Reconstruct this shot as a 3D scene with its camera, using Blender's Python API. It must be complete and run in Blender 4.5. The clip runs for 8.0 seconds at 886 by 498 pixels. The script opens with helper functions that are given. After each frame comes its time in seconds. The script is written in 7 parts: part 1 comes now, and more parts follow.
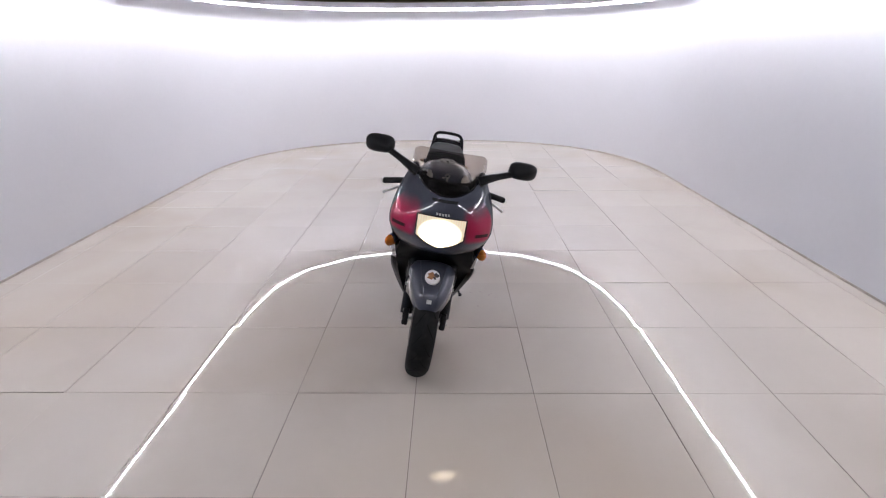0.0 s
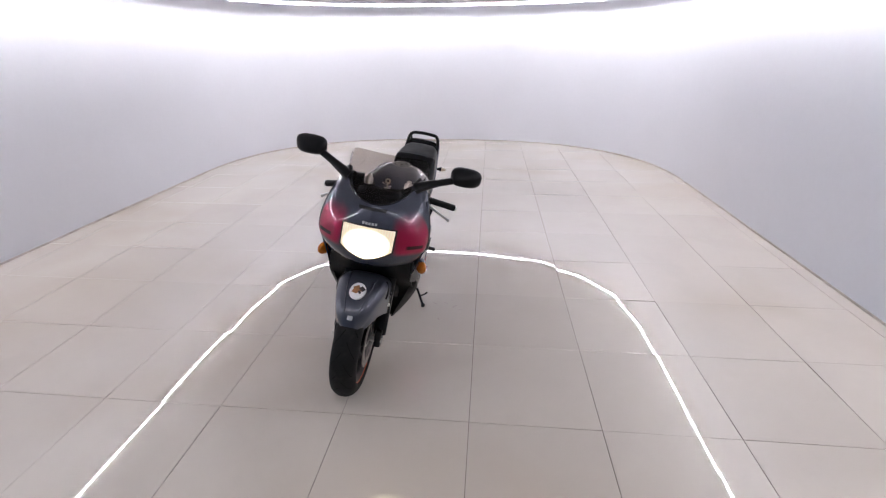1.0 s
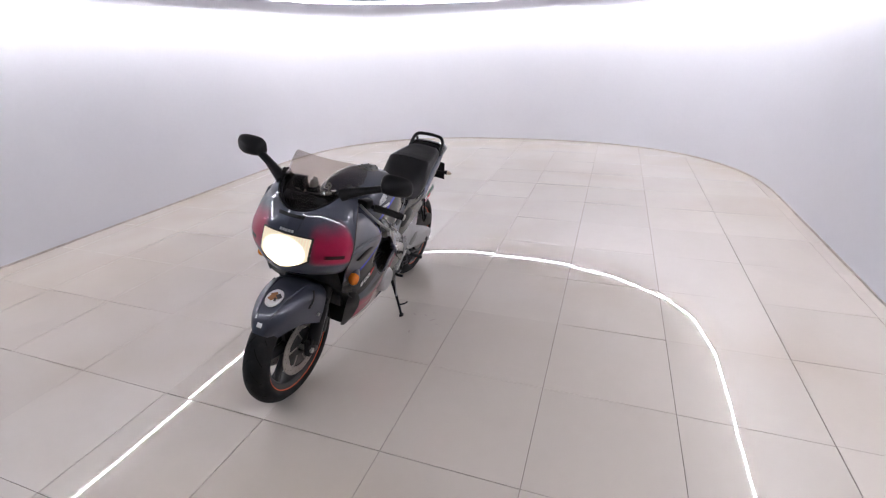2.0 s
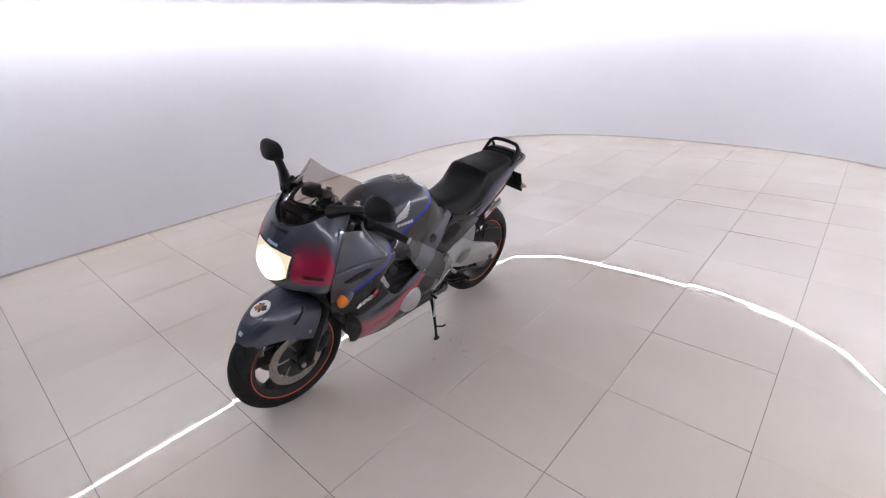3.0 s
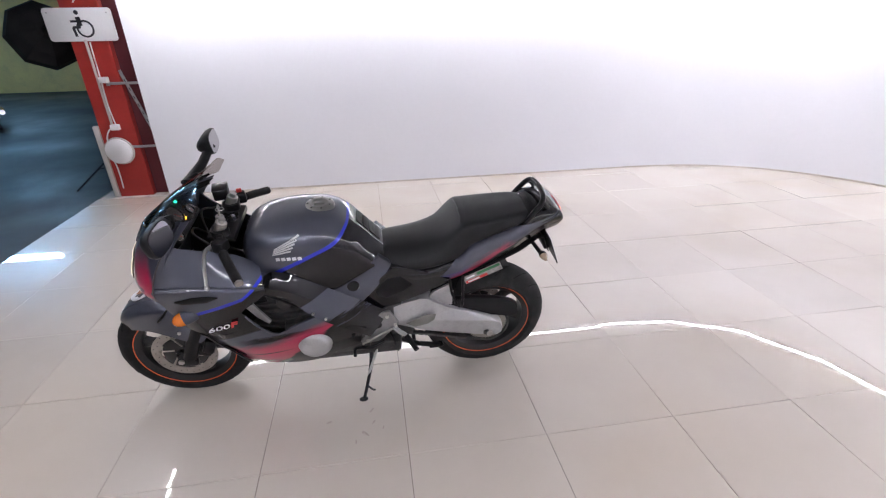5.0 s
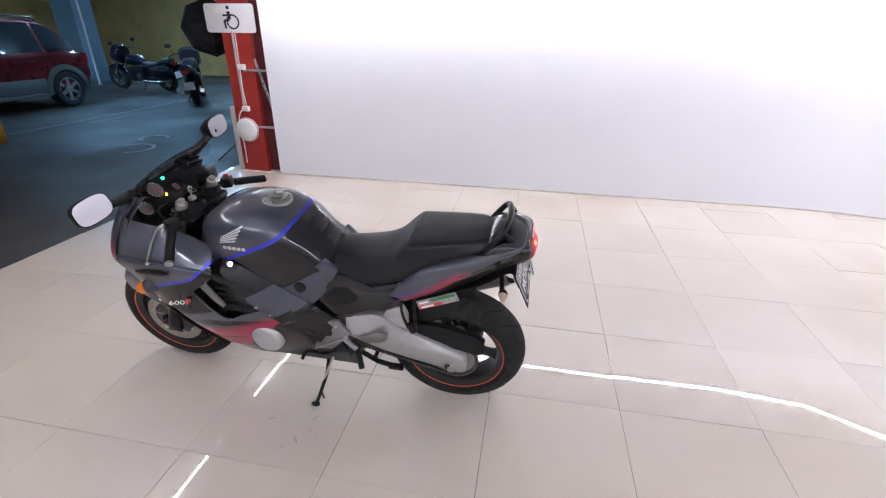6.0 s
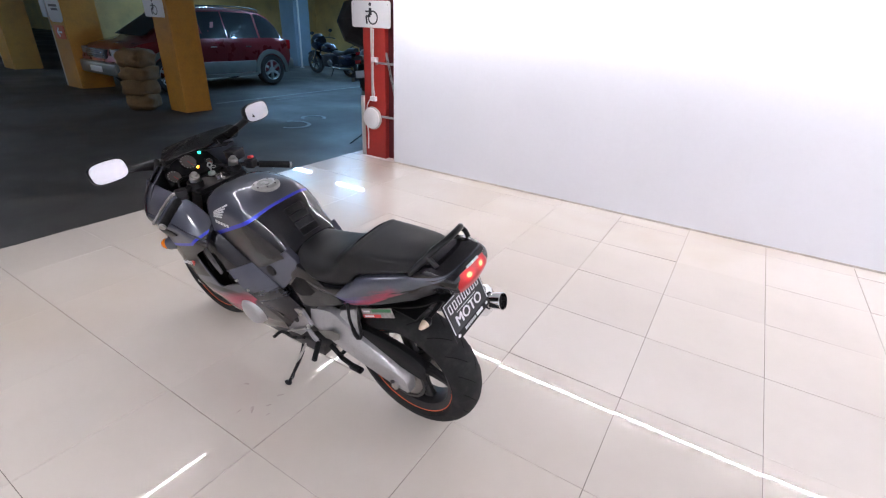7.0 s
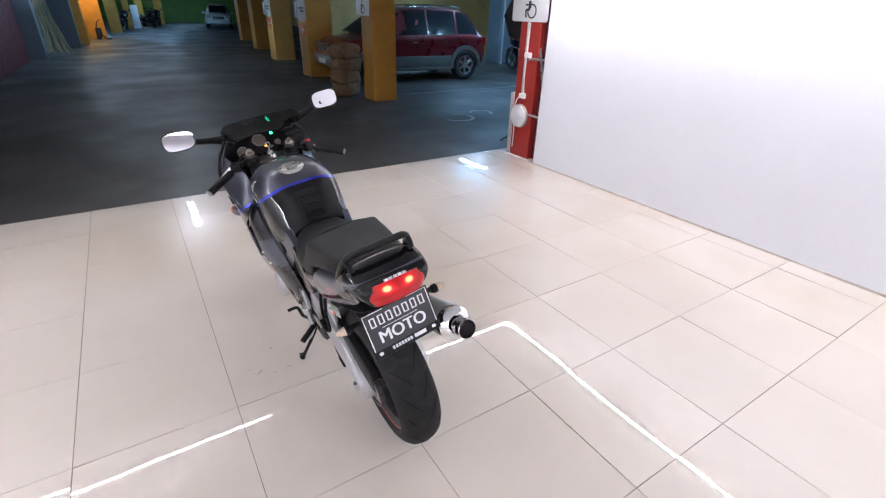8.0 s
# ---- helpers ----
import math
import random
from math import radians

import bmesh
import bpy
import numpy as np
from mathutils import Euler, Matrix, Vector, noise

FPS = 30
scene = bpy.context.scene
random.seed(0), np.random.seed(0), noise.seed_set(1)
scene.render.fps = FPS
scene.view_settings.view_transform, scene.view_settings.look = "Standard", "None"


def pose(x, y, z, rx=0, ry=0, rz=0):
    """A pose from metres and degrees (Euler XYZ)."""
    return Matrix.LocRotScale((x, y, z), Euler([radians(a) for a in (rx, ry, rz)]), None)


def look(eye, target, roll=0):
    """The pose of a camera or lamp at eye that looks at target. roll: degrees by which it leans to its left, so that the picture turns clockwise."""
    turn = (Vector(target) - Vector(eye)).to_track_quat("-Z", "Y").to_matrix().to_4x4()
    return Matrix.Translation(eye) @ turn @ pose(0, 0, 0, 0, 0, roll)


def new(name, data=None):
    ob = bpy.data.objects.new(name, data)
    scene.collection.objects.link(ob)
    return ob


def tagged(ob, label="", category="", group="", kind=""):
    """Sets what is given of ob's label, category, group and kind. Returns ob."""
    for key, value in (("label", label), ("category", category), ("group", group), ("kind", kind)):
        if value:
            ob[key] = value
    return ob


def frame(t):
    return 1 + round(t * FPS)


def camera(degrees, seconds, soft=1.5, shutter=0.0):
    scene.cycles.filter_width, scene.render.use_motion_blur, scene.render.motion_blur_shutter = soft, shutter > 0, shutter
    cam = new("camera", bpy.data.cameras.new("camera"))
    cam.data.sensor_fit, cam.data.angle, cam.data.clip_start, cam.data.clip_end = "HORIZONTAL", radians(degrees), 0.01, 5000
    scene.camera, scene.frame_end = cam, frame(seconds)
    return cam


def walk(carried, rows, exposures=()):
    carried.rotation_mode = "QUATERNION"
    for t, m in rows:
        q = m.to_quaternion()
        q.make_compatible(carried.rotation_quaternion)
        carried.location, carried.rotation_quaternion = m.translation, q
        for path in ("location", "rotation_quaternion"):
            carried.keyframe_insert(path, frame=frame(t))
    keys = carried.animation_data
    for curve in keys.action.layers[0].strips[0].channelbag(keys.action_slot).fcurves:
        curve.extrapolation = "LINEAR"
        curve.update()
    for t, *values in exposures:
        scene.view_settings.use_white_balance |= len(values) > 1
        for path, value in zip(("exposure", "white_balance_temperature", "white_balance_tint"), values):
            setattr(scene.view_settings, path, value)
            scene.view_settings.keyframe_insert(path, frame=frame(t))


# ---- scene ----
cam = camera(87.3, 8.0, soft=1.2)
PATH = [
    (0, (-0.43, -1.867, 1.611), (-0.454, -0.033, 0.812), -0.4),
    (0.5, (-0.237, -1.83, 1.612), (-0.321, 0.005, 0.82), -0.2),
    (1, (0.047, -1.639, 1.592), (-0.132, 0.182, 0.786), -0.4),
    (1.2, (0.162, -1.569, 1.614), (-0.081, 0.241, 0.798), -0.2),
    (2.3, (0.963, -1.095, 1.565), (0.152, 0.543, 0.753), -2.6),
    (2.5, (1.036, -0.956, 1.589), (0.1, 0.61, 0.768), -2.8),
    (3, (1.228, -0.593, 1.597), (-0.006, 0.744, 0.767), -3.5),
    (3.5, (1.391, -0.163, 1.613), (-0.051, 0.942, 0.777), -3.3),
    (4, (1.408, 0.274, 1.598), (-0.196, 1.131, 0.764), -2.6),
    (4.5, (1.423, 0.707, 1.58), (-0.3, 1.285, 0.746), -1.7),
    (4.7, (1.421, 0.898, 1.61), (-0.333, 1.349, 0.76), -1.4),
    (5.8, (1.194, 1.712, 1.585), (-0.603, 1.521, 0.728), 0.5),
    (6, (1.154, 1.891, 1.579), (-0.624, 1.556, 0.726), 0.7),
    (6.5, (1.004, 2.274, 1.604), (-0.679, 1.63, 0.736), 1.3),
    (7, (0.757, 2.54, 1.611), (-0.778, 1.602, 0.737), 2.7),
    (7.5, (0.432, 2.798, 1.593), (-0.859, 1.557, 0.703), 2.3),
    (8, (0.086, 2.96, 1.597), (-0.894, 1.472, 0.689), 1.7),
]
walk(cam, [(t, look(eye, target, roll)) for t, eye, target, roll in PATH],
     exposures=[(0, 0.31), (1, 0.34), (2.5, 0.43), (4.5, 0.66), (6.5, 0.95), (8, 1.13)])
from mathutils.bvhtree import BVHTree

# ---------------------------------------------------------------- world and lights
world = bpy.data.worlds.new("world")
scene.world = world
world.use_nodes = True
world.node_tree.nodes["Background"].inputs["Color"].default_value = (0.5, 0.6, 0.8, 1)
world.node_tree.nodes["Background"].inputs["Strength"].default_value = 0.01
LED_POWER = 148.0       # radiance of the booth's strip
TUBE_POWER = 46.0       # radiance of the garage's tubes


# ---------------------------------------------------------------- materials
def node_mat(name):
    m = bpy.data.materials.new(name)
    m.use_nodes = True
    nt = m.node_tree
    return m, nt, nt.nodes["Principled BSDF"]


def mat(name, color, rough=0.5, metal=0.0, var=0.12, scale=6.0, fine=60.0, bump=0.05, dist=0.002, coat=0.0, spec=0.5,
        emit=None, power=0.0, rand=0.0, streak=None, dirt=0.0, dirt_color=(0.2, 0.17, 0.14), rough_var=0.15):
    """A principled surface with broad and fine variation of colour, gloss and relief, in object space."""
    m, nt, p = node_mat(name)
    n, li = nt.nodes, nt.links
    tc = n.new("ShaderNodeTexCoord")
    mp = n.new("ShaderNodeMapping")
    li.new(tc.outputs["Object"], mp.inputs["Vector"])
    if streak:
        mp.inputs["Scale"].default_value = streak
    a = n.new("ShaderNodeTexNoise")
    a.inputs["Scale"].default_value, a.inputs["Detail"].default_value = scale, 5
    b = n.new("ShaderNodeTexNoise")
    b.inputs["Scale"].default_value, b.inputs["Detail"].default_value = fine, 4
    for t in (a, b):
        li.new(mp.outputs[0], t.inputs["Vector"])
    mix = n.new("ShaderNodeMath")
    mix.operation = "MULTIPLY_ADD"
    mix.inputs[1].default_value, mix.inputs[2].default_value = 0.35, 0.0
    li.new(b.outputs["Fac"], mix.inputs[0])
    add = n.new("ShaderNodeMath")
    add.operation = "MULTIPLY_ADD"
    add.inputs[1].default_value = 0.65
    li.new(a.outputs["Fac"], add.inputs[0])
    li.new(mix.outputs[0], add.inputs[2])
    ramp = n.new("ShaderNodeMapRange")
    ramp.inputs["From Min"].default_value, ramp.inputs["From Max"].default_value = 0.3, 0.7
    ramp.inputs["To Min"].default_value, ramp.inputs["To Max"].default_value = 1 - var, 1 + var
    li.new(add.outputs[0], ramp.inputs["Value"])
    val = ramp.outputs[0]
    if rand:
        oi = n.new("ShaderNodeObjectInfo")
        r = n.new("ShaderNodeMapRange")
        r.inputs["To Min"].default_value, r.inputs["To Max"].default_value = 1 - rand, 1 + rand
        li.new(oi.outputs["Random"], r.inputs["Value"])
        mu = n.new("ShaderNodeMath")
        mu.operation = "MULTIPLY"
        li.new(val, mu.inputs[0])
        li.new(r.outputs[0], mu.inputs[1])
        val = mu.outputs[0]
    col = n.new("ShaderNodeMix")
    col.data_type, col.blend_type = "RGBA", "MULTIPLY"
    col.inputs["Factor"].default_value = 1
    col.inputs["A"].default_value = (*color, 1)
    li.new(val, col.inputs["B"])
    out = col.outputs["Result"]
    if dirt:
        d = n.new("ShaderNodeTexNoise")
        d.inputs["Scale"].default_value, d.inputs["Detail"].default_value = scale * 2.3, 8
        li.new(mp.outputs[0], d.inputs["Vector"])
        dr = n.new("ShaderNodeMapRange")
        dr.inputs["From Min"].default_value, dr.inputs["From Max"].default_value = 0.52, 0.75
        dr.inputs["To Max"].default_value = dirt
        li.new(d.outputs["Fac"], dr.inputs["Value"])
        dm = n.new("ShaderNodeMix")
        dm.data_type = "RGBA"
        dm.inputs["B"].default_value = (*dirt_color, 1)
        li.new(dr.outputs[0], dm.inputs["Factor"])
        li.new(out, dm.inputs["A"])
        out = dm.outputs["Result"]
    li.new(out, p.inputs["Base Color"])
    rr = n.new("ShaderNodeMapRange")
    rr.inputs["From Min"].default_value, rr.inputs["From Max"].default_value = 0.3, 0.7
    rr.inputs["To Min"].default_value, rr.inputs["To Max"].default_value = max(0.02, rough * (1 - rough_var)), min(1, rough * (1 + rough_var))
    if rough_var:
        li.new(a.outputs["Fac"], rr.inputs["Value"])
        li.new(rr.outputs[0], p.inputs["Roughness"])
    p.inputs["Roughness"].default_value = rough
    p.inputs["Metallic"].default_value = metal
    p.inputs["Specular IOR Level"].default_value = spec
    p.inputs["Coat Weight"].default_value, p.inputs["Coat Roughness"].default_value = coat, 0.06
    if bump:
        bp = n.new("ShaderNodeBump")
        bp.inputs["Strength"].default_value, bp.inputs["Distance"].default_value = bump, dist
        li.new(b.outputs["Fac"], bp.inputs["Height"])
        li.new(bp.outputs[0], p.inputs["Normal"])
    if emit:
        p.inputs["Emission Color"].default_value, p.inputs["Emission Strength"].default_value = (*emit, 1), power
    return m


M_TILE = mat("polished_tile", (0.615, 0.56, 0.50), 0.26, spec=0.35, coat=1.0, var=0.02, scale=1.1, fine=14, bump=0.006, dist=0.004, rand=0.03, rough_var=0.0)
M_TILE.node_tree.nodes["Principled BSDF"].inputs["Coat Roughness"].default_value = 0.02
M_TILE.node_tree.nodes["Principled BSDF"].inputs["Coat IOR"].default_value = 1.5


def add_stains(m, colour, scale, lo, hi, amount):
    """Broad soft stains that run on from tile to tile."""
    n, li = m.node_tree.nodes, m.node_tree.links
    p = n["Principled BSDF"]
    ge, nz, mr, mx = (n.new(k) for k in ("ShaderNodeNewGeometry", "ShaderNodeTexNoise", "ShaderNodeMapRange", "ShaderNodeMix"))
    nz.inputs["Scale"].default_value, nz.inputs["Detail"].default_value, nz.inputs["Distortion"].default_value = scale, 3, 0.3
    mr.inputs["From Min"].default_value, mr.inputs["From Max"].default_value, mr.inputs["To Max"].default_value = lo, hi, amount
    mr.interpolation_type = "SMOOTHSTEP"
    mx.data_type = "RGBA"
    mx.inputs["B"].default_value = (*colour, 1)
    li.new(ge.outputs["Position"], nz.inputs["Vector"])
    li.new(nz.outputs["Fac"], mr.inputs["Value"])
    li.new(mr.outputs[0], mx.inputs["Factor"])
    li.new(p.inputs["Base Color"].links[0].from_socket, mx.inputs["A"])
    li.new(mx.outputs["Result"], p.inputs["Base Color"])


add_stains(M_TILE, (0.50, 0.41, 0.31), 0.6, 0.42, 0.78, 0.6)
add_stains(M_TILE, (0.52, 0.46, 0.41), 2.4, 0.45, 0.85, 0.3)
M_GROUT = mat("tile_grout", (0.16, 0.135, 0.12), 0.9, var=0.3, scale=3, fine=80, bump=0.3)
M_WALL = mat("white_painted_wall", (0.785, 0.795, 0.85), 0.55, var=0.02, scale=1.2, fine=25, bump=0.03, dist=0.004)
M_SKIRT = mat("dusty_grey_skirting", (0.55, 0.50, 0.47), 0.7, var=0.25, scale=5, fine=50, bump=0.2, dirt=0.5)
M_LED = mat("led_strip_light", (0.9, 0.9, 0.95), 0.4, emit=(0.965, 0.94, 1.0), power=LED_POWER, bump=0)
# left-hand lengths set weaker so that wall's top comes out less bright
M_LED_SIDE = mat("led_strip_light_side", (0.9, 0.9, 0.95), 0.4, emit=(0.965, 0.94, 1.0), power=LED_POWER * 0.92, bump=0)
M_LED_FRONT = mat("led_strip_light_dimmer", (0.9, 0.9, 0.95), 0.4, emit=(0.965, 0.94, 1.0), power=LED_POWER * 0.45, bump=0)
M_ALU = mat("aluminium_channel", (0.6, 0.6, 0.62), 0.4, metal=0.8, var=0.08, scale=8, bump=0.05)
M_TUBE = mat("fluorescent_tube", (0.9, 0.95, 1), 0.3, emit=(0.30, 0.62, 1.0), power=TUBE_POWER, bump=0)
M_TUBE_DIM = mat("fluorescent_tube_dimmer", (0.9, 0.95, 1), 0.3, emit=(0.74, 0.84, 1.0), power=TUBE_POWER * 0.62, bump=0)
M_WARM = mat("warm_lamp_lens", (1, 0.8, 0.5), 0.3, emit=(1.0, 0.66, 0.25), power=160, bump=0)
M_ASPHALT = mat("dark_asphalt", (0.040, 0.037, 0.035), 0.58, var=0.22, scale=0.7, fine=120, bump=0.2, dist=0.004, dirt=0.25, dirt_color=(0.085, 0.082, 0.08), rough_var=0.3)
M_CONC = mat("grey_concrete_ceiling", (0.38, 0.38, 0.40), 0.85, var=0.2, scale=1.5, fine=30, bump=0.2)
M_YELLOW = mat("ochre_yellow_paint", (0.46, 0.215, 0.03), 0.55, var=0.18, scale=2.5, fine=30, bump=0.1, dirt=0.3, dirt_color=(0.2, 0.1, 0.03))
M_RED = mat("red_gloss_paint", (0.34, 0.028, 0.022), 0.42, var=0.12, scale=4, fine=40, bump=0.1, dirt=0.25, dirt_color=(0.22, 0.03, 0.03))
M_BLUE = mat("blue_grey_paint", (0.12, 0.155, 0.195), 0.6, var=0.15, scale=3, fine=40, bump=0.1)
M_CREAM = mat("yellowed_wall_paint", (0.42, 0.37, 0.24), 0.7, var=0.2, scale=1.6, fine=30, bump=0.1, dirt=0.35, dirt_color=(0.2, 0.16, 0.09))
M_GREEN = mat("green_wall_paint", (0.14, 0.24, 0.05), 0.7, var=0.2, scale=2, fine=30, bump=0.1)
M_ROADLINE = mat("worn_white_road_paint", (0.20, 0.21, 0.215), 0.7, var=0.35, scale=9, fine=70, bump=0.2, dirt=0.7, dirt_color=(0.08, 0.085, 0.09))


# ---------------------------------------------------------------- builders
def mesh_of(name, bm, material, smooth=False):
    me = bpy.data.meshes.new(name)
    bmesh.ops.recalc_face_normals(bm, faces=bm.faces)
    if smooth:
        for f in bm.faces:
            f.smooth = True
        for e in bm.edges:
            if len(e.link_faces) == 2 and e.calc_face_angle(0) > radians(38):
                e.smooth = False
    bm.to_mesh(me)
    bm.free()
    me.materials.append(material)
    return me


def part(name, bm, material, parent=None, label="", smooth=True, m=None):
    """Links a bmesh as one mesh object, under a thing or a part."""
    ob = new(name, mesh_of(name, bm, material, smooth))
    if parent:
        ob.parent = parent
    if m is not None:
        ob.matrix_basis = m
    if label:
        ob["label"] = label
    return ob


def thing(name, m, label, category, group=""):
    ob = new(name)
    ob.empty_display_size = 0.1
    ob.matrix_basis = m
    return tagged(ob, label, category, group)


def box(x0, x1, y0, y1, z0, z1, bevel=0.0, seg=2, bm=None, m=None):
    bm2 = bmesh.new()
    bmesh.ops.create_cube(bm2, size=1, matrix=Matrix.Translation(((x0 + x1) / 2, (y0 + y1) / 2, (z0 + z1) / 2)) @ Matrix.Diagonal((abs(x1 - x0), abs(y1 - y0), abs(z1 - z0), 1)))
    if bevel:
        bmesh.ops.bevel(bm2, geom=bm2.edges[:], offset=bevel, segments=seg, affect="EDGES", profile=0.5)
    return join(bm2, bm, m)


def join(bm2, bm=None, m=None):
    if m is not None:
        bm2.transform(m)
    if bm is None:
        return bm2
    me = bpy.data.meshes.new("tmp")
    bm2.to_mesh(me)
    bm2.free()
    bm.from_mesh(me)
    bpy.data.meshes.remove(me)
    return bm


def lathe(profile, n=32, axis="z", bm=None, m=None, arc=360.0):
    """Turns (radius, height) pairs round an axis."""
    bm2 = bmesh.new()
    rings = []
    closed = arc >= 360
    k = n if closed else n + 1
    for r, h in profile:
        ring = []
        for i in range(k):
            a = radians(arc) * i / n
            c, s = r * math.cos(a), r * math.sin(a)
            ring.append(bm2.verts.new({"z": (c, s, h), "y": (s, h, c), "x": (h, c, s)}[axis]))
        rings.append(ring)
    for p, q in zip(rings, rings[1:]):
        for i in range(n):
            j = (i + 1) % k
            bm2.faces.new((p[i], p[j], q[j], q[i]))
    bmesh.ops.remove_doubles(bm2, verts=bm2.verts, dist=1e-6)
    return join(bm2, bm, m)


def cyl(p0, p1, r, n=12, r1=None, bm=None):
    p0, p1 = Vector(p0), Vector(p1)
    d = p1 - p0
    bm2 = bmesh.new()
    bmesh.ops.create_cone(bm2, cap_ends=True, segments=n, radius1=r, radius2=r if r1 is None else r1, depth=d.length,
                          matrix=Matrix.Translation((p0 + p1) / 2) @ d.to_track_quat("Z", "Y").to_matrix().to_4x4())
    return join(bm2, bm)


def smooth_path(points, steps=6, closed=False):
    """Catmull-Rom points through the given ones."""
    pts = [Vector(p) for p in points]
    n = len(pts)
    out = []
    for i in range(n if closed else n - 1):
        if closed:
            a, b, c, d = pts[(i - 1) % n], pts[i], pts[(i + 1) % n], pts[(i + 2) % n]
        else:
            b, c = pts[i], pts[i + 1]
            a = pts[i - 1] if i else b * 2 - c
            d = pts[i + 2] if i + 2 < n else c * 2 - b
        for s in range(steps):
            t = s / steps
            out.append(0.5 * (2 * b + (c - a) * t + (2 * a - 5 * b + 4 * c - d) * t * t + (3 * b - a - 3 * c + d) * t ** 3))
    if not closed:
        out.append(pts[-1])
    return out


def tube(points, r, n=8, steps=6, closed=False, bm=None, sx=1.0, radii=None, curved=True):
    """A round rod along a smooth line; sx flattens it; radii: one at each point."""
    pts = smooth_path(points, steps, closed) if curved else [Vector(p) for p in points]
    bm2 = bmesh.new()
    rings = []
    up = Vector((0, 0, 1))
    k = len(pts)
    for i, p in enumerate(pts):
        t = (pts[(i + 1) % k] - pts[i - 1]) if closed else (pts[min(i + 1, k - 1)] - pts[max(i - 1, 0)])
        t.normalize()
        side = t.cross(up)
        if side.length < 0.05:
            side = t.cross(Vector((0, 1, 0)))
        side.normalize()
        nor = side.cross(t)
        rr = r if radii is None else radii[min(int(i / (steps if curved else 1)), len(radii) - 1)] if i % (steps if curved else 1) == 0 or i == k - 1 else (
            radii[i // steps] + (radii[min(i // steps + 1, len(radii) - 1)] - radii[i // steps]) * (i % steps) / steps)
        rings.append([bm2.verts.new(p + side * (rr * sx * math.cos(2 * math.pi * j / n)) + nor * (rr * math.sin(2 * math.pi * j / n))) for j in range(n)])
    for i in range(k if closed else k - 1):
        a, b = rings[i], rings[(i + 1) % k]
        for j in range(n):
            bm2.faces.new((a[j], a[(j + 1) % n], b[(j + 1) % n], b[j]))
    if not closed:
        bm2.faces.new(rings[0][::-1])
        bm2.faces.new(rings[-1])
    return join(bm2, bm)


def loft(sections, cap=True, closed=True, bm=None):
    """Skins rows of points; closed: each row is a ring."""
    bm2 = bmesh.new()
    rows = [[bm2.verts.new(p) for p in s] for s in sections]
    n = len(rows[0])
    for a, b in zip(rows, rows[1:]):
        for j in range(n if closed else n - 1):
            bm2.faces.new((a[j], a[(j + 1) % n], b[(j + 1) % n], b[j]))
    if cap and closed:
        bm2.faces.new(rows[0][::-1])
        bm2.faces.new(rows[-1])
    return join(bm2, bm)


def plate(outline, y0, y1, bevel=0.0, bm=None, steps=0):
    """A flat outline of (x, z) pairs, as thick as from y0 to y1."""
    pts = [(p[0], p[1]) for p in smooth_path([(x, z, 0) for x, z in outline], steps, True)] if steps else outline
    bm2 = bmesh.new()
    a = [bm2.verts.new((x, y0, z)) for x, z in pts]
    b = [bm2.verts.new((x, y1, z)) for x, z in pts]
    bm2.faces.new(a)
    bm2.faces.new(b[::-1])
    for i in range(len(a)):
        j = (i + 1) % len(a)
        bm2.faces.new((a[j], a[i], b[i], b[j]))
    if bevel:
        es = [e for e in bm2.edges if len(e.link_faces) == 2 and abs(e.verts[0].co.y - e.verts[1].co.y) < 1e-6]
        bmesh.ops.bevel(bm2, geom=es, offset=bevel, segments=2, affect="EDGES", profile=0.5)
    return join(bm2, bm)


def setting(name, bm, material, label="", smooth=False):
    return tagged(part(name, bm, material, smooth=smooth), label, kind="structure")


# ---------------------------------------------------------------- the booth: floor, wall, strip light
CX, HALF, Y_ARC, DEPTH, POWER_N = -0.65, 3.15, 4.2, 2.68, 2.4   # the wall's plan


def wall_plan(off, y_front, n=56):
    """The wall's line in plan, moved inwards by off, from one front end round to the other."""
    h, d = HALF - off, DEPTH - off
    out = [(CX - h, y_front + (Y_ARC - y_front) * i / 10) for i in range(10)]
    for i in range(n + 1):
        a = math.pi * (1 - i / n)
        c, s = math.cos(a), math.sin(a)
        out.append((CX + h * math.copysign(abs(c) ** (2 / POWER_N), c), Y_ARC + d * abs(s) ** (2 / POWER_N)))
    out += [(CX + h, Y_ARC - (Y_ARC - y_front) * i / 10) for i in range(1, 11)]
    return out


def wall_sheet(off_in, off_out, z0, z1, y_front):
    a, b = wall_plan(off_in, y_front), wall_plan(off_out, y_front)
    return loft([[(p[0], p[1], z0), (p[0], p[1], z1), (q[0], q[1], z1), (q[0], q[1], z0)] for p, q in zip(a, b)])


FRONT = -1.03          # the wall's front ends
EDGE = -1.75           # where the tiles end and the asphalt begins
setting("wall_booth", wall_sheet(0, -0.09, -0.01, 2.29, FRONT), M_WALL, "matt white curved booth wall round the tiled floor", True)
setting("baseboard_booth", wall_sheet(0.006, 0, 0, 0.016, FRONT), M_SKIRT, "thin dusty grey strip along the foot of the wall", True)

STRIP_Z, STRIP_IN, STRIP_FRONT = 2.16, 0.23, -0.92


def strip_plan(off):
    """The strip's line in plan: nearer the wall on the far side of the booth's middle."""
    return [(x + 0.07 * min(1.0, max(0.0, (x - CX) / 2.2)), y) for x, y in wall_plan(STRIP_IN + off, STRIP_FRONT)]


line = [(x, y, STRIP_Z) for x, y in strip_plan(0)]
strip = thing("strip_light", pose(0, 0, 0), "glowing white strip light hung in straight lengths along the booth's outline", "strip light")


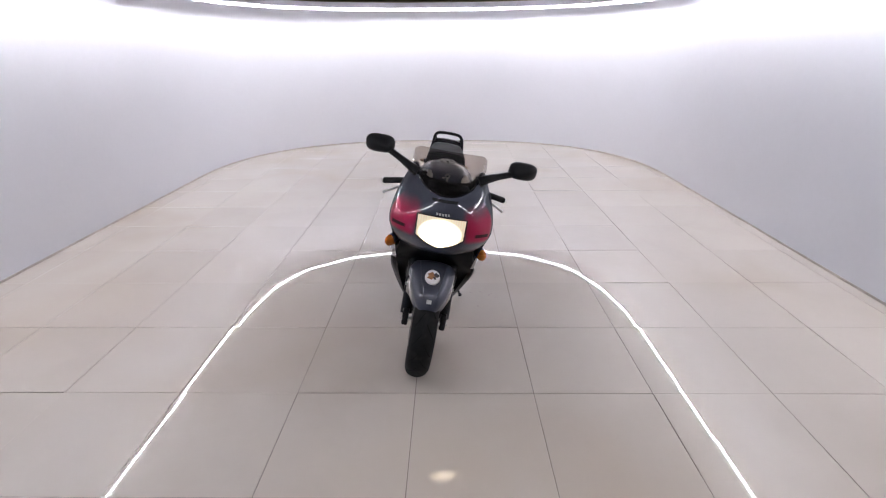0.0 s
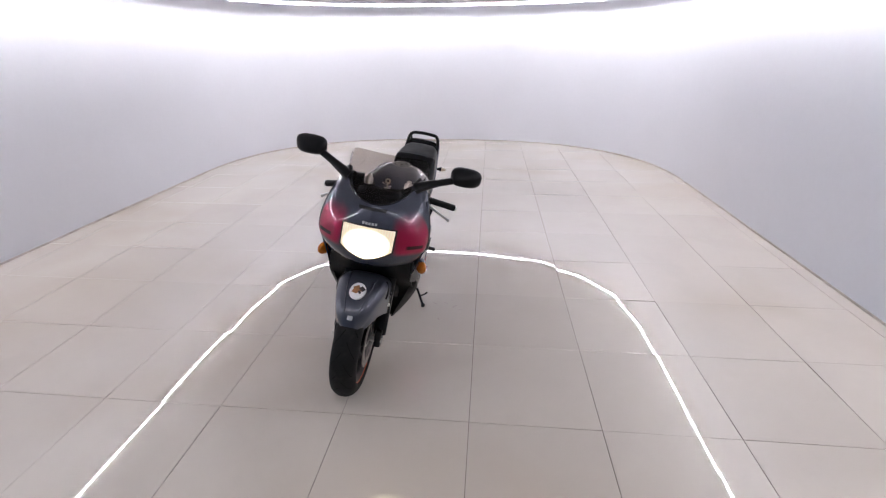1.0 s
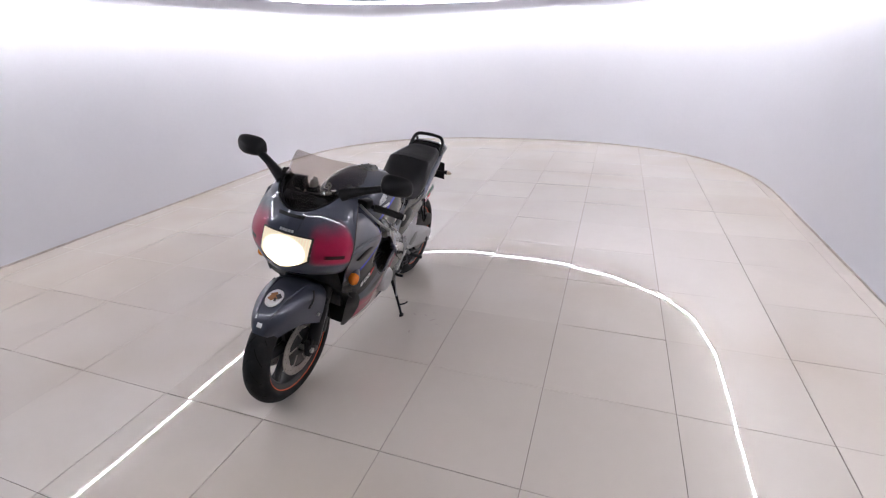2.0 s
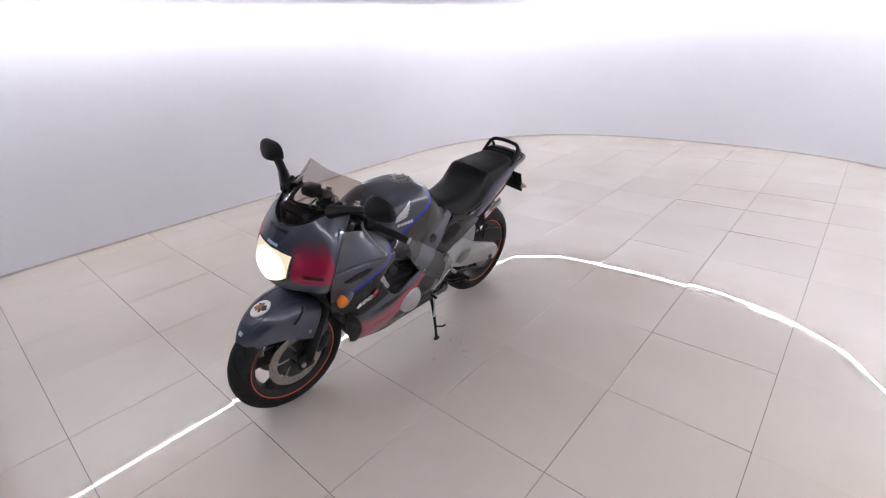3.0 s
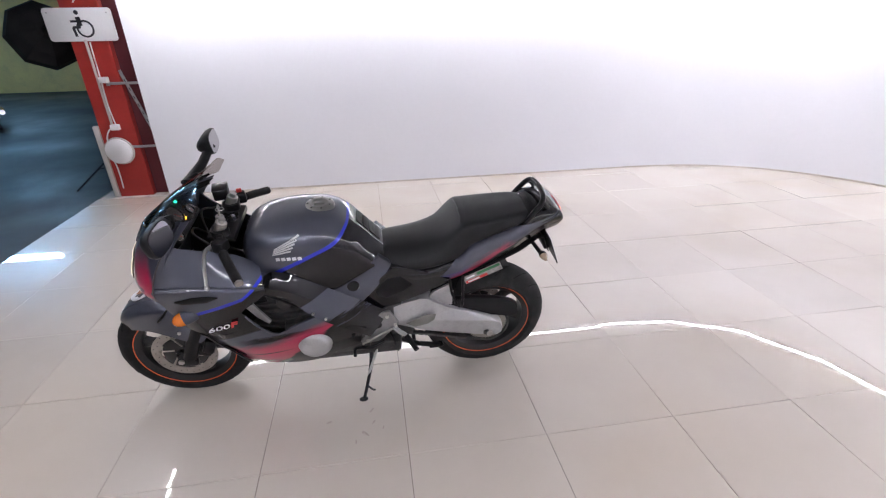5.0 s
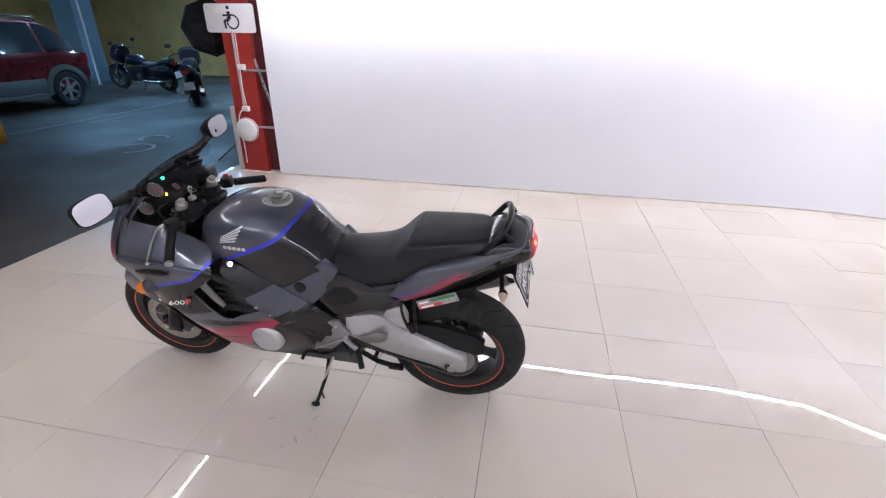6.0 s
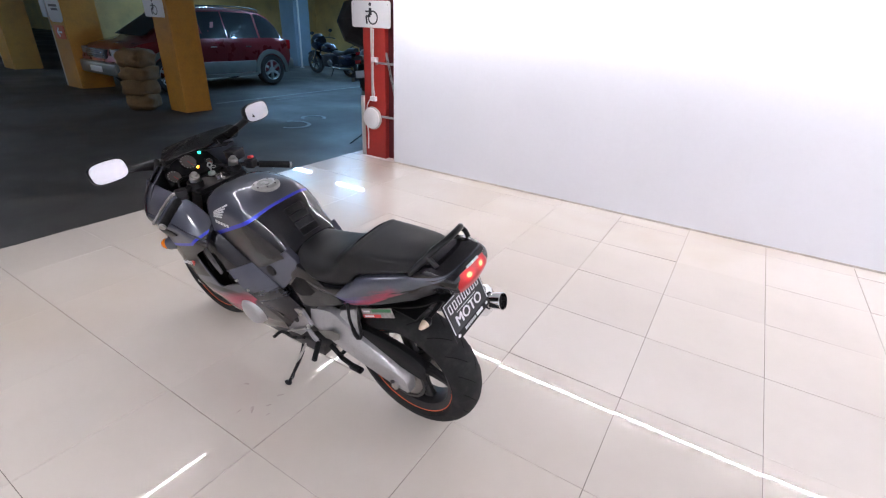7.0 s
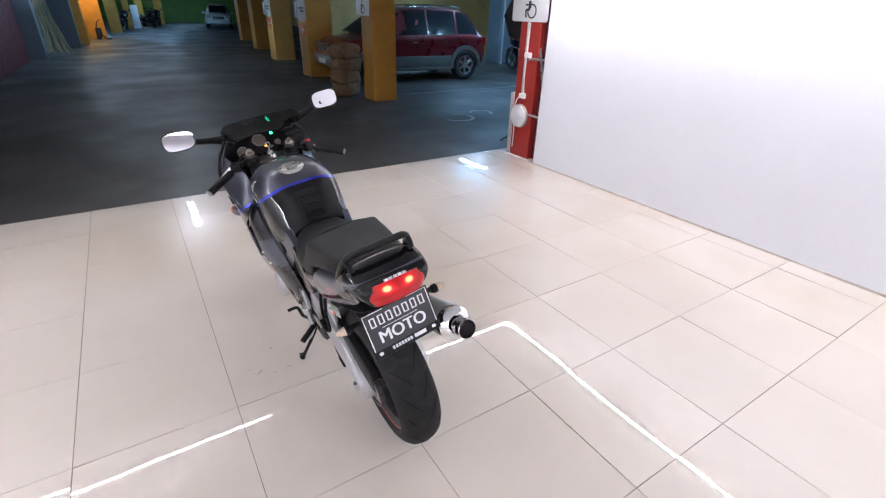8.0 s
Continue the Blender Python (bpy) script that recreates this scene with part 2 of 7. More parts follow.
def lengths(points, step):
    """Places along a line, one each step."""
    pts = [Vector(p) for p in points]
    out, left = [pts[0]], step
    for a, b in zip(pts, pts[1:]):
        d, run_ = (b - a).length, 0.0
        while d - run_ > left:
            run_ += left
            out.append(a + (b - a) * (run_ / d))
            left = step
        left -= d - run_
    if (pts[-1] - out[-1]).length > 0.3:
        out.append(pts[-1])
    else:
        out[-1] = pts[-1]
    return out


def strip_length(a, b, glow, lip):
    """One straight length: glowing diffuser, channel over it and an added lip shading the wall."""
    d = (b - a).normalized()
    n = Vector((-d.y, d.x, 0))
    o0, o1 = n * strip_rng.uniform(-0.010, 0.010), n * strip_rng.uniform(-0.010, 0.010)
    p, q = a + o0 - d * 0.012, b + o1 + d * 0.012
    up = Vector((0, 0, 1))
    part("diffuser", tube([p, (p + q) / 2, q], 0.0013, 12, sx=5.9, curved=False), glow, strip)
    part("channel", tube([p + up * 0.024, q + up * 0.024], 0.011, 4, curved=False, sx=1.5), M_ALU, strip, "grey aluminium channel")
    # unseen lip, added to hold the strip's light off the wall's top
    if lip:
        c, e = p + n * 0.0092, q + n * 0.0092
        part("wall_shade_lip", loft([[v - up * lip, v + up * 0.02, v + up * 0.02 + n * 0.0012, v - up * lip + n * 0.0012] for v in (c, e)]), M_ALU, strip, "added grey lip that keeps light off the wall")


strip_rng = random.Random(21)
nodes = lengths(line, 0.86)
for a, b in zip(nodes, nodes[1:]):
    strip_length(a, b, M_LED_SIDE if a.x + b.x < -6.0 else M_LED, 0.0070)
nodes = lengths([(-3.55, STRIP_FRONT, STRIP_Z), (2.32, STRIP_FRONT, STRIP_Z)], 1.48)
for a, b in zip(nodes, nodes[1:]):
    strip_length(a, b, M_LED_FRONT, 0)
for k in range(3, len(line), 6):
    x, y, z = line[k]
    part("hanger", cyl((x, y, z + 0.03), (x, y, 2.7), 0.003, 6), M_ALU, strip)

floor = setting("floor", box(-4.4, 3.0, EDGE + 0.004, 7.0, -0.012, -0.004), M_GROUT, "cream polished square floor tiles with thin dark joints")

# ---------------------------------------------------------------- the garage: ground, ceiling, walls, columns
M_OCHRE = mat("dull_ochre_wall_paint", (0.48, 0.29, 0.10), 0.7, var=0.2, scale=1.6, fine=30, bump=0.1, dirt=0.35, dirt_color=(0.2, 0.14, 0.07))
M_SIGN = mat("white_sign_enamel", (0.72, 0.72, 0.74), 0.35, var=0.05, scale=6, bump=0.02)
M_SIGNINK = mat("black_sign_print", (0.02, 0.02, 0.03), 0.4, var=0.1, scale=20, bump=0)
M_SIGNGREY = mat("grey_sign_panel", (0.48, 0.50, 0.54), 0.5, var=0.1, scale=6, bump=0)
M_ARROW = mat("orange_red_panel", (0.55, 0.10, 0.03), 0.5, var=0.1, scale=8, bump=0)
M_DARKRED = mat("dark_maroon", (0.10, 0.014, 0.02), 0.5, var=0.15, scale=5, bump=0.1)
M_CONDUIT = mat("grey_plastic_conduit", (0.50, 0.47, 0.45), 0.5, var=0.1, scale=12, bump=0.05)
M_GALV = mat("galvanised_rail", (0.38, 0.38, 0.40), 0.45, metal=0.6, var=0.2, scale=20, bump=0.1)
M_SACK = mat("brown_paper_sack", (0.14, 0.085, 0.036), 0.8, var=0.3, scale=5, fine=40, bump=0.4, dist=0.006, dirt=0.4, dirt_color=(0.13, 0.08, 0.04))
M_CLOTH = mat("black_softbox_cloth", (0.010, 0.010, 0.012), 0.75, var=0.3, scale=6, bump=0.3)
M_SHEET = mat("off_white_dust_sheet", (0.62, 0.54, 0.42), 0.85, var=0.15, scale=4, fine=40, bump=0.3)
M_MAROON = mat("maroon_car_paint", (0.17, 0.012, 0.016), 0.3, metal=0.25, var=0.08, scale=4, fine=400, bump=0, coat=1)
M_CLAD = mat("silver_lower_cladding", (0.17, 0.175, 0.17), 0.4, metal=0.4, var=0.12, scale=5, bump=0.05, dirt=0.3)
M_CARGLASS = mat("dark_car_glass", (0.012, 0.014, 0.016), 0.06, var=0.05, scale=3, bump=0, coat=0.5)
M_CARTYRE = mat("car_tyre_rubber", (0.015, 0.015, 0.016), 0.75, var=0.2, scale=9, bump=0.2)
M_ALLOY = mat("alloy_wheel", (0.55, 0.57, 0.60), 0.3, metal=0.8, var=0.1, scale=10, bump=0)
M_WHITECAR = mat("white_car_paint", (0.62, 0.64, 0.66), 0.3, var=0.04, scale=4, bump=0, coat=1)
M_BLUEBIKE = mat("dark_blue_bike_paint", (0.004, 0.007, 0.020), 0.2, metal=0.3, var=0.1, scale=6, bump=0, coat=1)
M_DARKBIKE = mat("dark_bike_parts", (0.02, 0.022, 0.026), 0.35, metal=0.4, var=0.2, scale=12, bump=0.1)
M_BIKECHROME = mat("bike_chrome", (0.6, 0.62, 0.65), 0.15, metal=1, var=0.1, scale=10, bump=0)
M_HEADGLASS = mat("car_headlamp_glass", (0.4, 0.42, 0.44), 0.1, metal=0.4, var=0.2, scale=30, bump=0, coat=1)
M_GEAR = mat("black_plastic_gear", (0.015, 0.015, 0.016), 0.5, var=0.2, scale=10)
M_REDGLASS = mat("red_lamp_plastic", (0.32, 0.01, 0.015), 0.2, var=0.1, scale=30, bump=0, coat=0.6)

setting("ground", box(-40, 40, -90, 40, -0.3, -0.0125), M_ASPHALT, "dark worn asphalt of the parking garage")
setting("ceiling", box(-40, 40, -90, 40, 2.7, 2.9), M_CONC, "dark concrete garage ceiling")
setting("wall_back", box(-40, 40, 10.0, 10.2, -0.0125, 2.7), M_CREAM, "yellowed garage wall")
setting("wall_east", box(12, 12.2, -90, 10, -0.0125, 2.7), M_CREAM, "yellowed garage wall")
setting("wall_west", box(-15.2, -15, -90, 10, -0.0125, 2.7), M_OCHRE, "yellowed garage wall")
setting("wall_bay", box(-15, -5.4, -14.2, -14.0, -0.0125, 2.7), M_OCHRE, "yellowed wall behind the parked car")
setting("wall_far", box(-15, 12, -56, -55.8, -0.0125, 2.7), M_GREEN, "green painted garage wall at the far end")

# three tubes are known by their reflections; the others are added fill light
TUBES = [(0.5, -16.6), (-8.2, -8.1), (-8.1, -5.75), (-0.47, -7.7), (-1.0, -14.0), (-1.4, -21.0), (-2.0, -29.0), (-3.0, -38.0), (-5.0, -48.0), (-8.6, -12.2), (3.6, -17.6), (3.0, -23.0), (0.6, -33.0), (-1.5, -43.0), (-6.5, -52.0), (4.0, -36.0), (-2.6, -33.5), (-11.5, -7.0), (-12.5, -9.6)]
for x, y in TUBES:
    lane = -3 < x < 0.4 and y > -25
    t = thing("tube_lamp", pose(x, y, 2.42), "glowing bluish tube under the garage ceiling, from a set mostly added as fill", "lamp", "garage tubes")
    for dx in (-0.038, 0.038):
        part("tube", cyl((dx, -0.6, 0), (dx, 0.6, 0), 0.026, 12), M_TUBE_DIM if lane else M_TUBE, t)
    part("housing", box(-0.05, 0.05, -0.65, 0.65, 0.03, 0.09, 0.01), M_ALU, t)
    part("stem", cyl((0, 0, 0.08), (0, 0, 0.28), 0.008, 6), M_ALU, t)

COLUMNS = [("column_1", -4.43, -3.94, -6.25, -5.76, M_YELLOW), ("column_2", -4.67, -4.0, -10.4, -9.75, M_YELLOW), ("column_3", -5.0, -4.35, -15.1, -14.4, M_YELLOW),
           ("column_4", -5.45, -4.85, -20.0, -19.3, M_YELLOW), ("column_5", -6.2, -5.5, -26.0, -25.3, M_YELLOW), ("column_6", -12.3, -11.6, -12.2, -11.5, M_BLUE),
           ("column_7", 2.0, 2.65, -17.05, -16.46, M_BLUE), ("column_8", 1.33, 2.1, -22.4, -21.6, M_BLUE), ("column_9", 1.08, 1.5, -23.75, -23.2, M_YELLOW),
           ("column_10", -0.33, 0.28, -33.8, -33.2, M_YELLOW), ("column_11", -1.12, -0.72, -39.9, -39.5, M_YELLOW), ("column_12", -2.15, -1.65, -44.2, -43.7, M_YELLOW), ("column_13", -3.87, -3.25, -49.5, -49.0, M_YELLOW)]
for name, x0, x1, y0, y1, mt in COLUMNS:
    setting(name, box(x0, x1, y0, y1, -0.0125, 2.7, 0.012), mt, ("ochre yellow" if mt is M_YELLOW else "blue-grey") + " painted square garage column")
setting("wall_red", box(2.42, 2.7, -16.45, -10.5, -0.0125, 2.7), M_DARKRED, "dark red wall panel at the side of the lane")
setting("wall_lane", box(2.3, 5.0, -19.6, -19.4, -0.0125, 2.7), M_YELLOW, "ochre yellow wall between two columns")
setting("wall_lit", box(0.45, 4.0, -27.4, -27.2, -0.0125, 2.7), M_YELLOW, "lit yellow wall beyond the columns")
warm = thing("work_lamp", pose(1.0, -26.1, 2.25), "small warm lamp above a lit yellow wall", "lamp")
part("lamp_lens", lathe([(0, -0.02), (0.10, -0.02), (0.11, 0.02), (0, 0.03)], 20), M_WARM, warm)
part("lamp_arm", cyl((0, 0, 0.02), (0, 0, 0.4), 0.01, 6), M_ALU, warm)

# worn road paint
setting("line_1", box(-9.6, -4.9, -6.36, -6.29, -0.0125, -0.0085), M_ROADLINE, "worn white parking line")
setting("line_2", box(-6.9, -6.0, -5.98, -5.93, -0.0125, -0.0085), M_ROADLINE, "short worn white line")
for k, (x, y, r, a0) in enumerate(((-4.55, -3.75, 0.30, 0.3), (-5.2, -3.95, 0.22, 2.0))):
    bm = lathe([(r - 0.06, 0.004), (r, 0.004), (r, 0.0), (r - 0.06, 0.0), (r - 0.06, 0.004)], 28, "z", arc=230, m=pose(x, y, -0.0125, 0, 0, math.degrees(a0)))
    setting("road_mark_%d" % (k + 1), bm, M_ROADLINE, "worn curved white road mark")


def access_sign(m):
    """A white plate with the wheelchair symbol in plain bars and a ring."""
    s = thing("parking_sign", m, "white rectangular sign with a black wheelchair symbol", "sign")
    corner = [(0.26 + 0.03 * math.cos(radians(d)), 0.11 + 0.03 * math.sin(radians(d))) for d in (0, 22, 45, 68, 90)]
    edge = corner + [(-x, z) for x, z in reversed(corner)] + [(-x, -z) for x, z in corner] + [(x, -z) for x, z in reversed(corner)]
    part("sign_plate", plate(edge, -0.008, 0.0, 0.002), M_SIGN, s)
    part("border", plate([(x * 1.004, z * 1.008) for x, z in edge], -0.010, -0.008), M_GALV, s)
    part("symbol_head", cyl((0.006, 0, 0.102), (0.006, 0.0025, 0.102), 0.019, 18), M_SIGNINK, s)
    part("symbol_wheel", lathe([(0.058, 0.0), (0.058, 0.0025), (0.074, 0.0025), (0.074, 0.0)], 36, "y", m=Matrix.Translation((-0.035, 0, -0.035))), M_SIGNINK, s)
    bm = bmesh.new()
    for x0, z0, x1, z1, w in ((0.005, 0.065, 0.0, -0.01, 0.019), (0.075, 0.028, 0.0, 0.028, 0.009), (0.0, -0.02, 0.065, -0.022, 0.011), (0.065, -0.022, 0.055, -0.1, 0.011)):
        d = Vector((x1 - x0, 0, z1 - z0))
        box(0, d.length, 0, 0.0025, -w, w, 0, bm=bm, m=Matrix.Translation((x0, 0, z0)) @ Matrix.Rotation(-math.atan2(d.z, d.x), 4, "Y"))
    part("symbol_bars", bm, M_SIGNINK, s, smooth=False)
    for x in (-0.25, 0.25):
        part("screw", cyl((x, 0, 0.1), (x, 0.003, 0.1), 0.006, 8), M_GALV, s)
    return s


# red column with its fittings
setting("column_red", box(-4.3, -3.862, -1.54, -1.21, -0.0125, 2.7, 0.008), M_RED, "red painted column beside the booth wall")
# recess face drawn in a darker red than the column
setting("wall_recess", box(-4.3, -3.93, -1.208, -1.032, -0.0125, 2.7), M_DARKRED, "maroon recess between column and booth wall")
access_sign(pose(-3.85, -1.405, 1.668, 0, 0, -90))
access_sign(pose(-3.925, -6.13, 1.64, 0, 0, -90))


def wall_lamp(m, label):
    t = thing("wall_lamp", m, label, "lamp", "round lamps on the red column")
    part("lamp_base", lathe([(0, 0), (0.135, 0), (0.14, 0.012), (0.135, 0.03), (0, 0.03)], 40, "x"), M_CONDUIT, t)
    part("lamp_glass", lathe([(0.128, 0.028), (0.122, 0.05), (0.09, 0.066), (0.045, 0.073), (0, 0.075)], 40, "x"), M_SIGN, t, "white round diffuser")
    return t


wall_lamp(pose(-3.861, -1.405, 0.495), "unlit white round lamp low on the red column")
wall_lamp(pose(-3.861, -1.40, 2.02), "unlit white round lamp high on the red column")
con = thing("conduit", pose(-3.861, -1.405, 0), "pale grey cable conduit on the red column", "conduit")
part("duct", box(0, 0.016, -0.010, 0.012, 0.76, 1.54, 0.003), M_CONDUIT, con)
part("cable", tube([(0.012, 0.035, 1.52), (0.014, 0.03, 1.2), (0.014, 0.022, 0.95), (0.014, 0.04, 0.74)], 0.006, 6), M_SIGN, con)
part("cable", tube([(0.02, 0.02, 0.73), (0.03, -0.03, 0.71), (0.03, -0.075, 0.62), (0.025, -0.085, 0.45), (0.02, -0.07, 0.3), (0.02, -0.075, 0.1)], 0.007, 6), M_SIGN, con)
part("cable", tube([(0.02, 0.0, 1.85), (0.03, 0.03, 1.88), (0.02, 0.07, 1.95)], 0.006, 6), M_SIGN, con)
for y, z in ((0.06, 1.185), (0.03, 0.735)):
    b = thing("junction_box", pose(-3.861, -1.405 + y, z), "small white plastic junction box on the red column", "junction box", "junction boxes")
    part("box_body", box(0, 0.045, -0.04, 0.04, -0.028, 0.028, 0.006), M_SIGN, b)
    part("lid", box(0.045, 0.05, -0.037, 0.037, -0.025, 0.025, 0.004), M_SIGN, b)
for z in (1.15, 0.53):
    r = thing("fixing_rail", pose(-3.861, -1.34, z), "grey metal rail from the column to the booth wall", "rail", "fixing rails")
    part("rail_bar", box(0, 0.014, 0.0, 0.33, -0.012, 0.012, 0.002), M_GALV, r)
    part("rail_foot", box(0, 0.02, 0.0, 0.03, -0.02, 0.02, 0.003), M_GALV, r)
br = thing("perforated_bracket", pose(-3.875, -1.125, 0.98, 15, 0, 0), "perforated metal strip leaning in the recess", "bracket")
part("strip", box(-0.006, 0, -0.016, 0.016, -0.42, 0.3, 0.002), M_GALV, br)
for k in range(8):
    part("slot", box(-0.001, 0.0015, -0.004, 0.004, -0.38 + 0.08 * k, -0.35 + 0.08 * k), M_SIGNINK, br)
gp = thing("corner_guard", pose(-3.87, -1.565, -0.0125), "grey corner guard at the foot of the column", "guard")
part("guard_plate", box(-0.04, 0.02, -0.03, 0.02, 0, 0.76, 0.004), M_CONDUIT, gp)
setting("trim_threshold", box(-4.3, -3.80, -1.72, -1.04, -0.0125, 0.004), M_SKIRT, "dusty strip at the foot of the red column")

# photographer's soft box on a stand behind the column
sb_ = thing("softbox_stand", pose(-4.55, -1.72, -0.0125), "black octagonal softbox on a tripod stand", "studio light")
part("softbox", lathe([(0.05, 0.22), (0.09, 0.21), (0.22, 0.12), (0.31, 0.02), (0.335, -0.06), (0.325, -0.06), (0.30, 0.01), (0.0, 0.03)], 8, "z", m=Matrix.Translation((0.16, -0.30, 1.60)) @ Vector((0.75, 0.55, 0.18)).to_track_quat("Z", "Y").to_matrix().to_4x4()), M_CLOTH, sb_, smooth=False)
part("lamp_head", cyl((0.0, 0.0, 1.62), (0.16, -0.30, 1.62), 0.05, 16), M_GEAR, sb_)
part("pole", cyl((0, 0, 0.35), (0, 0, 1.64), 0.014, 10), M_GEAR, sb_)
for a in (-0.9, 1.2, 3.3):
    part("leg", cyl((0, 0, 0.42), (0.55 * math.cos(a), 0.55 * math.sin(a), 0.0), 0.010, 8), M_GEAR, sb_)
    part("brace", cyl((0, 0, 0.2), (0.29 * math.cos(a), 0.29 * math.sin(a), 0.2), 0.006, 6), M_GEAR, sb_)

# sacks stacked beside the yellow column
sack_rng = random.Random(7)


def sack(x, y, z, turn, w=0.54, d=0.44, h=0.31):
    bm = bmesh.new()
    bmesh.ops.create_cube(bm, size=1)
    bmesh.ops.subdivide_edges(bm, edges=bm.edges[:], cuts=7, use_grid_fill=True)
    seed = sack_rng.uniform(0, 40)
    for v in bm.verts:
        p = v.co
        q = [abs(2 * c) for c in p]
        p *= max(q) / max(0.01, sum(c ** 6 for c in q) ** (1 / 6))
        p.z *= 1 - 0.25 * (max(abs(p.x), abs(p.y)) * 2) ** 4
        nz = noise.noise(Vector((p.x * 4 + seed, p.y * 4, p.z * 4))) * 0.16
        v.co = Vector((p.x * w * (1 + nz), p.y * d * (1 + nz), (p.z + nz * 0.7) * h))
    o = tagged(part("sack", bm, M_SACK, m=pose(x, y, z + h / 2 - 0.02, 0, 0, turn)), "brown paper sack stacked beside the yellow column", "sack", "stack of sacks")
    return o


for k in range(4):
    sack(-3.70 + sack_rng.uniform(-0.03, 0.03), -6.62 + sack_rng.uniform(-0.03, 0.03), 0.235 * k, 40 + sack_rng.uniform(-15, 15))

# signs and arrows on the columns along the lane
for x, y, z, w in ((-3.992, -10.05, 1.62, 0.30), (-4.342, -14.75, 1.64, 0.30)):
    s = thing("lane_sign", pose(x, y + 0.0, z, 0, 0, -90), "grey rounded sign with unreadable lettering on a yellow column", "sign", "lane signs")
    part("sign_plate", plate([(-w, 0.45), (-w, -0.22), (-w + 0.03, -0.29), (-w + 0.1, -0.33), (w - 0.1, -0.33), (w - 0.03, -0.29), (w, -0.22), (w, 0.45)], -0.008, 0.004, 0.002), M_SIGNGREY, s)
    for q, zz in enumerate((-0.02, -0.09)):
        part("text_bar", box(-0.19, 0.19 - 0.08 * q, 0.004, 0.006, zz - 0.022, zz + 0.022), M_SIGNINK, s)
    a = thing("arrow_sign", pose(x, y, z - 0.52, 0, 0, -90), "orange-red panel with a white arrow pointing along the lane", "sign", "arrow signs")
    part("panel", box(-0.22, 0.22, -0.008, 0.004, -0.13, 0.13, 0.004), M_ARROW, a)
    ab = box(-0.11, 0.09, 0.004, 0.007, -0.018, 0.018)
    for sg in (1, -1):
        box(-0.12, 0, 0.004, 0.007, -0.017, 0.017, bm=ab, m=Matrix.Translation((0.10, 0, 0)) @ Matrix.Rotation(radians(42 * sg), 4, "Y"))
    part("arrow", ab, M_SIGN, a, smooth=False)
for x, y in ((-3.99, -10.55), (-4.34, -15.25)):
    pp = thing("drain_pipe", pose(x - 0.1, y, -0.0125), "grey pipe running up beside a yellow column", "pipe", "drain pipes")
    part("pipe", cyl((0, 0, 0), (0, 0, 2.68), 0.05, 14), M_CONDUIT, pp)
    part("pipe_clip", lathe([(0.05, -0.02), (0.058, -0.02), (0.058, 0.02), (0.05, 0.02)], 16, m=Matrix.Translation((0, 0, 1.2))), M_GALV, pp)
    part("meter_box", box(-0.02, 0.1, -0.12, 0.12, 1.38, 1.75, 0.01), M_SIGNGREY, pp)
pole = thing("standpipe", pose(-11.35, -11.0, -0.0125), "thin pale standpipe beside a blue column", "pipe")
part("pipe", cyl((0, 0, 0), (0, 0, 2.68), 0.03, 12), M_CONDUIT, pole)
part("flange", cyl((0, 0, 0), (0, 0, 0.02), 0.07, 12), M_GALV, pole)


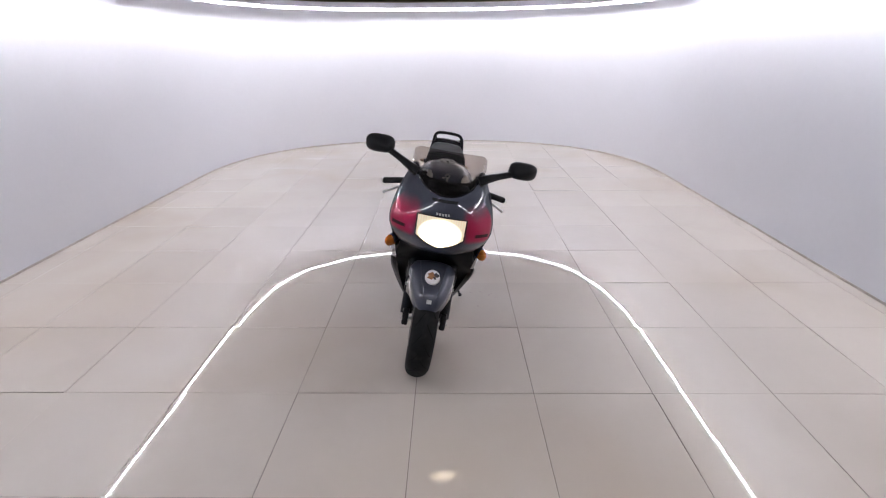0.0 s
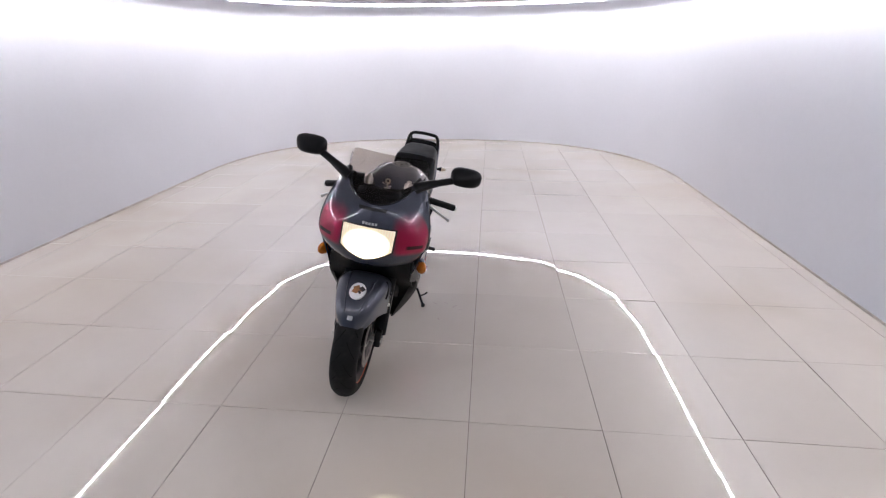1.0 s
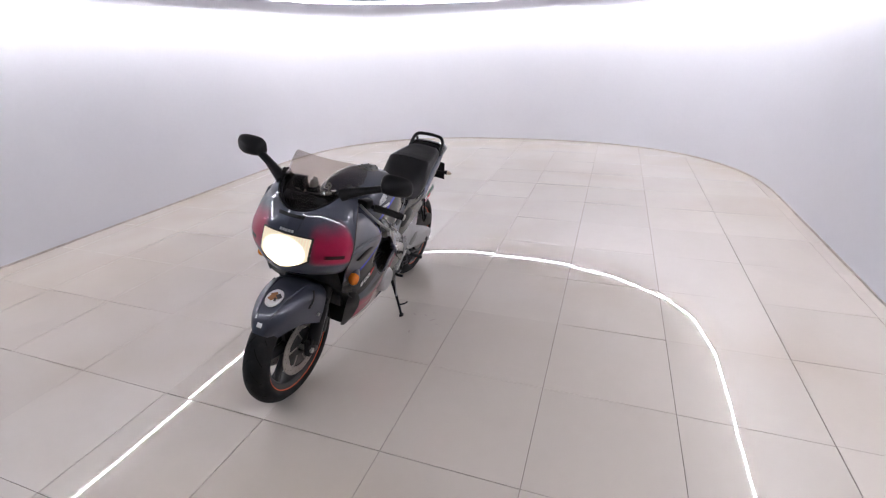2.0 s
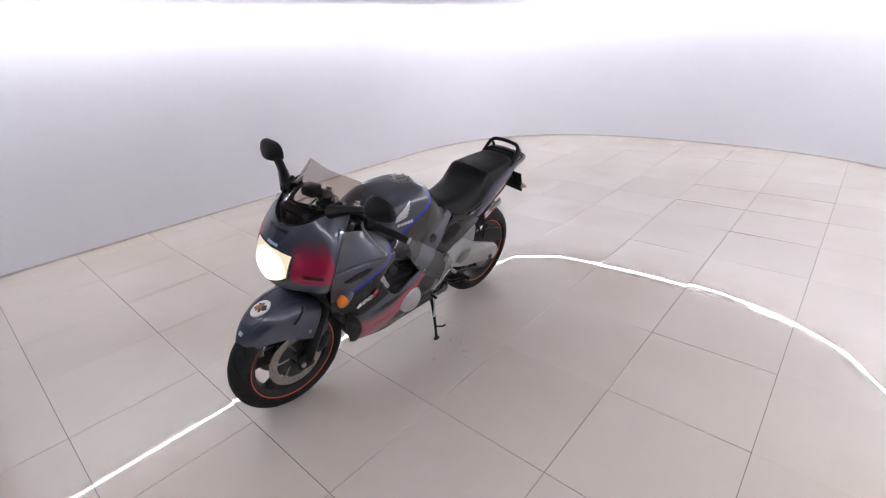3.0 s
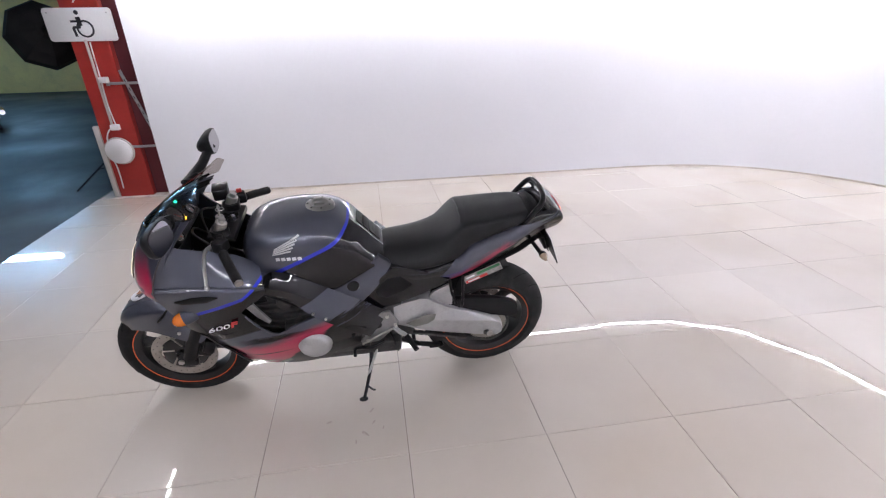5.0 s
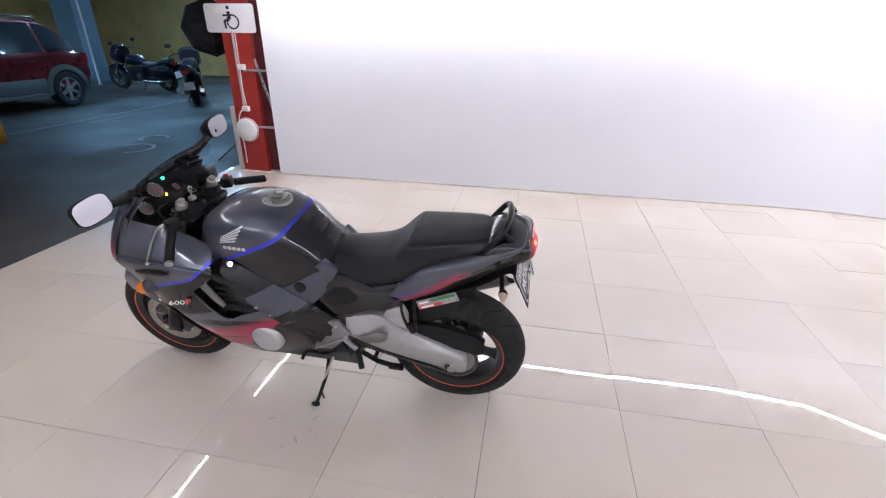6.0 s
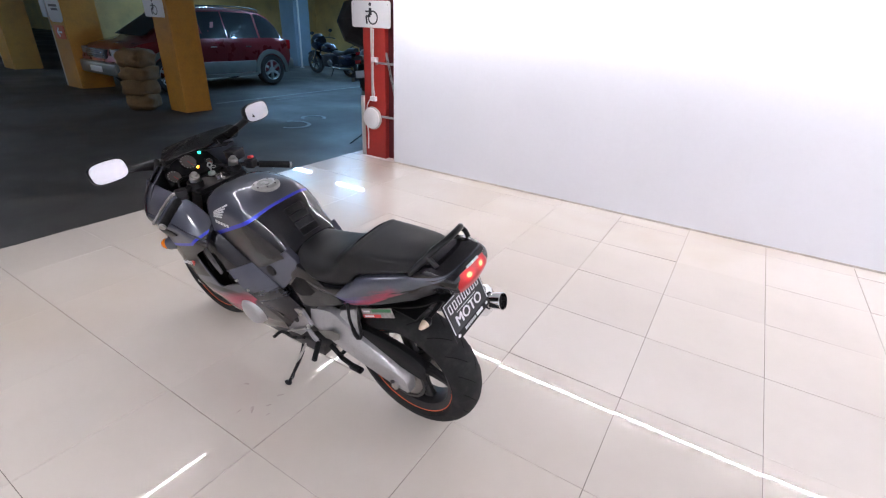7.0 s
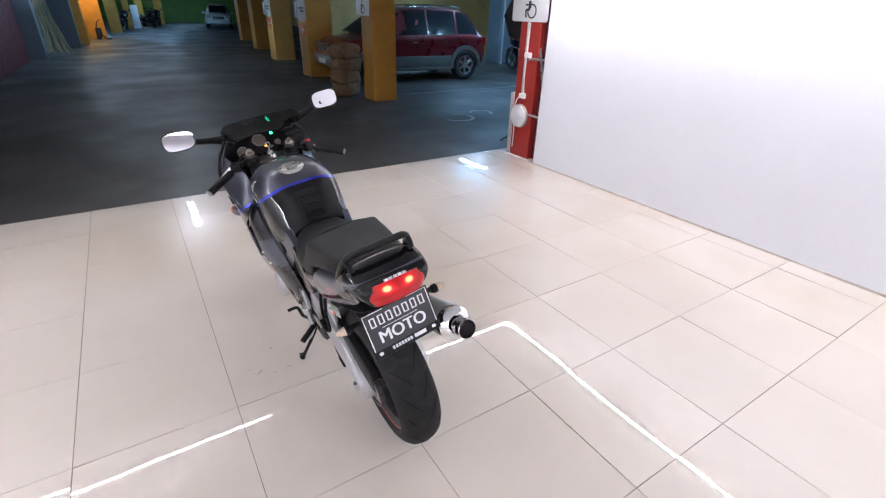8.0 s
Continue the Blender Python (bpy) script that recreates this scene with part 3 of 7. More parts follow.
# ---------------------------------------------------------------- cars
def car(m, paint, clad, label, length=4.6, scale_h=1.0):
    """A tall estate car; x forward from the rear axle on the ground, y to its left."""
    c = thing("car", m, label, "car")
    st = [(-0.68, 0.86, 0.60, 0.84, 0.82, 0.42), (-0.65, 1.02, 0.66, 0.98, 0.87, 0.36), (-0.54, 1.22, 0.68, 1.04, 0.90, 0.34), (-0.36, 1.44, 0.68, 1.06, 0.92, 0.33), (-0.12, 1.63, 0.68, 1.07, 0.925, 0.32), (0.06, 1.695, 0.68, 1.07, 0.925, 0.32),
          (0.4, 1.725, 0.69, 1.07, 0.93, 0.31), (1.1, 1.735, 0.69, 1.06, 0.93, 0.31), (1.75, 1.70, 0.68, 1.05, 0.93, 0.31), (2.05, 1.58, 0.67, 1.04, 0.93, 0.31), (2.45, 1.33, 0.66, 1.03, 0.925, 0.31),
          (2.85, 1.09, 0.66, 1.02, 0.92, 0.31), (3.1, 1.03, 0.64, 0.97, 0.905, 0.32), (3.36, 0.97, 0.62, 0.90, 0.88, 0.34), (3.50, 0.88, 0.58, 0.80, 0.84, 0.36), (3.56, 0.72, 0.52, 0.66, 0.78, 0.40)]
    secs = []
    for x, zt, wt, zb, w, z0 in st:
        zb = min(zb, zt - 0.03)
        half = [(0, zt), (wt * 0.7, zt - 0.005), (wt, zt - min(0.06, (zt - zb) * 0.4)), (w * 0.99, zb), (w, zb - 0.12), (w, 0.62), (w * 0.985, z0 + 0.06), (w * 0.93, z0), (0, z0)]
        secs.append([(x, y, z) for y, z in half] + [(x, -y, z) for y, z in reversed(half[1:-1])])
    body_ob = part("body", loft(secs), paint, c)

    def at(x):
        for a, b in zip(st, st[1:]):
            if a[0] <= x <= b[0]:
                t = (x - a[0]) / (b[0] - a[0])
                return [p + (q - p) * t for p, q in zip(a, b)]
        return list(st[-1])
    for s in (1, -1):
        for x0, x1 in ((-0.38, 0.24), (0.30, 1.11), (1.14, 2.05)):
            rows = []
            for k in range(6):
                x = x0 + (x1 - x0) * k / 5
                _, zt, wt, zb, w, _ = at(x)
                top_z, bot_z = zt - 0.085, zb + 0.035
                f0 = (bot_z - zb) / max(0.05, (zt - 0.06 - zb))
                f1 = max(f0 + 0.02, (top_z - zb) / max(0.05, (zt - 0.06 - zb)))
                yb, yt = w * 0.99 + (wt - w * 0.99) * f0, w * 0.99 + (wt - w * 0.99) * f1
                rows.append([(x, s * (yb + 0.005), bot_z), (x, s * (yt + 0.005), top_z), (x, s * (yt - 0.02), top_z), (x, s * (yb - 0.02), bot_z)])
            part("side_window", loft(rows), M_CARGLASS, body_ob)
        part("side_cladding", box(0.46, 2.26, s * 0.90, s * 0.952, 0.34, 0.60, 0.012), clad, body_ob)
        part("sill", box(0.44, 2.28, s * 0.88, s * 0.965, 0.26, 0.33, 0.012), clad, body_ob)
        for wx in (0.0, 2.62):
            arch = lathe([(0.385, 0.0), (0.485, 0.0), (0.485, 0.05), (0.385, 0.05), (0.385, 0.0)], 28, "y", arc=200, m=Matrix.Translation((wx, 0.915 if s > 0 else -0.965, 0.36)) @ Matrix.Rotation(radians(-100), 4, "Y"))
            part("wheel_arch", arch, clad, body_ob)
            wl = part("wheel", lathe([(0.215, 0.02), (0.235, 0.03), (0.245, 0.0), (0.235, -0.2), (0.2, -0.2)], 28, "y", m=Matrix.Diagonal((1, s, 1, 1)) @ Matrix.Translation((0, 0.92, 0))), M_ALLOY, c, m=Matrix.Translation((wx, 0, 0.36)))
            part("tyre", lathe([(0.235, 0.03), (0.26, 0.045), (0.33, 0.04), (0.358, 0.01), (0.36, -0.09), (0.358, -0.17), (0.30, -0.2), (0.235, -0.2)], 36, "y", m=Matrix.Diagonal((1, s, 1, 1)) @ Matrix.Translation((0, 0.92, 0))), M_CARTYRE, wl)
            part("rim_disc", lathe([(0.0, -0.04), (0.22, -0.05), (0.22, -0.06), (0, -0.06)], 24, "y", m=Matrix.Diagonal((1, s, 1, 1)) @ Matrix.Translation((0, 0.92, 0))), M_CARTYRE, wl)
            for k in range(6):
                a = 2 * math.pi * k / 6
                part("spoke", box(-0.03, 0.03, s * 0.885, s * 0.935, 0.03, 0.225, 0.008, m=Matrix.Rotation(a, 4, "Y")), M_ALLOY, wl)
            part("hub_cap", cyl((0, s * 0.88, 0), (0, s * 0.945, 0), 0.05, 16), M_ALLOY, wl)
        part("door_handle", box(0.55, 0.70, s * 0.925, s * 0.95, 0.90, 0.93, 0.008), M_BIKECHROME, body_ob)
        part("door_handle", box(1.45, 1.60, s * 0.925, s * 0.95, 0.90, 0.93, 0.008), M_BIKECHROME, body_ob)
        part("wing_mirror", box(-0.06, 0.08, -0.1, 0.1, -0.07, 0.07, 0.03, m=Matrix.Translation((2.15, s * 1.03, 1.10))), paint, body_ob)
        part("roof_rail", tube([(0.02, s * 0.60, 1.67), (0.14, s * 0.60, 1.735), (0.8, s * 0.60, 1.765), (1.5, s * 0.60, 1.74), (1.65, s * 0.60, 1.70)], 0.014, 8), M_DARKBIKE, body_ob)
        part("headlamp", box(3.28, 3.54, s * 0.50, s * 0.80, 0.72, 0.88, 0.03), M_HEADGLASS, body_ob)
        part("tail_lamp", box(-0.665, -0.53, s * 0.70, s * 0.895, 0.84, 1.06, 0.02), M_REDGLASS, body_ob)
        part("fog_lamp", cyl((3.48, s * 0.62, 0.5), (3.58, s * 0.62, 0.5), 0.06, 14), M_HEADGLASS, body_ob)
    rear = loft([[(-0.575 + 0.37 * k / 4, y, 1.16 + 0.395 * k / 4) for y in (-0.56, -0.3, 0, 0.3, 0.56)] for k in range(5)], closed=False)
    bmesh.ops.solidify(rear, geom=rear.faces[:], thickness=0.02)
    part("rear_window", rear, M_CARGLASS, body_ob, m=Matrix.Translation((-0.012, 0, 0.02)))
    wind = loft([[(2.86 - 0.80 * k / 4, y, 1.105 + 0.475 * k / 4) for y in (-0.60, -0.3, 0, 0.3, 0.60)] for k in range(5)], closed=False)
    bmesh.ops.solidify(wind, geom=wind.faces[:], thickness=0.02)
    part("windscreen", wind, M_CARGLASS, body_ob, m=Matrix.Translation((0.012, 0, 0.012)))
    part("front_bumper", box(3.30, 3.63, -0.82, 0.82, 0.36, 0.62, 0.06), clad, body_ob)
    part("rear_bumper", box(-0.76, -0.48, -0.88, 0.88, 0.34, 0.62, 0.06), clad, body_ob)
    gr = part("grille", box(3.48, 3.58, -0.42, 0.42, 0.68, 0.86, 0.02), M_DARKBIKE, body_ob)
    for k in range(4):
        part("grille_slat", box(3.565, 3.59, -0.40, 0.40, 0.70 + 0.04 * k, 0.712 + 0.04 * k, 0.003), M_BIKECHROME, gr)
    part("blank_plate", box(3.62, 3.635, -0.26, 0.26, 0.42, 0.53, 0.004), M_SIGN, body_ob)
    part("blank_plate", box(-0.775, -0.76, -0.26, 0.26, 0.45, 0.56, 0.004), M_SIGN, body_ob)
    return c


CAR_TURN = -1.5
car(pose(-7.68, -8.0, -0.0125, 0, 0, CAR_TURN) @ pose(0, -0.95, 0), M_MAROON, M_CLAD, "maroon off-road car with silver lower cladding, parked behind the column")
car(pose(-7.5, -43.6, -0.0125, 0, 0, 80), M_WHITECAR, M_WHITECAR, "white car parked at the far end of the garage")
car(pose(4.6, -45.0, -0.0125, 0, 0, 170), M_BLUE, M_BLUE, "dark blue car parked far off by the yellow columns")


# ---------------------------------------------------------------- parked motorcycles
def parked_bike(m, paint, label, boxes=True):
    b = thing("parked_motorcycle", m, label, "motorcycle", "parked motorcycles")
    for wx, r in ((0.0, 0.32), (1.55, 0.33)):
        w = part("wheel", lathe([(0.20, 0.04), (0.215, 0.045), (0.215, -0.045), (0.20, -0.04), (0.20, 0.04)], 28, "y"), M_BIKECHROME, b, m=Matrix.Translation((wx, 0, r)))
        part("tyre", lathe([(0.21, 0.055), (0.26, 0.07), (r - 0.02, 0.055), (r, 0.0), (r - 0.02, -0.055), (0.26, -0.07), (0.21, -0.055)], 32, "y"), M_CARTYRE, w)
        for k in range(5):
            part("spoke", box(-0.015, 0.015, -0.02, 0.02, 0.0, 0.205, 0.004, m=Matrix.Rotation(2 * math.pi * k / 5, 4, "Y")), M_DARKBIKE, w)
        part("mudguard", skin_like(wx, r), paint, b)
    part("engine", box(0.55, 1.05, -0.16, 0.16, 0.25, 0.62, 0.06), M_DARKBIKE, b)
    part("engine_cover", lathe([(0, 0.2), (0.09, 0.19), (0.11, 0.16), (0.11, 0.1), (0, 0.1)], 20, "y", m=Matrix.Translation((0.7, 0, 0.4))), M_BIKECHROME, b)
    part("fuel_tank", body_like([(0.55, 0.78, 0.70, 0.10), (0.68, 0.90, 0.66, 0.15), (0.9, 0.95, 0.66, 0.17), (1.08, 0.90, 0.68, 0.14), (1.18, 0.84, 0.74, 0.08)]), paint, b)
    part("seat", body_like([(-0.35, 0.86, 0.72, 0.10), (-0.1, 0.85, 0.68, 0.14), (0.1, 0.76, 0.62, 0.15), (0.35, 0.72, 0.58, 0.15), (0.58, 0.76, 0.64, 0.10)]), M_DARKBIKE, b)
    part("front_fairing", body_like([(1.15, 1.12, 0.70, 0.20), (1.28, 1.18, 0.72, 0.24), (1.42, 1.08, 0.76, 0.20), (1.52, 0.96, 0.80, 0.12)]), paint, b)
    part("headlamp", lathe([(0, 0.06), (0.07, 0.05), (0.09, 0), (0, 0)], 20, "x", m=Matrix.Translation((1.49, 0, 0.90))), M_HEADGLASS, b)
    for s in (1, -1):
        part("fork_leg", cyl((1.55, 0.1 * s, 0.33), (1.22, 0.1 * s, 1.0), 0.028, 12), M_BIKECHROME, b)
        part("handlebar", tube([(1.18, 0, 1.02), (1.15, 0.15 * s, 1.06), (1.05, 0.32 * s, 1.04), (0.95, 0.40 * s, 1.0)], 0.015, 8), M_DARKBIKE, b)
        part("mirror", lathe([(0, 0.02), (0.05, 0.012), (0.06, 0), (0, 0)], 16, "x", m=Matrix.Translation((1.08, 0.36 * s, 1.24)) @ Matrix.Diagonal((1, 1.3, 0.8, 1))), M_DARKBIKE, b)
        part("mirror_stalk", cyl((1.08, 0.28 * s, 1.05), (1.08, 0.36 * s, 1.23), 0.007, 6), M_DARKBIKE, b)
        part("silencer", tube([(0.6, 0.17 * s, 0.28), (0.2, 0.19 * s, 0.27), (-0.3, 0.2 * s, 0.32)], 0.045, 12, curved=False), M_BIKECHROME, b)
        part("swingarm", box(-0.04, 0.55, s * 0.09, s * 0.13, 0.29, 0.36, 0.01), M_DARKBIKE, b)
        if boxes:
            part("saddle_box", body_like([(-0.42, 0.66, 0.42, 0.07), (-0.3, 0.70, 0.38, 0.10), (0.0, 0.70, 0.38, 0.10), (0.12, 0.64, 0.44, 0.07)]), paint, b, m=Matrix.Translation((0, 0.24 * s, 0)))
    part("tail_lamp", box(-0.44, -0.38, -0.07, 0.07, 0.68, 0.76, 0.015), M_REDGLASS, b)
    part("blank_plate", box(-0.46, -0.445, -0.10, 0.10, 0.22, 0.38, 0.003, m=pose(0, 0, 0.1, 0, 6, 0)), M_SIGN, b)
    part("side_stand", cyl((0.6, 0.12, 0.25), (0.62, 0.25, 0.02), 0.012, 8), M_DARKBIKE, b)
    return b


def skin_like(wx, r):
    """A curved mudguard over a wheel."""
    rows = []
    for d in range(40, 161, 15):
        a = radians(d)
        rows.append([(wx + (r + 0.03 - 0.03 * abs(y) * 10) * math.cos(a), y, r + (r + 0.03 - 0.03 * abs(y) * 10) * math.sin(a)) for y in (-0.09, -0.05, 0, 0.05, 0.09)])
    bm = loft(rows, closed=False)
    bmesh.ops.solidify(bm, geom=bm.faces[:], thickness=0.006)
    return bm


def body_like(stations):
    """A rounded body through (x, top, bottom, half width)."""
    secs = []
    for x, zt, zb, w in stations:
        zc, h = (zt + zb) / 2, (zt - zb) / 2
        secs.append([(x, w * math.copysign(abs(math.cos(a)) ** 0.7, math.cos(a)), zc + h * math.copysign(abs(math.sin(a)) ** 0.7, math.sin(a))) for a in [2 * math.pi * k / 18 for k in range(18)]])
    return loft(secs)


parked_bike(pose(-10.50, -7.92, -0.0125, 0, 0, 266) @ pose(0, 0, 0, -7, 0, 0), M_BLUEBIKE, "dark blue touring motorcycle on its side stand in the garage")
parked_bike(pose(-8.50, -5.60, -0.0125, 0, 0, 212) @ pose(0, 0, 0, -7, 0, 0), M_DARKBIKE, "black motorcycle with a blank white plate under its seat", False)
for x, y, turn, paint in ((-0.35, -38.4, 100, M_BLUEBIKE), (-1.95, -42.6, 110, M_DARKBIKE), (-2.85, -46.6, 100, M_DARKBIKE)):
    parked_bike(pose(x, y, -0.0125, 0, 0, turn) @ pose(0, 0, 0, -7, 0, 0), paint, "dark motorcycle parked far off between yellow columns")
pb = thing("board", pose(-1.36, -39.0, -0.0125, -6, 0, 0), "pale upright board leaning between far yellow columns", "board")
part("panel", box(-0.22, 0.22, 0, 0.04, 0, 1.5, 0.01), M_SIGN, pb)
part("board_foot", box(-0.24, 0.24, -0.06, 0.10, 0, 0.05, 0.01), M_GALV, pb)

# dust sheet and a cable reel at the side of the lane
bm = bmesh.new()
rows_, fold_rng = [], random.Random(11)
folds = [(fold_rng.uniform(0.5, 2.2), fold_rng.uniform(0, 6), fold_rng.uniform(0.02, 0.06)) for _ in range(4)]
for k in range(15):
    t = k / 14
    xl, xr = 2.28 - 0.21 * t + 0.02 * math.sin(k * 1.1), 1.42 + 0.43 * min(1, t * 1.25) ** 0.6 + 0.015 * math.sin(k * 0.9 + 2)
    rows_.append([(xl + (xr - xl) * j / 35, -18.75 + sum(a * math.sin(w * j * 0.7 + p + 0.9 * math.sin(k * 0.33 + p)) for w, p, a in folds) * (1.1 - 0.7 * t), 0.012 * math.sin(j * 0.8) * (1 - t) + 0.012 + 2.45 * t) for j in range(36)])
bm = loft(rows_, closed=False)
bmesh.ops.solidify(bm, geom=bm.faces[:], thickness=0.02)
tagged(part("dust_sheet", bm, M_SHEET), "off-white dust sheet hanging beside a blue column", "dust sheet")
reel = thing("pump_unit", pose(0.72, -26.6, -0.0125), "dark wheeled machine standing by a lit yellow wall", "machine")
part("machine_body", box(-0.12, 0.14, -0.13, 0.13, 0.10, 0.52, 0.05), M_DARKBIKE, reel)
part("machine_handle", tube([(0.08, 0, 0.5), (-0.02, 0, 0.78), (-0.14, 0, 0.86)], 0.02, 8), M_DARKBIKE, reel)
for s in (1, -1):
    part("machine_wheel", cyl((0.05, 0.13 * s, 0.10), (0.05, 0.17 * s, 0.10), 0.10, 18), M_CARTYRE, reel)
part("machine_hose", tube([(-0.12, 0, 0.2), (-0.25, -0.06, 0.04), (-0.45, -0.05, 0.03)], 0.025, 8), M_DARKBIKE, reel)

# ---------------------------------------------------------------- paintwork of the motorcycle
class Ex:
    """Arithmetic on node sockets."""

    def __init__(self, nt, s):
        self.nt, self.s = nt, s

    def op(self, kind, other=None, flip=False):
        n = self.nt.nodes.new("ShaderNodeMath")
        n.operation = kind
        for k, v in enumerate(((other, self) if flip else (self, other))):
            if v is None:
                continue
            if isinstance(v, Ex):
                self.nt.links.new(v.s, n.inputs[k])
            else:
                n.inputs[k].default_value = v
        return Ex(self.nt, n.outputs[0])

    def __add__(self, o): return self.op("ADD", o)
    def __radd__(self, o): return self.op("ADD", o)
    def __sub__(self, o): return self.op("SUBTRACT", o)
    def __rsub__(self, o): return self.op("SUBTRACT", o, True)
    def __mul__(self, o): return self.op("MULTIPLY", o)
    def __rmul__(self, o): return self.op("MULTIPLY", o)
    def max(self, o): return self.op("MAXIMUM", o)
    def min(self, o): return self.op("MINIMUM", o)
    def abs(self): return self.op("ABSOLUTE")

    def step(self, a, b):
        """0 below a, 1 above b, smooth between; a > b turns it round."""
        n = self.nt.nodes.new("ShaderNodeMapRange")
        n.interpolation_type = "SMOOTHSTEP"
        lo, hi, p, q = (a, b, 0, 1) if a < b else (b, a, 1, 0)
        for k, v in (("From Min", lo), ("From Max", hi), ("To Min", p), ("To Max", q)):
            n.inputs[k].default_value = v
        self.nt.links.new(self.s, n.inputs["Value"])
        return Ex(self.nt, n.outputs[0])


GREY = (0.054, 0.059, 0.080)
INK = (0.005, 0.005, 0.007)
CRIMSON = (0.36, 0.020, 0.062)
COBALT = (0.02, 0.03, 0.42)
VIOLET = (0.07, 0.06, 0.2)


def livery(name, base, layers, metal=0.35, rough=0.36, coat=1.0):
    """Gloss paint whose colours change along drawn lines. layers: (colour, mask of x, |y|, z, noise)."""
    m, nt, p = node_mat(name)
    n, li = nt.nodes, nt.links
    tc, sep = n.new("ShaderNodeTexCoord"), n.new("ShaderNodeSeparateXYZ")
    li.new(tc.outputs["Object"], sep.inputs[0])
    x, y, z = (Ex(nt, sep.outputs[k]) for k in range(3))
    ns = n.new("ShaderNodeTexNoise")
    ns.inputs["Scale"].default_value, ns.inputs["Detail"].default_value = 26, 4
    li.new(tc.outputs["Object"], ns.inputs["Vector"])
    nz = Ex(nt, ns.outputs["Fac"]) - 0.5
    brush, comb = n.new("ShaderNodeTexNoise"), n.new("ShaderNodeCombineXYZ")      # strokes drawn out along the bike
    brush.inputs["Scale"].default_value, brush.inputs["Detail"].default_value = 1.0, 3
    li.new((x * 9.0 - z * 4.0).s, comb.inputs[0])
    li.new((z * 75.0 + x * 36.0).s, comb.inputs[1])
    li.new(comb.outputs[0], brush.inputs["Vector"])
    streak = Ex(nt, brush.outputs["Fac"]) - 0.5
    flake = n.new("ShaderNodeTexNoise")
    flake.inputs["Scale"].default_value = 900
    li.new(tc.outputs["Object"], flake.inputs["Vector"])
    col = None
    first = n.new("ShaderNodeRGB")
    first.outputs[0].default_value = (*base, 1)
    col = first.outputs[0]
    for colour, mask in layers:
        mx = n.new("ShaderNodeMix")
        mx.data_type = "RGBA"
        li.new(mask(x, y.abs(), z, nz, streak).s, mx.inputs["Factor"])
        li.new(col, mx.inputs["A"])
        mx.inputs["B"].default_value = (*colour, 1)
        col = mx.outputs["Result"]
    v = Ex(nt, flake.outputs["Fac"]).step(0.2, 0.8) * 0.3 + 0.85
    mul = n.new("ShaderNodeMix")
    mul.data_type, mul.blend_type = "RGBA", "MULTIPLY"
    mul.inputs["Factor"].default_value = 1
    li.new(col, mul.inputs["A"])
    li.new(v.s, mul.inputs["B"])
    li.new(mul.outputs["Result"], p.inputs["Base Color"])
    p.inputs["Metallic"].default_value, p.inputs["Roughness"].default_value = metal, rough
    dust = n.new("ShaderNodeTexNoise")
    dust.inputs["Scale"].default_value, dust.inputs["Detail"].default_value = 9, 6
    li.new(tc.outputs["Object"], dust.inputs["Vector"])
    li.new((Ex(nt, dust.outputs["Fac"]).step(0.35, 0.75) * 0.012 + 0.001).s, p.inputs["Coat Roughness"])
    p.inputs["Coat Weight"].default_value = coat
    p.inputs["Coat IOR"].default_value = 1.45
    p.inputs["Specular IOR Level"].default_value = 0.05
    return m


P_GREY = livery("grey_metallic_paint", GREY, [])
P_INK = livery("gloss_black_paint", INK, [], metal=0.0)
P_NOSE = livery("grey_paint_with_crimson_flanks", GREY, [
    # crimson paint, its inner edge carried to the lamp to take in red glare
    (CRIMSON, lambda x, y, z, n, st: (y + (z - 0.84) * 0.15).step(0.098, 0.140) * (z + n * 0.04 - y * 0.15).step(0.935, 0.820) * z.step(0.758, 0.785) * x.step(1.298, 1.318)),
    ((0.04, 0.006, 0.012), lambda x, y, z, n, st: y.step(0.165, 0.18) * y.step(0.243, 0.238) * (z - 0.803).abs().step(0.010, 0.006)),
])


def tank_line(x):
    """Height of the blue line along the tank."""
    k = (0.68 - x).max(0.0)
    return 0.83 + (0.81 - x) * 0.47 + k * k * 4.0


P_TANK = livery("grey_and_black_paint_with_blue_line", GREY, [
    (INK, lambda x, y, z, n, st: (z - tank_line(x)).step(0.004, 0.0)),
    (COBALT, lambda x, y, z, n, st: (z - tank_line(x)).abs().step(0.010, 0.007)),
])
P_SIDE = livery("grey_black_and_crimson_fairing_paint", GREY, [
    (INK, lambda x, y, z, n, st: (z - (0.672 + (1.2 - x) * 0.30 + (1.03 - x).max(0.0) * 0.5)).step(0.004, -0.004) * (z - (0.50 + (1.2 - x) * 0.22)).step(-0.004, 0.006)),
    (INK, lambda x, y, z, n, st: (z + st * 0.02 - (0.478 + (1.1 - x) * 0.05)).abs().step(0.022, 0.010) * x.step(1.13, 1.0)),
    (CRIMSON, lambda x, y, z, n, st: (z + n * 0.02 + st * 0.03 - (0.425 + (0.98 - x).max(0.0) * 0.36)).step(0.045, -0.02)),
    (INK, lambda x, y, z, n, st: (z - (0.36 + (1.12 - x) * 0.10)).abs().step(0.006, 0.002) * x.step(0.85, 1.0) * x.step(1.12, 1.02)),
    (INK, lambda x, y, z, n, st: (z + st * 0.05 - (0.30 + (0.92 - x) * 0.95)).step(0.016, 0.0)),
    (COBALT, lambda x, y, z, n, st: (z - (0.672 + (1.2 - x) * 0.30 + (1.03 - x).max(0.0) * 0.5)).abs().step(0.0095, 0.006) * x.step(1.22, 1.19)),
])
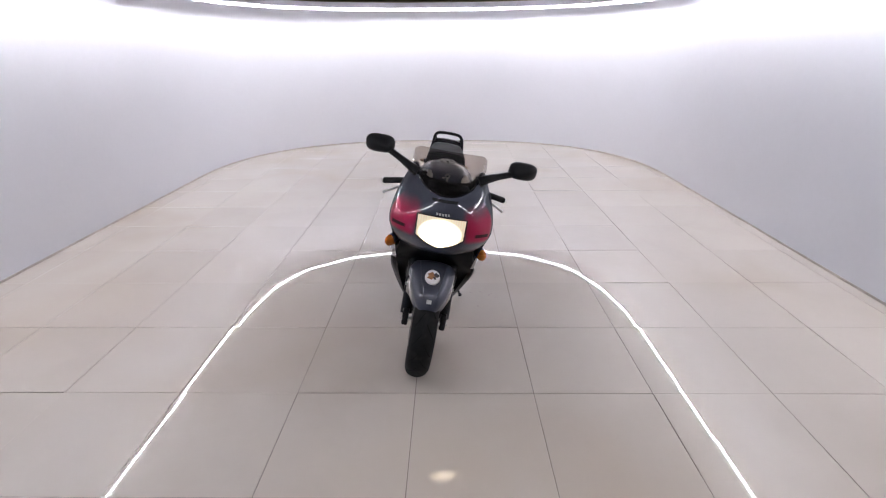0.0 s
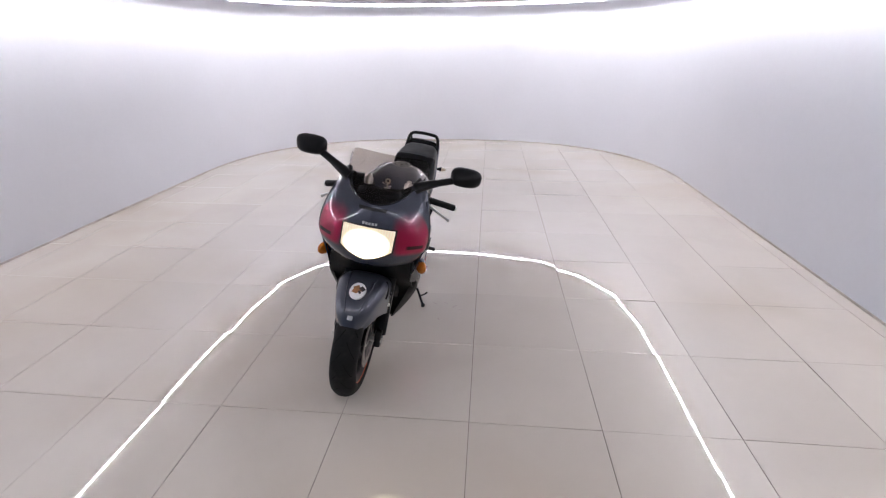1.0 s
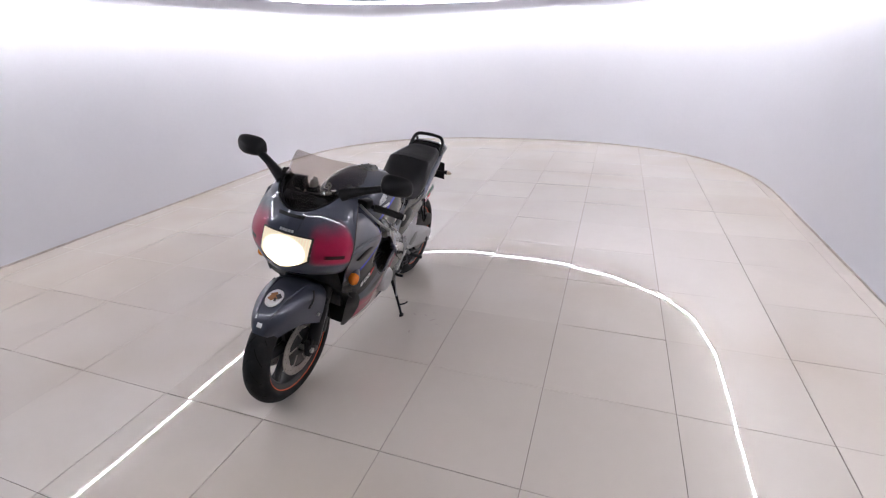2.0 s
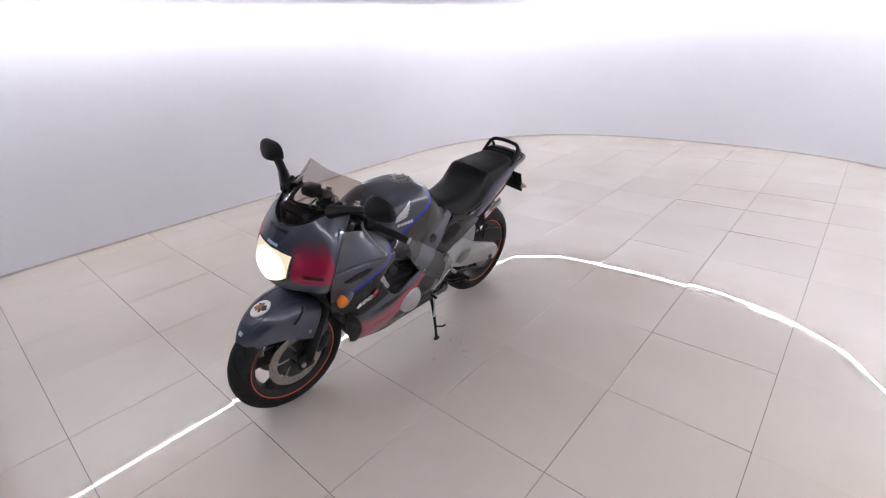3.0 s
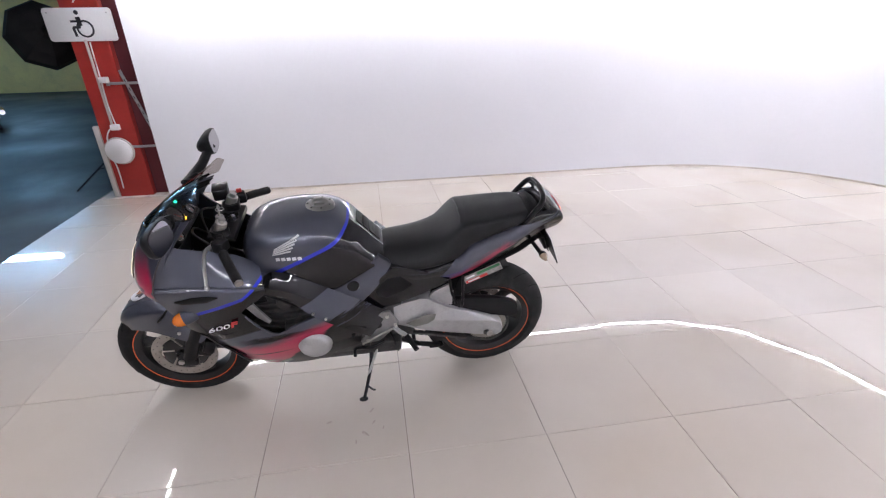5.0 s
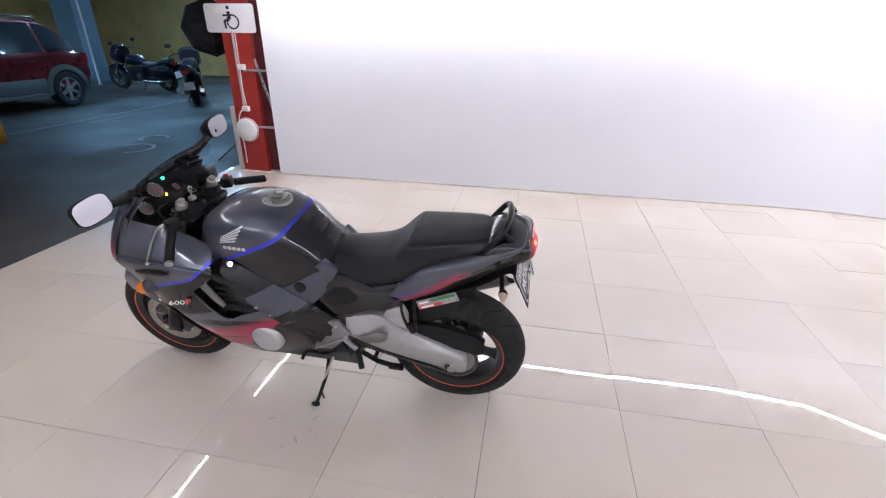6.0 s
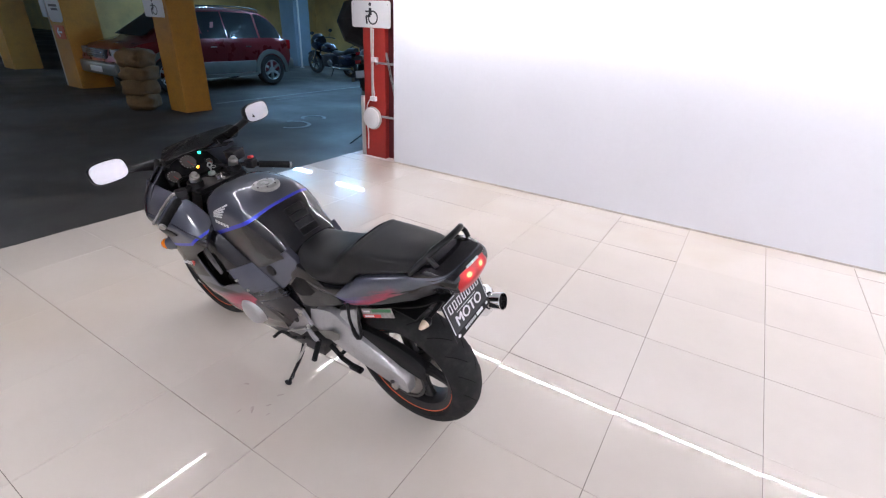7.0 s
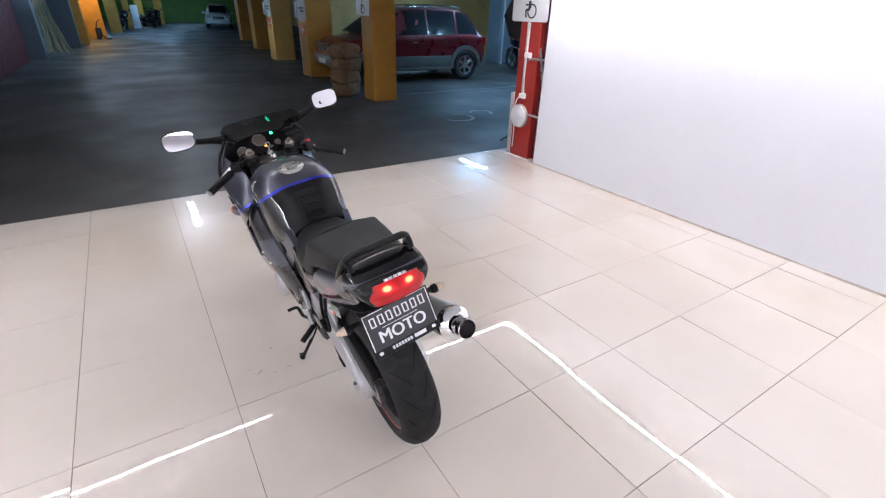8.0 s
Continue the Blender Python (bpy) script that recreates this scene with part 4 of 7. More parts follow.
P_ARM = livery("black_panel_with_grey_band", INK, [
    (GREY, lambda x, y, z, n, st: (z + x * 0.4).step(0.842, 0.846) * (z + x * 0.4).step(0.978, 0.974)),
    (GREY, lambda x, y, z, n, st: (z + x * 0.4 + st * 0.10).step(0.825, 0.835) * (z + x * 0.4).step(0.846, 0.842) * x.step(0.74, 0.70)),
    (GREY, lambda x, y, z, n, st: (st + (x - 0.62).abs() * 1.2).step(0.02, -0.02) * (z + x * 0.4).step(0.775, 0.785) * (z + x * 0.4).step(0.83, 0.82)),
], metal=0.2, rough=0.3, coat=1.0)


def flash(x):
    """Height of the lower edge of the tail's flash."""
    return 0.625 + (0.237 - x) * 0.40 + (0.10 - x).max(0.0) * 0.30


def flash_top(x):
    """Height of its upper edge, which drops steeply in front."""
    return ((0.128 - x) * 0.325).min((0.128 - x) * 1.15) + 0.814


P_TAIL = livery("black_tail_with_crimson_flash", INK, [
    (GREY, lambda x, y, z, n, st: (z - flash(x)).step(-0.002, 0.002) * (z - flash_top(x)).step(0.002, -0.002)),
    (VIOLET, lambda x, y, z, n, st: (z + st * 0.07 - flash(x)).step(-0.002, 0.004) * (z + st * 0.09 - flash(x)).step(0.060, 0.028) * (x + n * 0.1).step(0.07, 0.13) * (z - flash_top(x)).step(0.002, -0.002)),
    (CRIMSON, lambda x, y, z, n, st: (z + st * 0.08 + n * 0.03 - flash(x) + (x - 0.04).abs() * 0.22).step(0.072, 0.008) * (z - flash(x)).step(-0.003, 0.001) * (x + st * 0.12).step(-0.10, -0.03)),
    (CRIMSON, lambda x, y, z, n, st: (z - flash(x) - 0.004).abs().step(0.007, 0.005) * x.step(0.0, 0.03) * x.step(0.25, 0.23)),
    (INK, lambda x, y, z, n, st: (z + st * 0.10 - flash(x)).step(0.010, -0.004) * x.step(0.05, -0.02)),
], metal=0.2, coat=1.0)

M_RUBBER = mat("tyre_rubber", (0.014, 0.014, 0.0145), 0.66, spec=0.12, var=0.25, scale=9, fine=90, bump=0.15, dirt=0.3, dirt_color=(0.05, 0.047, 0.044))
M_PLASTIC = mat("matt_black_plastic", (0.009, 0.009, 0.010), 0.42, spec=0.15, var=0.2, scale=12, fine=220, bump=0.08)
M_SEAT = mat("black_vinyl_seat", (0.012, 0.012, 0.013), 0.48, spec=0.18, var=0.2, scale=10, fine=420, bump=0.35, dist=0.0008)
M_RIM = mat("black_wheel_paint", (0.016, 0.016, 0.017), 0.35, spec=0.22, var=0.2, scale=12, bump=0.05, coat=0.3)
M_ORANGE = mat("orange_rim_tape", (0.75, 0.10, 0.02), 0.4, var=0.1, scale=20, bump=0)
M_STEEL = mat("brushed_steel", (0.55, 0.54, 0.52), 0.33, metal=1, var=0.12, scale=14, fine=160, bump=0.08)
M_CHROME = mat("chrome", (0.75, 0.75, 0.76), 0.08, metal=1, var=0.04, scale=10, bump=0)
M_CAST = mat("silver_painted_aluminium", (0.43, 0.43, 0.44), 0.34, metal=0.55, var=0.12, scale=9, fine=120, bump=0.08, dirt=0.3, dirt_color=(0.18, 0.17, 0.16))
M_HEEL = mat("polished_footrest_alloy", (0.28, 0.28, 0.29), 0.36, metal=0.8, var=0.12, scale=14, fine=160, bump=0.05, dirt=0.2, dirt_color=(0.15, 0.14, 0.13))
M_ENGINE = mat("dark_cast_engine", (0.05, 0.05, 0.052), 0.5, metal=0.4, var=0.3, scale=16, fine=140, bump=0.2, dirt=0.3)
M_SILENCER = mat("dull_silencer_steel", (0.30, 0.29, 0.28), 0.36, metal=0.9, var=0.15, scale=10, fine=140, bump=0.08)
M_CAP = mat("gunmetal_filler_cap", (0.26, 0.26, 0.25), 0.42, metal=0.85, var=0.12, scale=20, fine=180, bump=0.05)
M_INNER = mat("grey_satin_liner", (0.075, 0.08, 0.10), 0.45, spec=0.3, var=0.12, scale=9, fine=160, bump=0.05)
M_DISC = mat("worn_disc_steel", (0.34, 0.315, 0.29), 0.42, metal=0.85, var=0.2, scale=20, fine=180, bump=0.08)
M_TREAD = mat("tread_cut_rubber", (0.006, 0.006, 0.006), 0.8, spec=0.1, var=0.1, scale=20, bump=0)
M_DECAL = mat("dull_printed_strip", (0.24, 0.23, 0.22), 0.4, var=0.3, scale=60, bump=0)
M_FORK = mat("black_fork_paint", (0.009, 0.009, 0.010), 0.3, spec=0.15, var=0.15, scale=12, bump=0.05)
M_AMBER = mat("amber_plastic_lens", (0.62, 0.16, 0.01), 0.18, var=0.12, scale=40, fine=160, bump=0.2, coat=0.6)
M_CLEAR = mat("clear_indicator_lens", (0.50, 0.39, 0.29), 0.12, var=0.15, scale=40, fine=160, bump=0.2, coat=0.6)
M_LAMPRIM = mat("headlight_edge", (0.05, 0.045, 0.04), 0.25, var=0.2, scale=60)
M_AMBERGLOW = mat("lit_amber_telltale", (1, 0.6, 0.1), 0.3, emit=(1.0, 0.42, 0.03), power=4, bump=0)
M_GREENGLOW = mat("lit_green_telltale", (0.1, 1, 0.6), 0.3, emit=(0.02, 1.0, 0.50), power=3, bump=0)
M_DIAL = mat("grey_dial_face", (0.12, 0.11, 0.10), 0.5, var=0.15, scale=40, bump=0)
M_WHITEPRINT = mat("white_print", (0.72, 0.72, 0.74), 0.4, var=0.05, scale=30, bump=0)
M_SILVERPRINT = mat("silver_print", (0.52, 0.53, 0.55), 0.35, metal=0.3, var=0.08, scale=30, bump=0)
M_REDPRINT = mat("red_print", (0.55, 0.03, 0.03), 0.4, var=0.08, scale=30, bump=0)
M_GREENPRINT = mat("green_print", (0.02, 0.14, 0.05), 0.4, var=0.08, scale=30, bump=0)
M_BROWNPRINT = mat("brown_print", (0.30, 0.13, 0.05), 0.45, var=0.3, scale=60, bump=0)
M_DARKPRINT = mat("dark_print", (0.03, 0.025, 0.03), 0.45, var=0.3, scale=60, bump=0)


def screen_mat(name, tint):
    """Thin tinted acrylic: it lets light straight through and mirrors a little."""
    m, nt, p = node_mat(name)
    n, li = nt.nodes, nt.links
    tr, gl, mx, fr = (n.new(k) for k in ("ShaderNodeBsdfTransparent", "ShaderNodeBsdfGlossy", "ShaderNodeMixShader", "ShaderNodeLayerWeight"))
    tr.inputs["Color"].default_value = (*tint, 1)
    gl.inputs["Roughness"].default_value = 0.004
    li.new((Ex(nt, fr.outputs["Facing"]).op("POWER", 4.0) * 0.5 + 0.018).s, mx.inputs[0])
    li.new(tr.outputs[0], mx.inputs[1])
    li.new(gl.outputs[0], mx.inputs[2])
    li.new(mx.outputs[0], n["Material Output"].inputs["Surface"])
    return m


M_SCREEN = screen_mat("tinted_screen", (0.76, 0.73, 0.71))
M_MIRROR = mat("mirror_glass", (0.44, 0.43, 0.45), 0.02, metal=1, var=0.01, scale=5, bump=0, rough_var=0)


def mirrored(bm):
    bm.transform(Matrix.Diagonal((1, -1, 1, 1)))
    bmesh.ops.reverse_faces(bm, faces=bm.faces)
    return bm


def skin(rows, thick=0.004, us=4, vs=4, both=False, lift=0.0):
    """A thin smooth shell through rows of points; both: mirrored across the middle into one shell."""
    if both:
        rows = [[(x, -y, z) for x, y, z in reversed(r)][:-1] + list(r) for r in rows]
    across = [smooth_path(r, us) for r in rows]
    down = [smooth_path([a[k] for a in across], vs) for k in range(len(across[0]))]
    grid = [[down[k][i] for k in range(len(down))] for i in range(len(down[0]))]
    bm = loft(grid, closed=False)
    bmesh.ops.recalc_face_normals(bm, faces=bm.faces)
    out = sum((f.normal.dot(f.calc_center_median() - Vector((0.9, 0, 0.6))) for f in bm.faces))
    if out < 0:
        bmesh.ops.reverse_faces(bm, faces=bm.faces)
    bm.normal_update()
    if lift:
        for v in bm.verts:
            v.co += v.normal * lift
    bmesh.ops.solidify(bm, geom=bm.faces[:], thickness=thick)
    return bm


def ring_section(x, top, bot, w, wt, wb, zw, n=7):
    """A closed body section across the bike at x: top and bottom heights, width at zw, above and below."""
    half = smooth_path([(0, top, 0), (wt * 0.62, top - 0.004, 0), (wt, top - (top - zw) * 0.3, 0), (w, zw, 0), (wb, bot + (zw - bot) * 0.2, 0), (wb * 0.8, bot, 0), (0, bot, 0)], 3)
    right = [(x, -p.x, p.y) for p in reversed(half[1:-1])]
    return [(x, p.x, p.y) for p in half] + right


def body(stations, steps=3):
    """A closed body lofted through (x, top, bottom, width, top width, bottom width, height of the width)."""
    pts = [Vector((*s[:3],)) for s in stations]
    cols = list(zip(*stations))
    n = len(stations)
    dense = []
    for i in range((n - 1) * steps + 1):
        k, f = divmod(i / steps, 1)
        k = int(k)
        vals = []
        for c in cols:
            p1 = c[min(k, n - 1)]
            p2 = c[min(k + 1, n - 1)]
            p0 = c[k - 1] if k else 2 * p1 - p2
            p3 = c[k + 2] if k + 2 < n else 2 * p2 - p1
            vals.append(0.5 * (2 * p1 + (p2 - p0) * f + (2 * p0 - 5 * p1 + 4 * p2 - p3) * f * f + (3 * p1 - p0 - 3 * p2 + p3) * f ** 3))
        dense.append(vals)
    return loft([ring_section(*v) for v in dense])


def lettering(text, size, m, name, material, parent, depth=0.0008, shear=0.0, bold=0.0):
    c = bpy.data.curves.new(name, "FONT")
    c.body, c.size, c.extrude, c.shear, c.offset = text, size, depth, shear, bold
    c.align_x, c.align_y = "CENTER", "CENTER"
    tmp = bpy.data.objects.new(name, c)
    scene.collection.objects.link(tmp)
    bpy.context.view_layer.update()
    me = bpy.data.meshes.new_from_object(tmp.evaluated_get(bpy.context.evaluated_depsgraph_get()))
    bpy.data.objects.remove(tmp)
    bpy.data.curves.remove(c)
    me.materials.clear()
    me.materials.append(material)
    ob = new(name, me)
    ob.parent = parent
    ob.matrix_basis = m
    return ob


# ---------------------------------------------------------------- the motorcycle: x forward, y to its left, z up, from the rear tyre's foot
bike = thing("motorcycle", pose(-0.600, 1.64, 0, 0, 0, -90.5) @ pose(0, 0, 0, -10.1, 0, 0),
             "grey and black sport motorcycle with lit headlight on its side stand", "motorcycle")

R_R, R_F, X_F, Z_F = 0.306, 0.290, 1.41, 0.288


def tyre_bm(radius, half, rim):
    prof = []
    for k in range(13):
        a = math.pi * k / 12
        prof.append((radius - half * 0.95 * (1 - math.sin(a)) * 0.95, half * math.cos(a)))
    prof = [(rim, half * 0.72), (rim + 0.008, half * 0.9)] + [(r, h) for r, h in prof if r > rim + 0.012] + [(rim + 0.008, -half * 0.9), (rim, -half * 0.72)]
    bm = lathe(prof, 72, "y")
    return bm


def groove_bm(radius, half, turns, lean):
    """Raised-edge tread cuts: thin dark bars laid along the crown."""
    bm = bmesh.new()
    for k in range(turns):
        for s in (1, -1):
            a0 = 2 * math.pi * (k + (0.5 if s < 0 else 0)) / turns
            pts = []
            for q in range(5):
                t = q / 4
                h = s * half * (0.12 + 0.66 * t)
                r = radius - half * 0.9 * (1 - math.sqrt(max(0, 1 - (h / half) ** 2))) * 0.95 - 0.0014
                a = a0 + lean * t
                pts.append((r * math.sin(a), h, r * math.cos(a)))
            tube(pts, 0.0022, 4, curved=False, bm=bm)
    return bm


def wheel(name, x, z, radius, half, spokes, parent, rear):
    c = Matrix.Translation((x, 0, z))
    w = half * 0.78
    bm = lathe([(0.214, w), (0.220, w), (0.220, w - 0.012), (0.200, w - 0.02), (0.192, 0.0), (0.200, -w + 0.02), (0.220, -w + 0.012), (0.220, -w), (0.214, -w), (0.190, -w + 0.014), (0.180, 0), (0.190, w - 0.014), (0.214, w)], 64, "y")
    lathe([(0.02, 0.055), (0.045, 0.05), (0.05, 0.02), (0.05, -0.02), (0.045, -0.05), (0.02, -0.055)], 24, "y", bm)
    ob = part(name, bm, M_RIM, parent, "black cast wheel with an orange rim line", m=c)
    for k in range(spokes):
        a = 2 * math.pi * (k + 0.2) / spokes
        d, t = Vector((math.sin(a), 0, math.cos(a))), Vector((math.cos(a), 0, -math.sin(a)))
        secs = []
        for r, wd, th in ((0.04, 0.034, 0.022), (0.09, 0.024, 0.016), (0.15, 0.022, 0.014), (0.186, 0.032, 0.018)):
            p = d * r + t * (r * 0.12)
            secs.append([p + t * wd + Vector((0, th * 0.5, 0)), p + t * wd * 0.6 + Vector((0, th, 0)), p - t * wd * 0.6 + Vector((0, th, 0)), p - t * wd + Vector((0, th * 0.5, 0)),
                         p - t * wd + Vector((0, -th * 0.5, 0)), p - t * wd * 0.6 + Vector((0, -th, 0)), p + t * wd * 0.6 + Vector((0, -th, 0)), p + t * wd + Vector((0, -th * 0.5, 0))])
        part("spoke", loft(secs), M_RIM, ob)
    part("tyre", tyre_bm(radius, half, 0.214), M_RUBBER, ob, "worn black road tyre")
    part("tread_cuts", groove_bm(radius, half, 18, 0.26), M_TREAD, ob)
    for s in (1, -1):
        part("rim_stripe", lathe([(0.2145, s * (w + 0.001)), (0.2165, s * (w + 0.0025)), (0.2200, s * (w + 0.0025)), (0.2225, s * (w + 0.001))], 64, "y"), M_ORANGE, ob, "orange rim tape")
    return ob


hole_mesh = mesh_of("drill_hole", cyl((0, -0.0026, 0), (0, 0.0026, 0), 0.0028, 6), M_DARKPRINT)


def brake_disc(y, r, wheel_ob):
    d = part("brake_disc", lathe([(r - 0.040, 0.002), (r, 0.002), (r, -0.002), (r - 0.040, -0.002), (r - 0.040, 0.002)], 48, "y"), M_DISC, wheel_ob, "drilled steel brake disc", m=Matrix.Translation((0, y, 0)))
    part("disc_carrier", lathe([(0.03, y + 0.003), (r - 0.05, y + 0.003), (r - 0.046, y), (r - 0.05, y - 0.003), (0.03, y - 0.003)], 36, "y"), M_RIM, wheel_ob)
    for k in range(6):
        a = 2 * math.pi * k / 6
        part("disc_arm", cyl((math.sin(a) * 0.045, y, math.cos(a) * 0.045), (math.sin(a + 0.3) * (r - 0.03), y, math.cos(a + 0.3) * (r - 0.03)), 0.006, 6), M_DISC, wheel_ob)
    for k in range(30):
        a, rr = 2 * math.pi * k / 30, r - 0.009 - 0.007 * (k % 3)
        h = new("drill_hole", hole_mesh)
        h.parent = wheel_ob
        h.location = (math.sin(a) * rr, y, math.cos(a) * rr)
    return d


fw = wheel("front_wheel", X_F, Z_F, R_F, 0.062, 6, bike, False)
rw = wheel("rear_wheel", 0.0, R_R, R_R, 0.082, 6, bike, True)
for s in (1, -1):
    brake_disc(0.062 * s, 0.140, fw)
brake_disc(-0.085, 0.112, rw)
# rear sprocket with teeth
sb = lathe([(0.055, 0.003), (0.093, 0.003), (0.093, -0.003), (0.055, -0.003), (0.055, 0.003)], 44, "y")
for k in range(44):
    a = 2 * math.pi * k / 44
    box(-0.003, 0.003, -0.0025, 0.0025, 0.092, 0.100, bm=sb, m=Matrix.Rotation(a, 4, "Y"))
for k in range(5):
    a = 2 * math.pi * k / 5
    cyl((math.sin(a) * 0.04, 0, math.cos(a) * 0.04), (math.sin(a) * 0.068, 0, math.cos(a) * 0.068), 0.011, 8, bm=sb)
part("sprocket", sb, M_DISC, rw, m=Matrix.Translation((0, 0.088, 0)))
part("axle_nut", cyl((0, -0.15, 0), (0, 0.158, 0), 0.016, 6), M_STEEL, rw)
part("axle_nut", cyl((0, -0.125, 0), (0, 0.125, 0), 0.013, 6), M_STEEL, fw)

# fork legs and brakes
for s in (1, -1):
    top, foot = Vector((1.072, 0.1 * s, 0.982)), Vector((1.375, 0.1 * s, 0.30))
    d = (top - foot).normalized()
    bm = tube([foot, foot + d * 0.1, foot + d * 0.33], 0.031, 16, curved=False)
    box(-0.028, 0.05, -0.017, 0.017, -0.05, 0.04, 0.01, bm=bm, m=Matrix.Translation(foot + Vector((0, 0, 0.0))))
    leg = part("fork_leg", bm, M_FORK, bike, "black fork leg")
    part("fork_tube", cyl(foot + d * 0.30, top, 0.0205, 16), M_STEEL, leg)
    part("fork_cap", lathe([(0.0, 0.026), (0.012, 0.026), (0.013, 0.012), (0.021, 0.010), (0.022, -0.01), (0.0, -0.01)], 20, "z", m=Matrix.Translation(top) @ d.to_track_quat("Z", "Y").to_matrix().to_4x4()), M_STEEL, leg, "chromed fork cap")
    cb = box(-0.045, 0.035, -0.028, 0.03, -0.055, 0.055, 0.014, m=Matrix.Translation((1.31, 0.072 * s, 0.345)) @ Matrix.Rotation(radians(-24), 4, "Y"))
    box(-0.03, 0.02, -0.034, 0.034, -0.04, 0.04, 0.008, bm=cb, m=Matrix.Translation((1.285, 0.075 * s, 0.35)) @ Matrix.Rotation(radians(-24), 4, "Y"))
    part("brake_caliper", cb, M_PLASTIC, leg)
    part("brake_hose", tube([(1.285, 0.085 * s, 0.40), (1.26, 0.10 * s, 0.52), (1.2, 0.11 * s, 0.66), (1.13, 0.06 * s, 0.8)], 0.005, 6), M_PLASTIC, leg)

# front mudguard
rows = []
for deg, rc, w, drop in ((42, 0.302, 0.044, 0.012), (48, 0.311, 0.062, 0.03), (58, 0.321, 0.083, 0.05), (72, 0.330, 0.102, 0.085), (86, 0.334, 0.115, 0.125), (98, 0.333, 0.122, 0.150), (110, 0.328, 0.123, 0.150), (118, 0.324, 0.119, 0.115), (124, 0.321, 0.112, 0.07)):
    a = radians(deg)
    c, s_ = math.cos(a), math.sin(a)
    sec = []
    for y, r in ((0, rc), (w * 0.55, rc - 0.006), (w * 0.9, rc - 0.028), (w, rc - 0.045 - drop * 0.15)):
        sec.append((X_F + r * c, y, Z_F + r * s_))
    ex, ey, ez = sec[-1]
    sec.append((ex - drop * 0.12, w * 0.985, ez - drop * 0.9))
    rows.append(sec)
fender = part("front_mudguard", skin(rows, 0.003, 4, 3, both=True), P_GREY, bike, "grey metallic front mudguard")
badge_m = Matrix.Translation((1.514, 0, 0.605)) @ Euler((0, radians(20), 0)).to_matrix().to_4x4()
part("sticker", lathe([(0.0, 0.0032), (0.031, 0.0028), (0.033, -0.004), (0.0, -0.004)], 28, "z", m=badge_m @ Matrix.Diagonal((1.45, 1.12, 1, 1))), M_WHITEPRINT, fender, "white oval sticker with brown shapes")
st = box(-0.026, 0.012, -0.012, 0.016, 0.0032, 0.0042, 0, m=badge_m @ Matrix.Rotation(0.6, 4, "Z"))
box(-0.008, 0.02, -0.02, 0.004, 0.0032, 0.0044, 0, bm=st, m=badge_m @ Matrix.Rotation(-0.3, 4, "Z"))
part("sticker_shape", st, M_BROWNPRINT, fender)
st = box(-0.03, -0.01, -0.006, 0.02, 0.0034, 0.0046, 0, m=badge_m @ Matrix.Rotation(-0.7, 4, "Z"))
box(0.004, 0.022, 0.0, 0.01, 0.0034, 0.0046, 0, bm=st, m=badge_m @ Matrix.Rotation(0.5, 4, "Z"))
part("sticker_shape", st, M_DARKPRINT, fender)
part("maker_mark", box(-0.010, 0.010, -0.012, 0.012, -0.002, 0.003, 0.002, m=Matrix.Translation((1.613, 0, 0.523)) @ Euler((0, radians(48), 0)).to_matrix().to_4x4()), M_SILVERPRINT, fender)
for s in (1, -1):
    skin_at = BVHTree.FromPolygons([v.co for v in fender.data.vertices], [p.vertices for p in fender.data.polygons])
    spots = [skin_at.ray_cast(Vector((x, 0.4 * s, z)), Vector((0, -s, 0)))[0] for x, z in ((1.430, 0.538), (1.402, 0.568), (1.374, 0.598))]
    part("vent_slot", tube([p + Vector((0, 0.0005 * s, 0)) for p in spots], 0.006, 8), M_PLASTIC, fender)
    crest = [skin_at.ray_cast(Vector((x, y * s, 0.9)), Vector((0, 0, -1)))[0] for x, y in ((1.598, 0.030), (1.56, 0.040), (1.51, 0.050), (1.46, 0.058), (1.41, 0.064), (1.37, 0.068))]
    part("crease", tube(crest, 0.0035, 8, 4), P_GREY, fender)
    part("bolt", cyl((1.365, 0.10 * s, 0.47), (1.365, 0.128 * s, 0.47), 0.008, 8), M_STEEL, fender)

# nose fairing
NOSE = [
    [(1.378, 0, 0.966), (1.360, 0.065, 0.973), (1.312, 0.124, 1.000), (1.24, 0.160, 1.036), (1.165, 0.188, 1.058)],
    [(1.402, 0, 0.940), (1.388, 0.078, 0.940), (1.345, 0.148, 0.948), (1.285, 0.198, 0.970), (1.225, 0.220, 0.985)],
    [(1.435, 0, 0.885), (1.422, 0.088, 0.882), (1.378, 0.172, 0.885), (1.32, 0.226, 0.900), (1.275, 0.244, 0.910)],
    [(1.462, 0, 0.825), (1.448, 0.094, 0.820), (1.400, 0.185, 0.822), (1.345, 0.242, 0.835), (1.305, 0.256, 0.845)],
    [(1.476, 0, 0.770), (1.460, 0.094, 0.767), (1.408, 0.182, 0.770), (1.358, 0.238, 0.782), (1.322, 0.254, 0.790)],
    [(1.470, 0, 0.722), (1.450, 0.088, 0.722), (1.395, 0.168, 0.726), (1.350, 0.218, 0.735), (1.320, 0.236, 0.742)],
    [(1.430, 0, 0.690), (1.415, 0.080, 0.690), (1.370, 0.150, 0.694), (1.335, 0.196, 0.700), (1.312, 0.212, 0.705)],
]
NOSE = [[(1.30 + (x - 1.30) * 0.925 if x > 1.30 else x, y, z) for x, y, z in r] if k else r for k, r in enumerate(NOSE)]
INNER = [[(x - 0.022, y * 0.95, z - 0.004) for x, y, z in r] for r in NOSE]
part("nose_liner", skin(INNER, 0.004, 4, 4, both=True), M_INNER, bike, "grey liner behind the nose fairing")
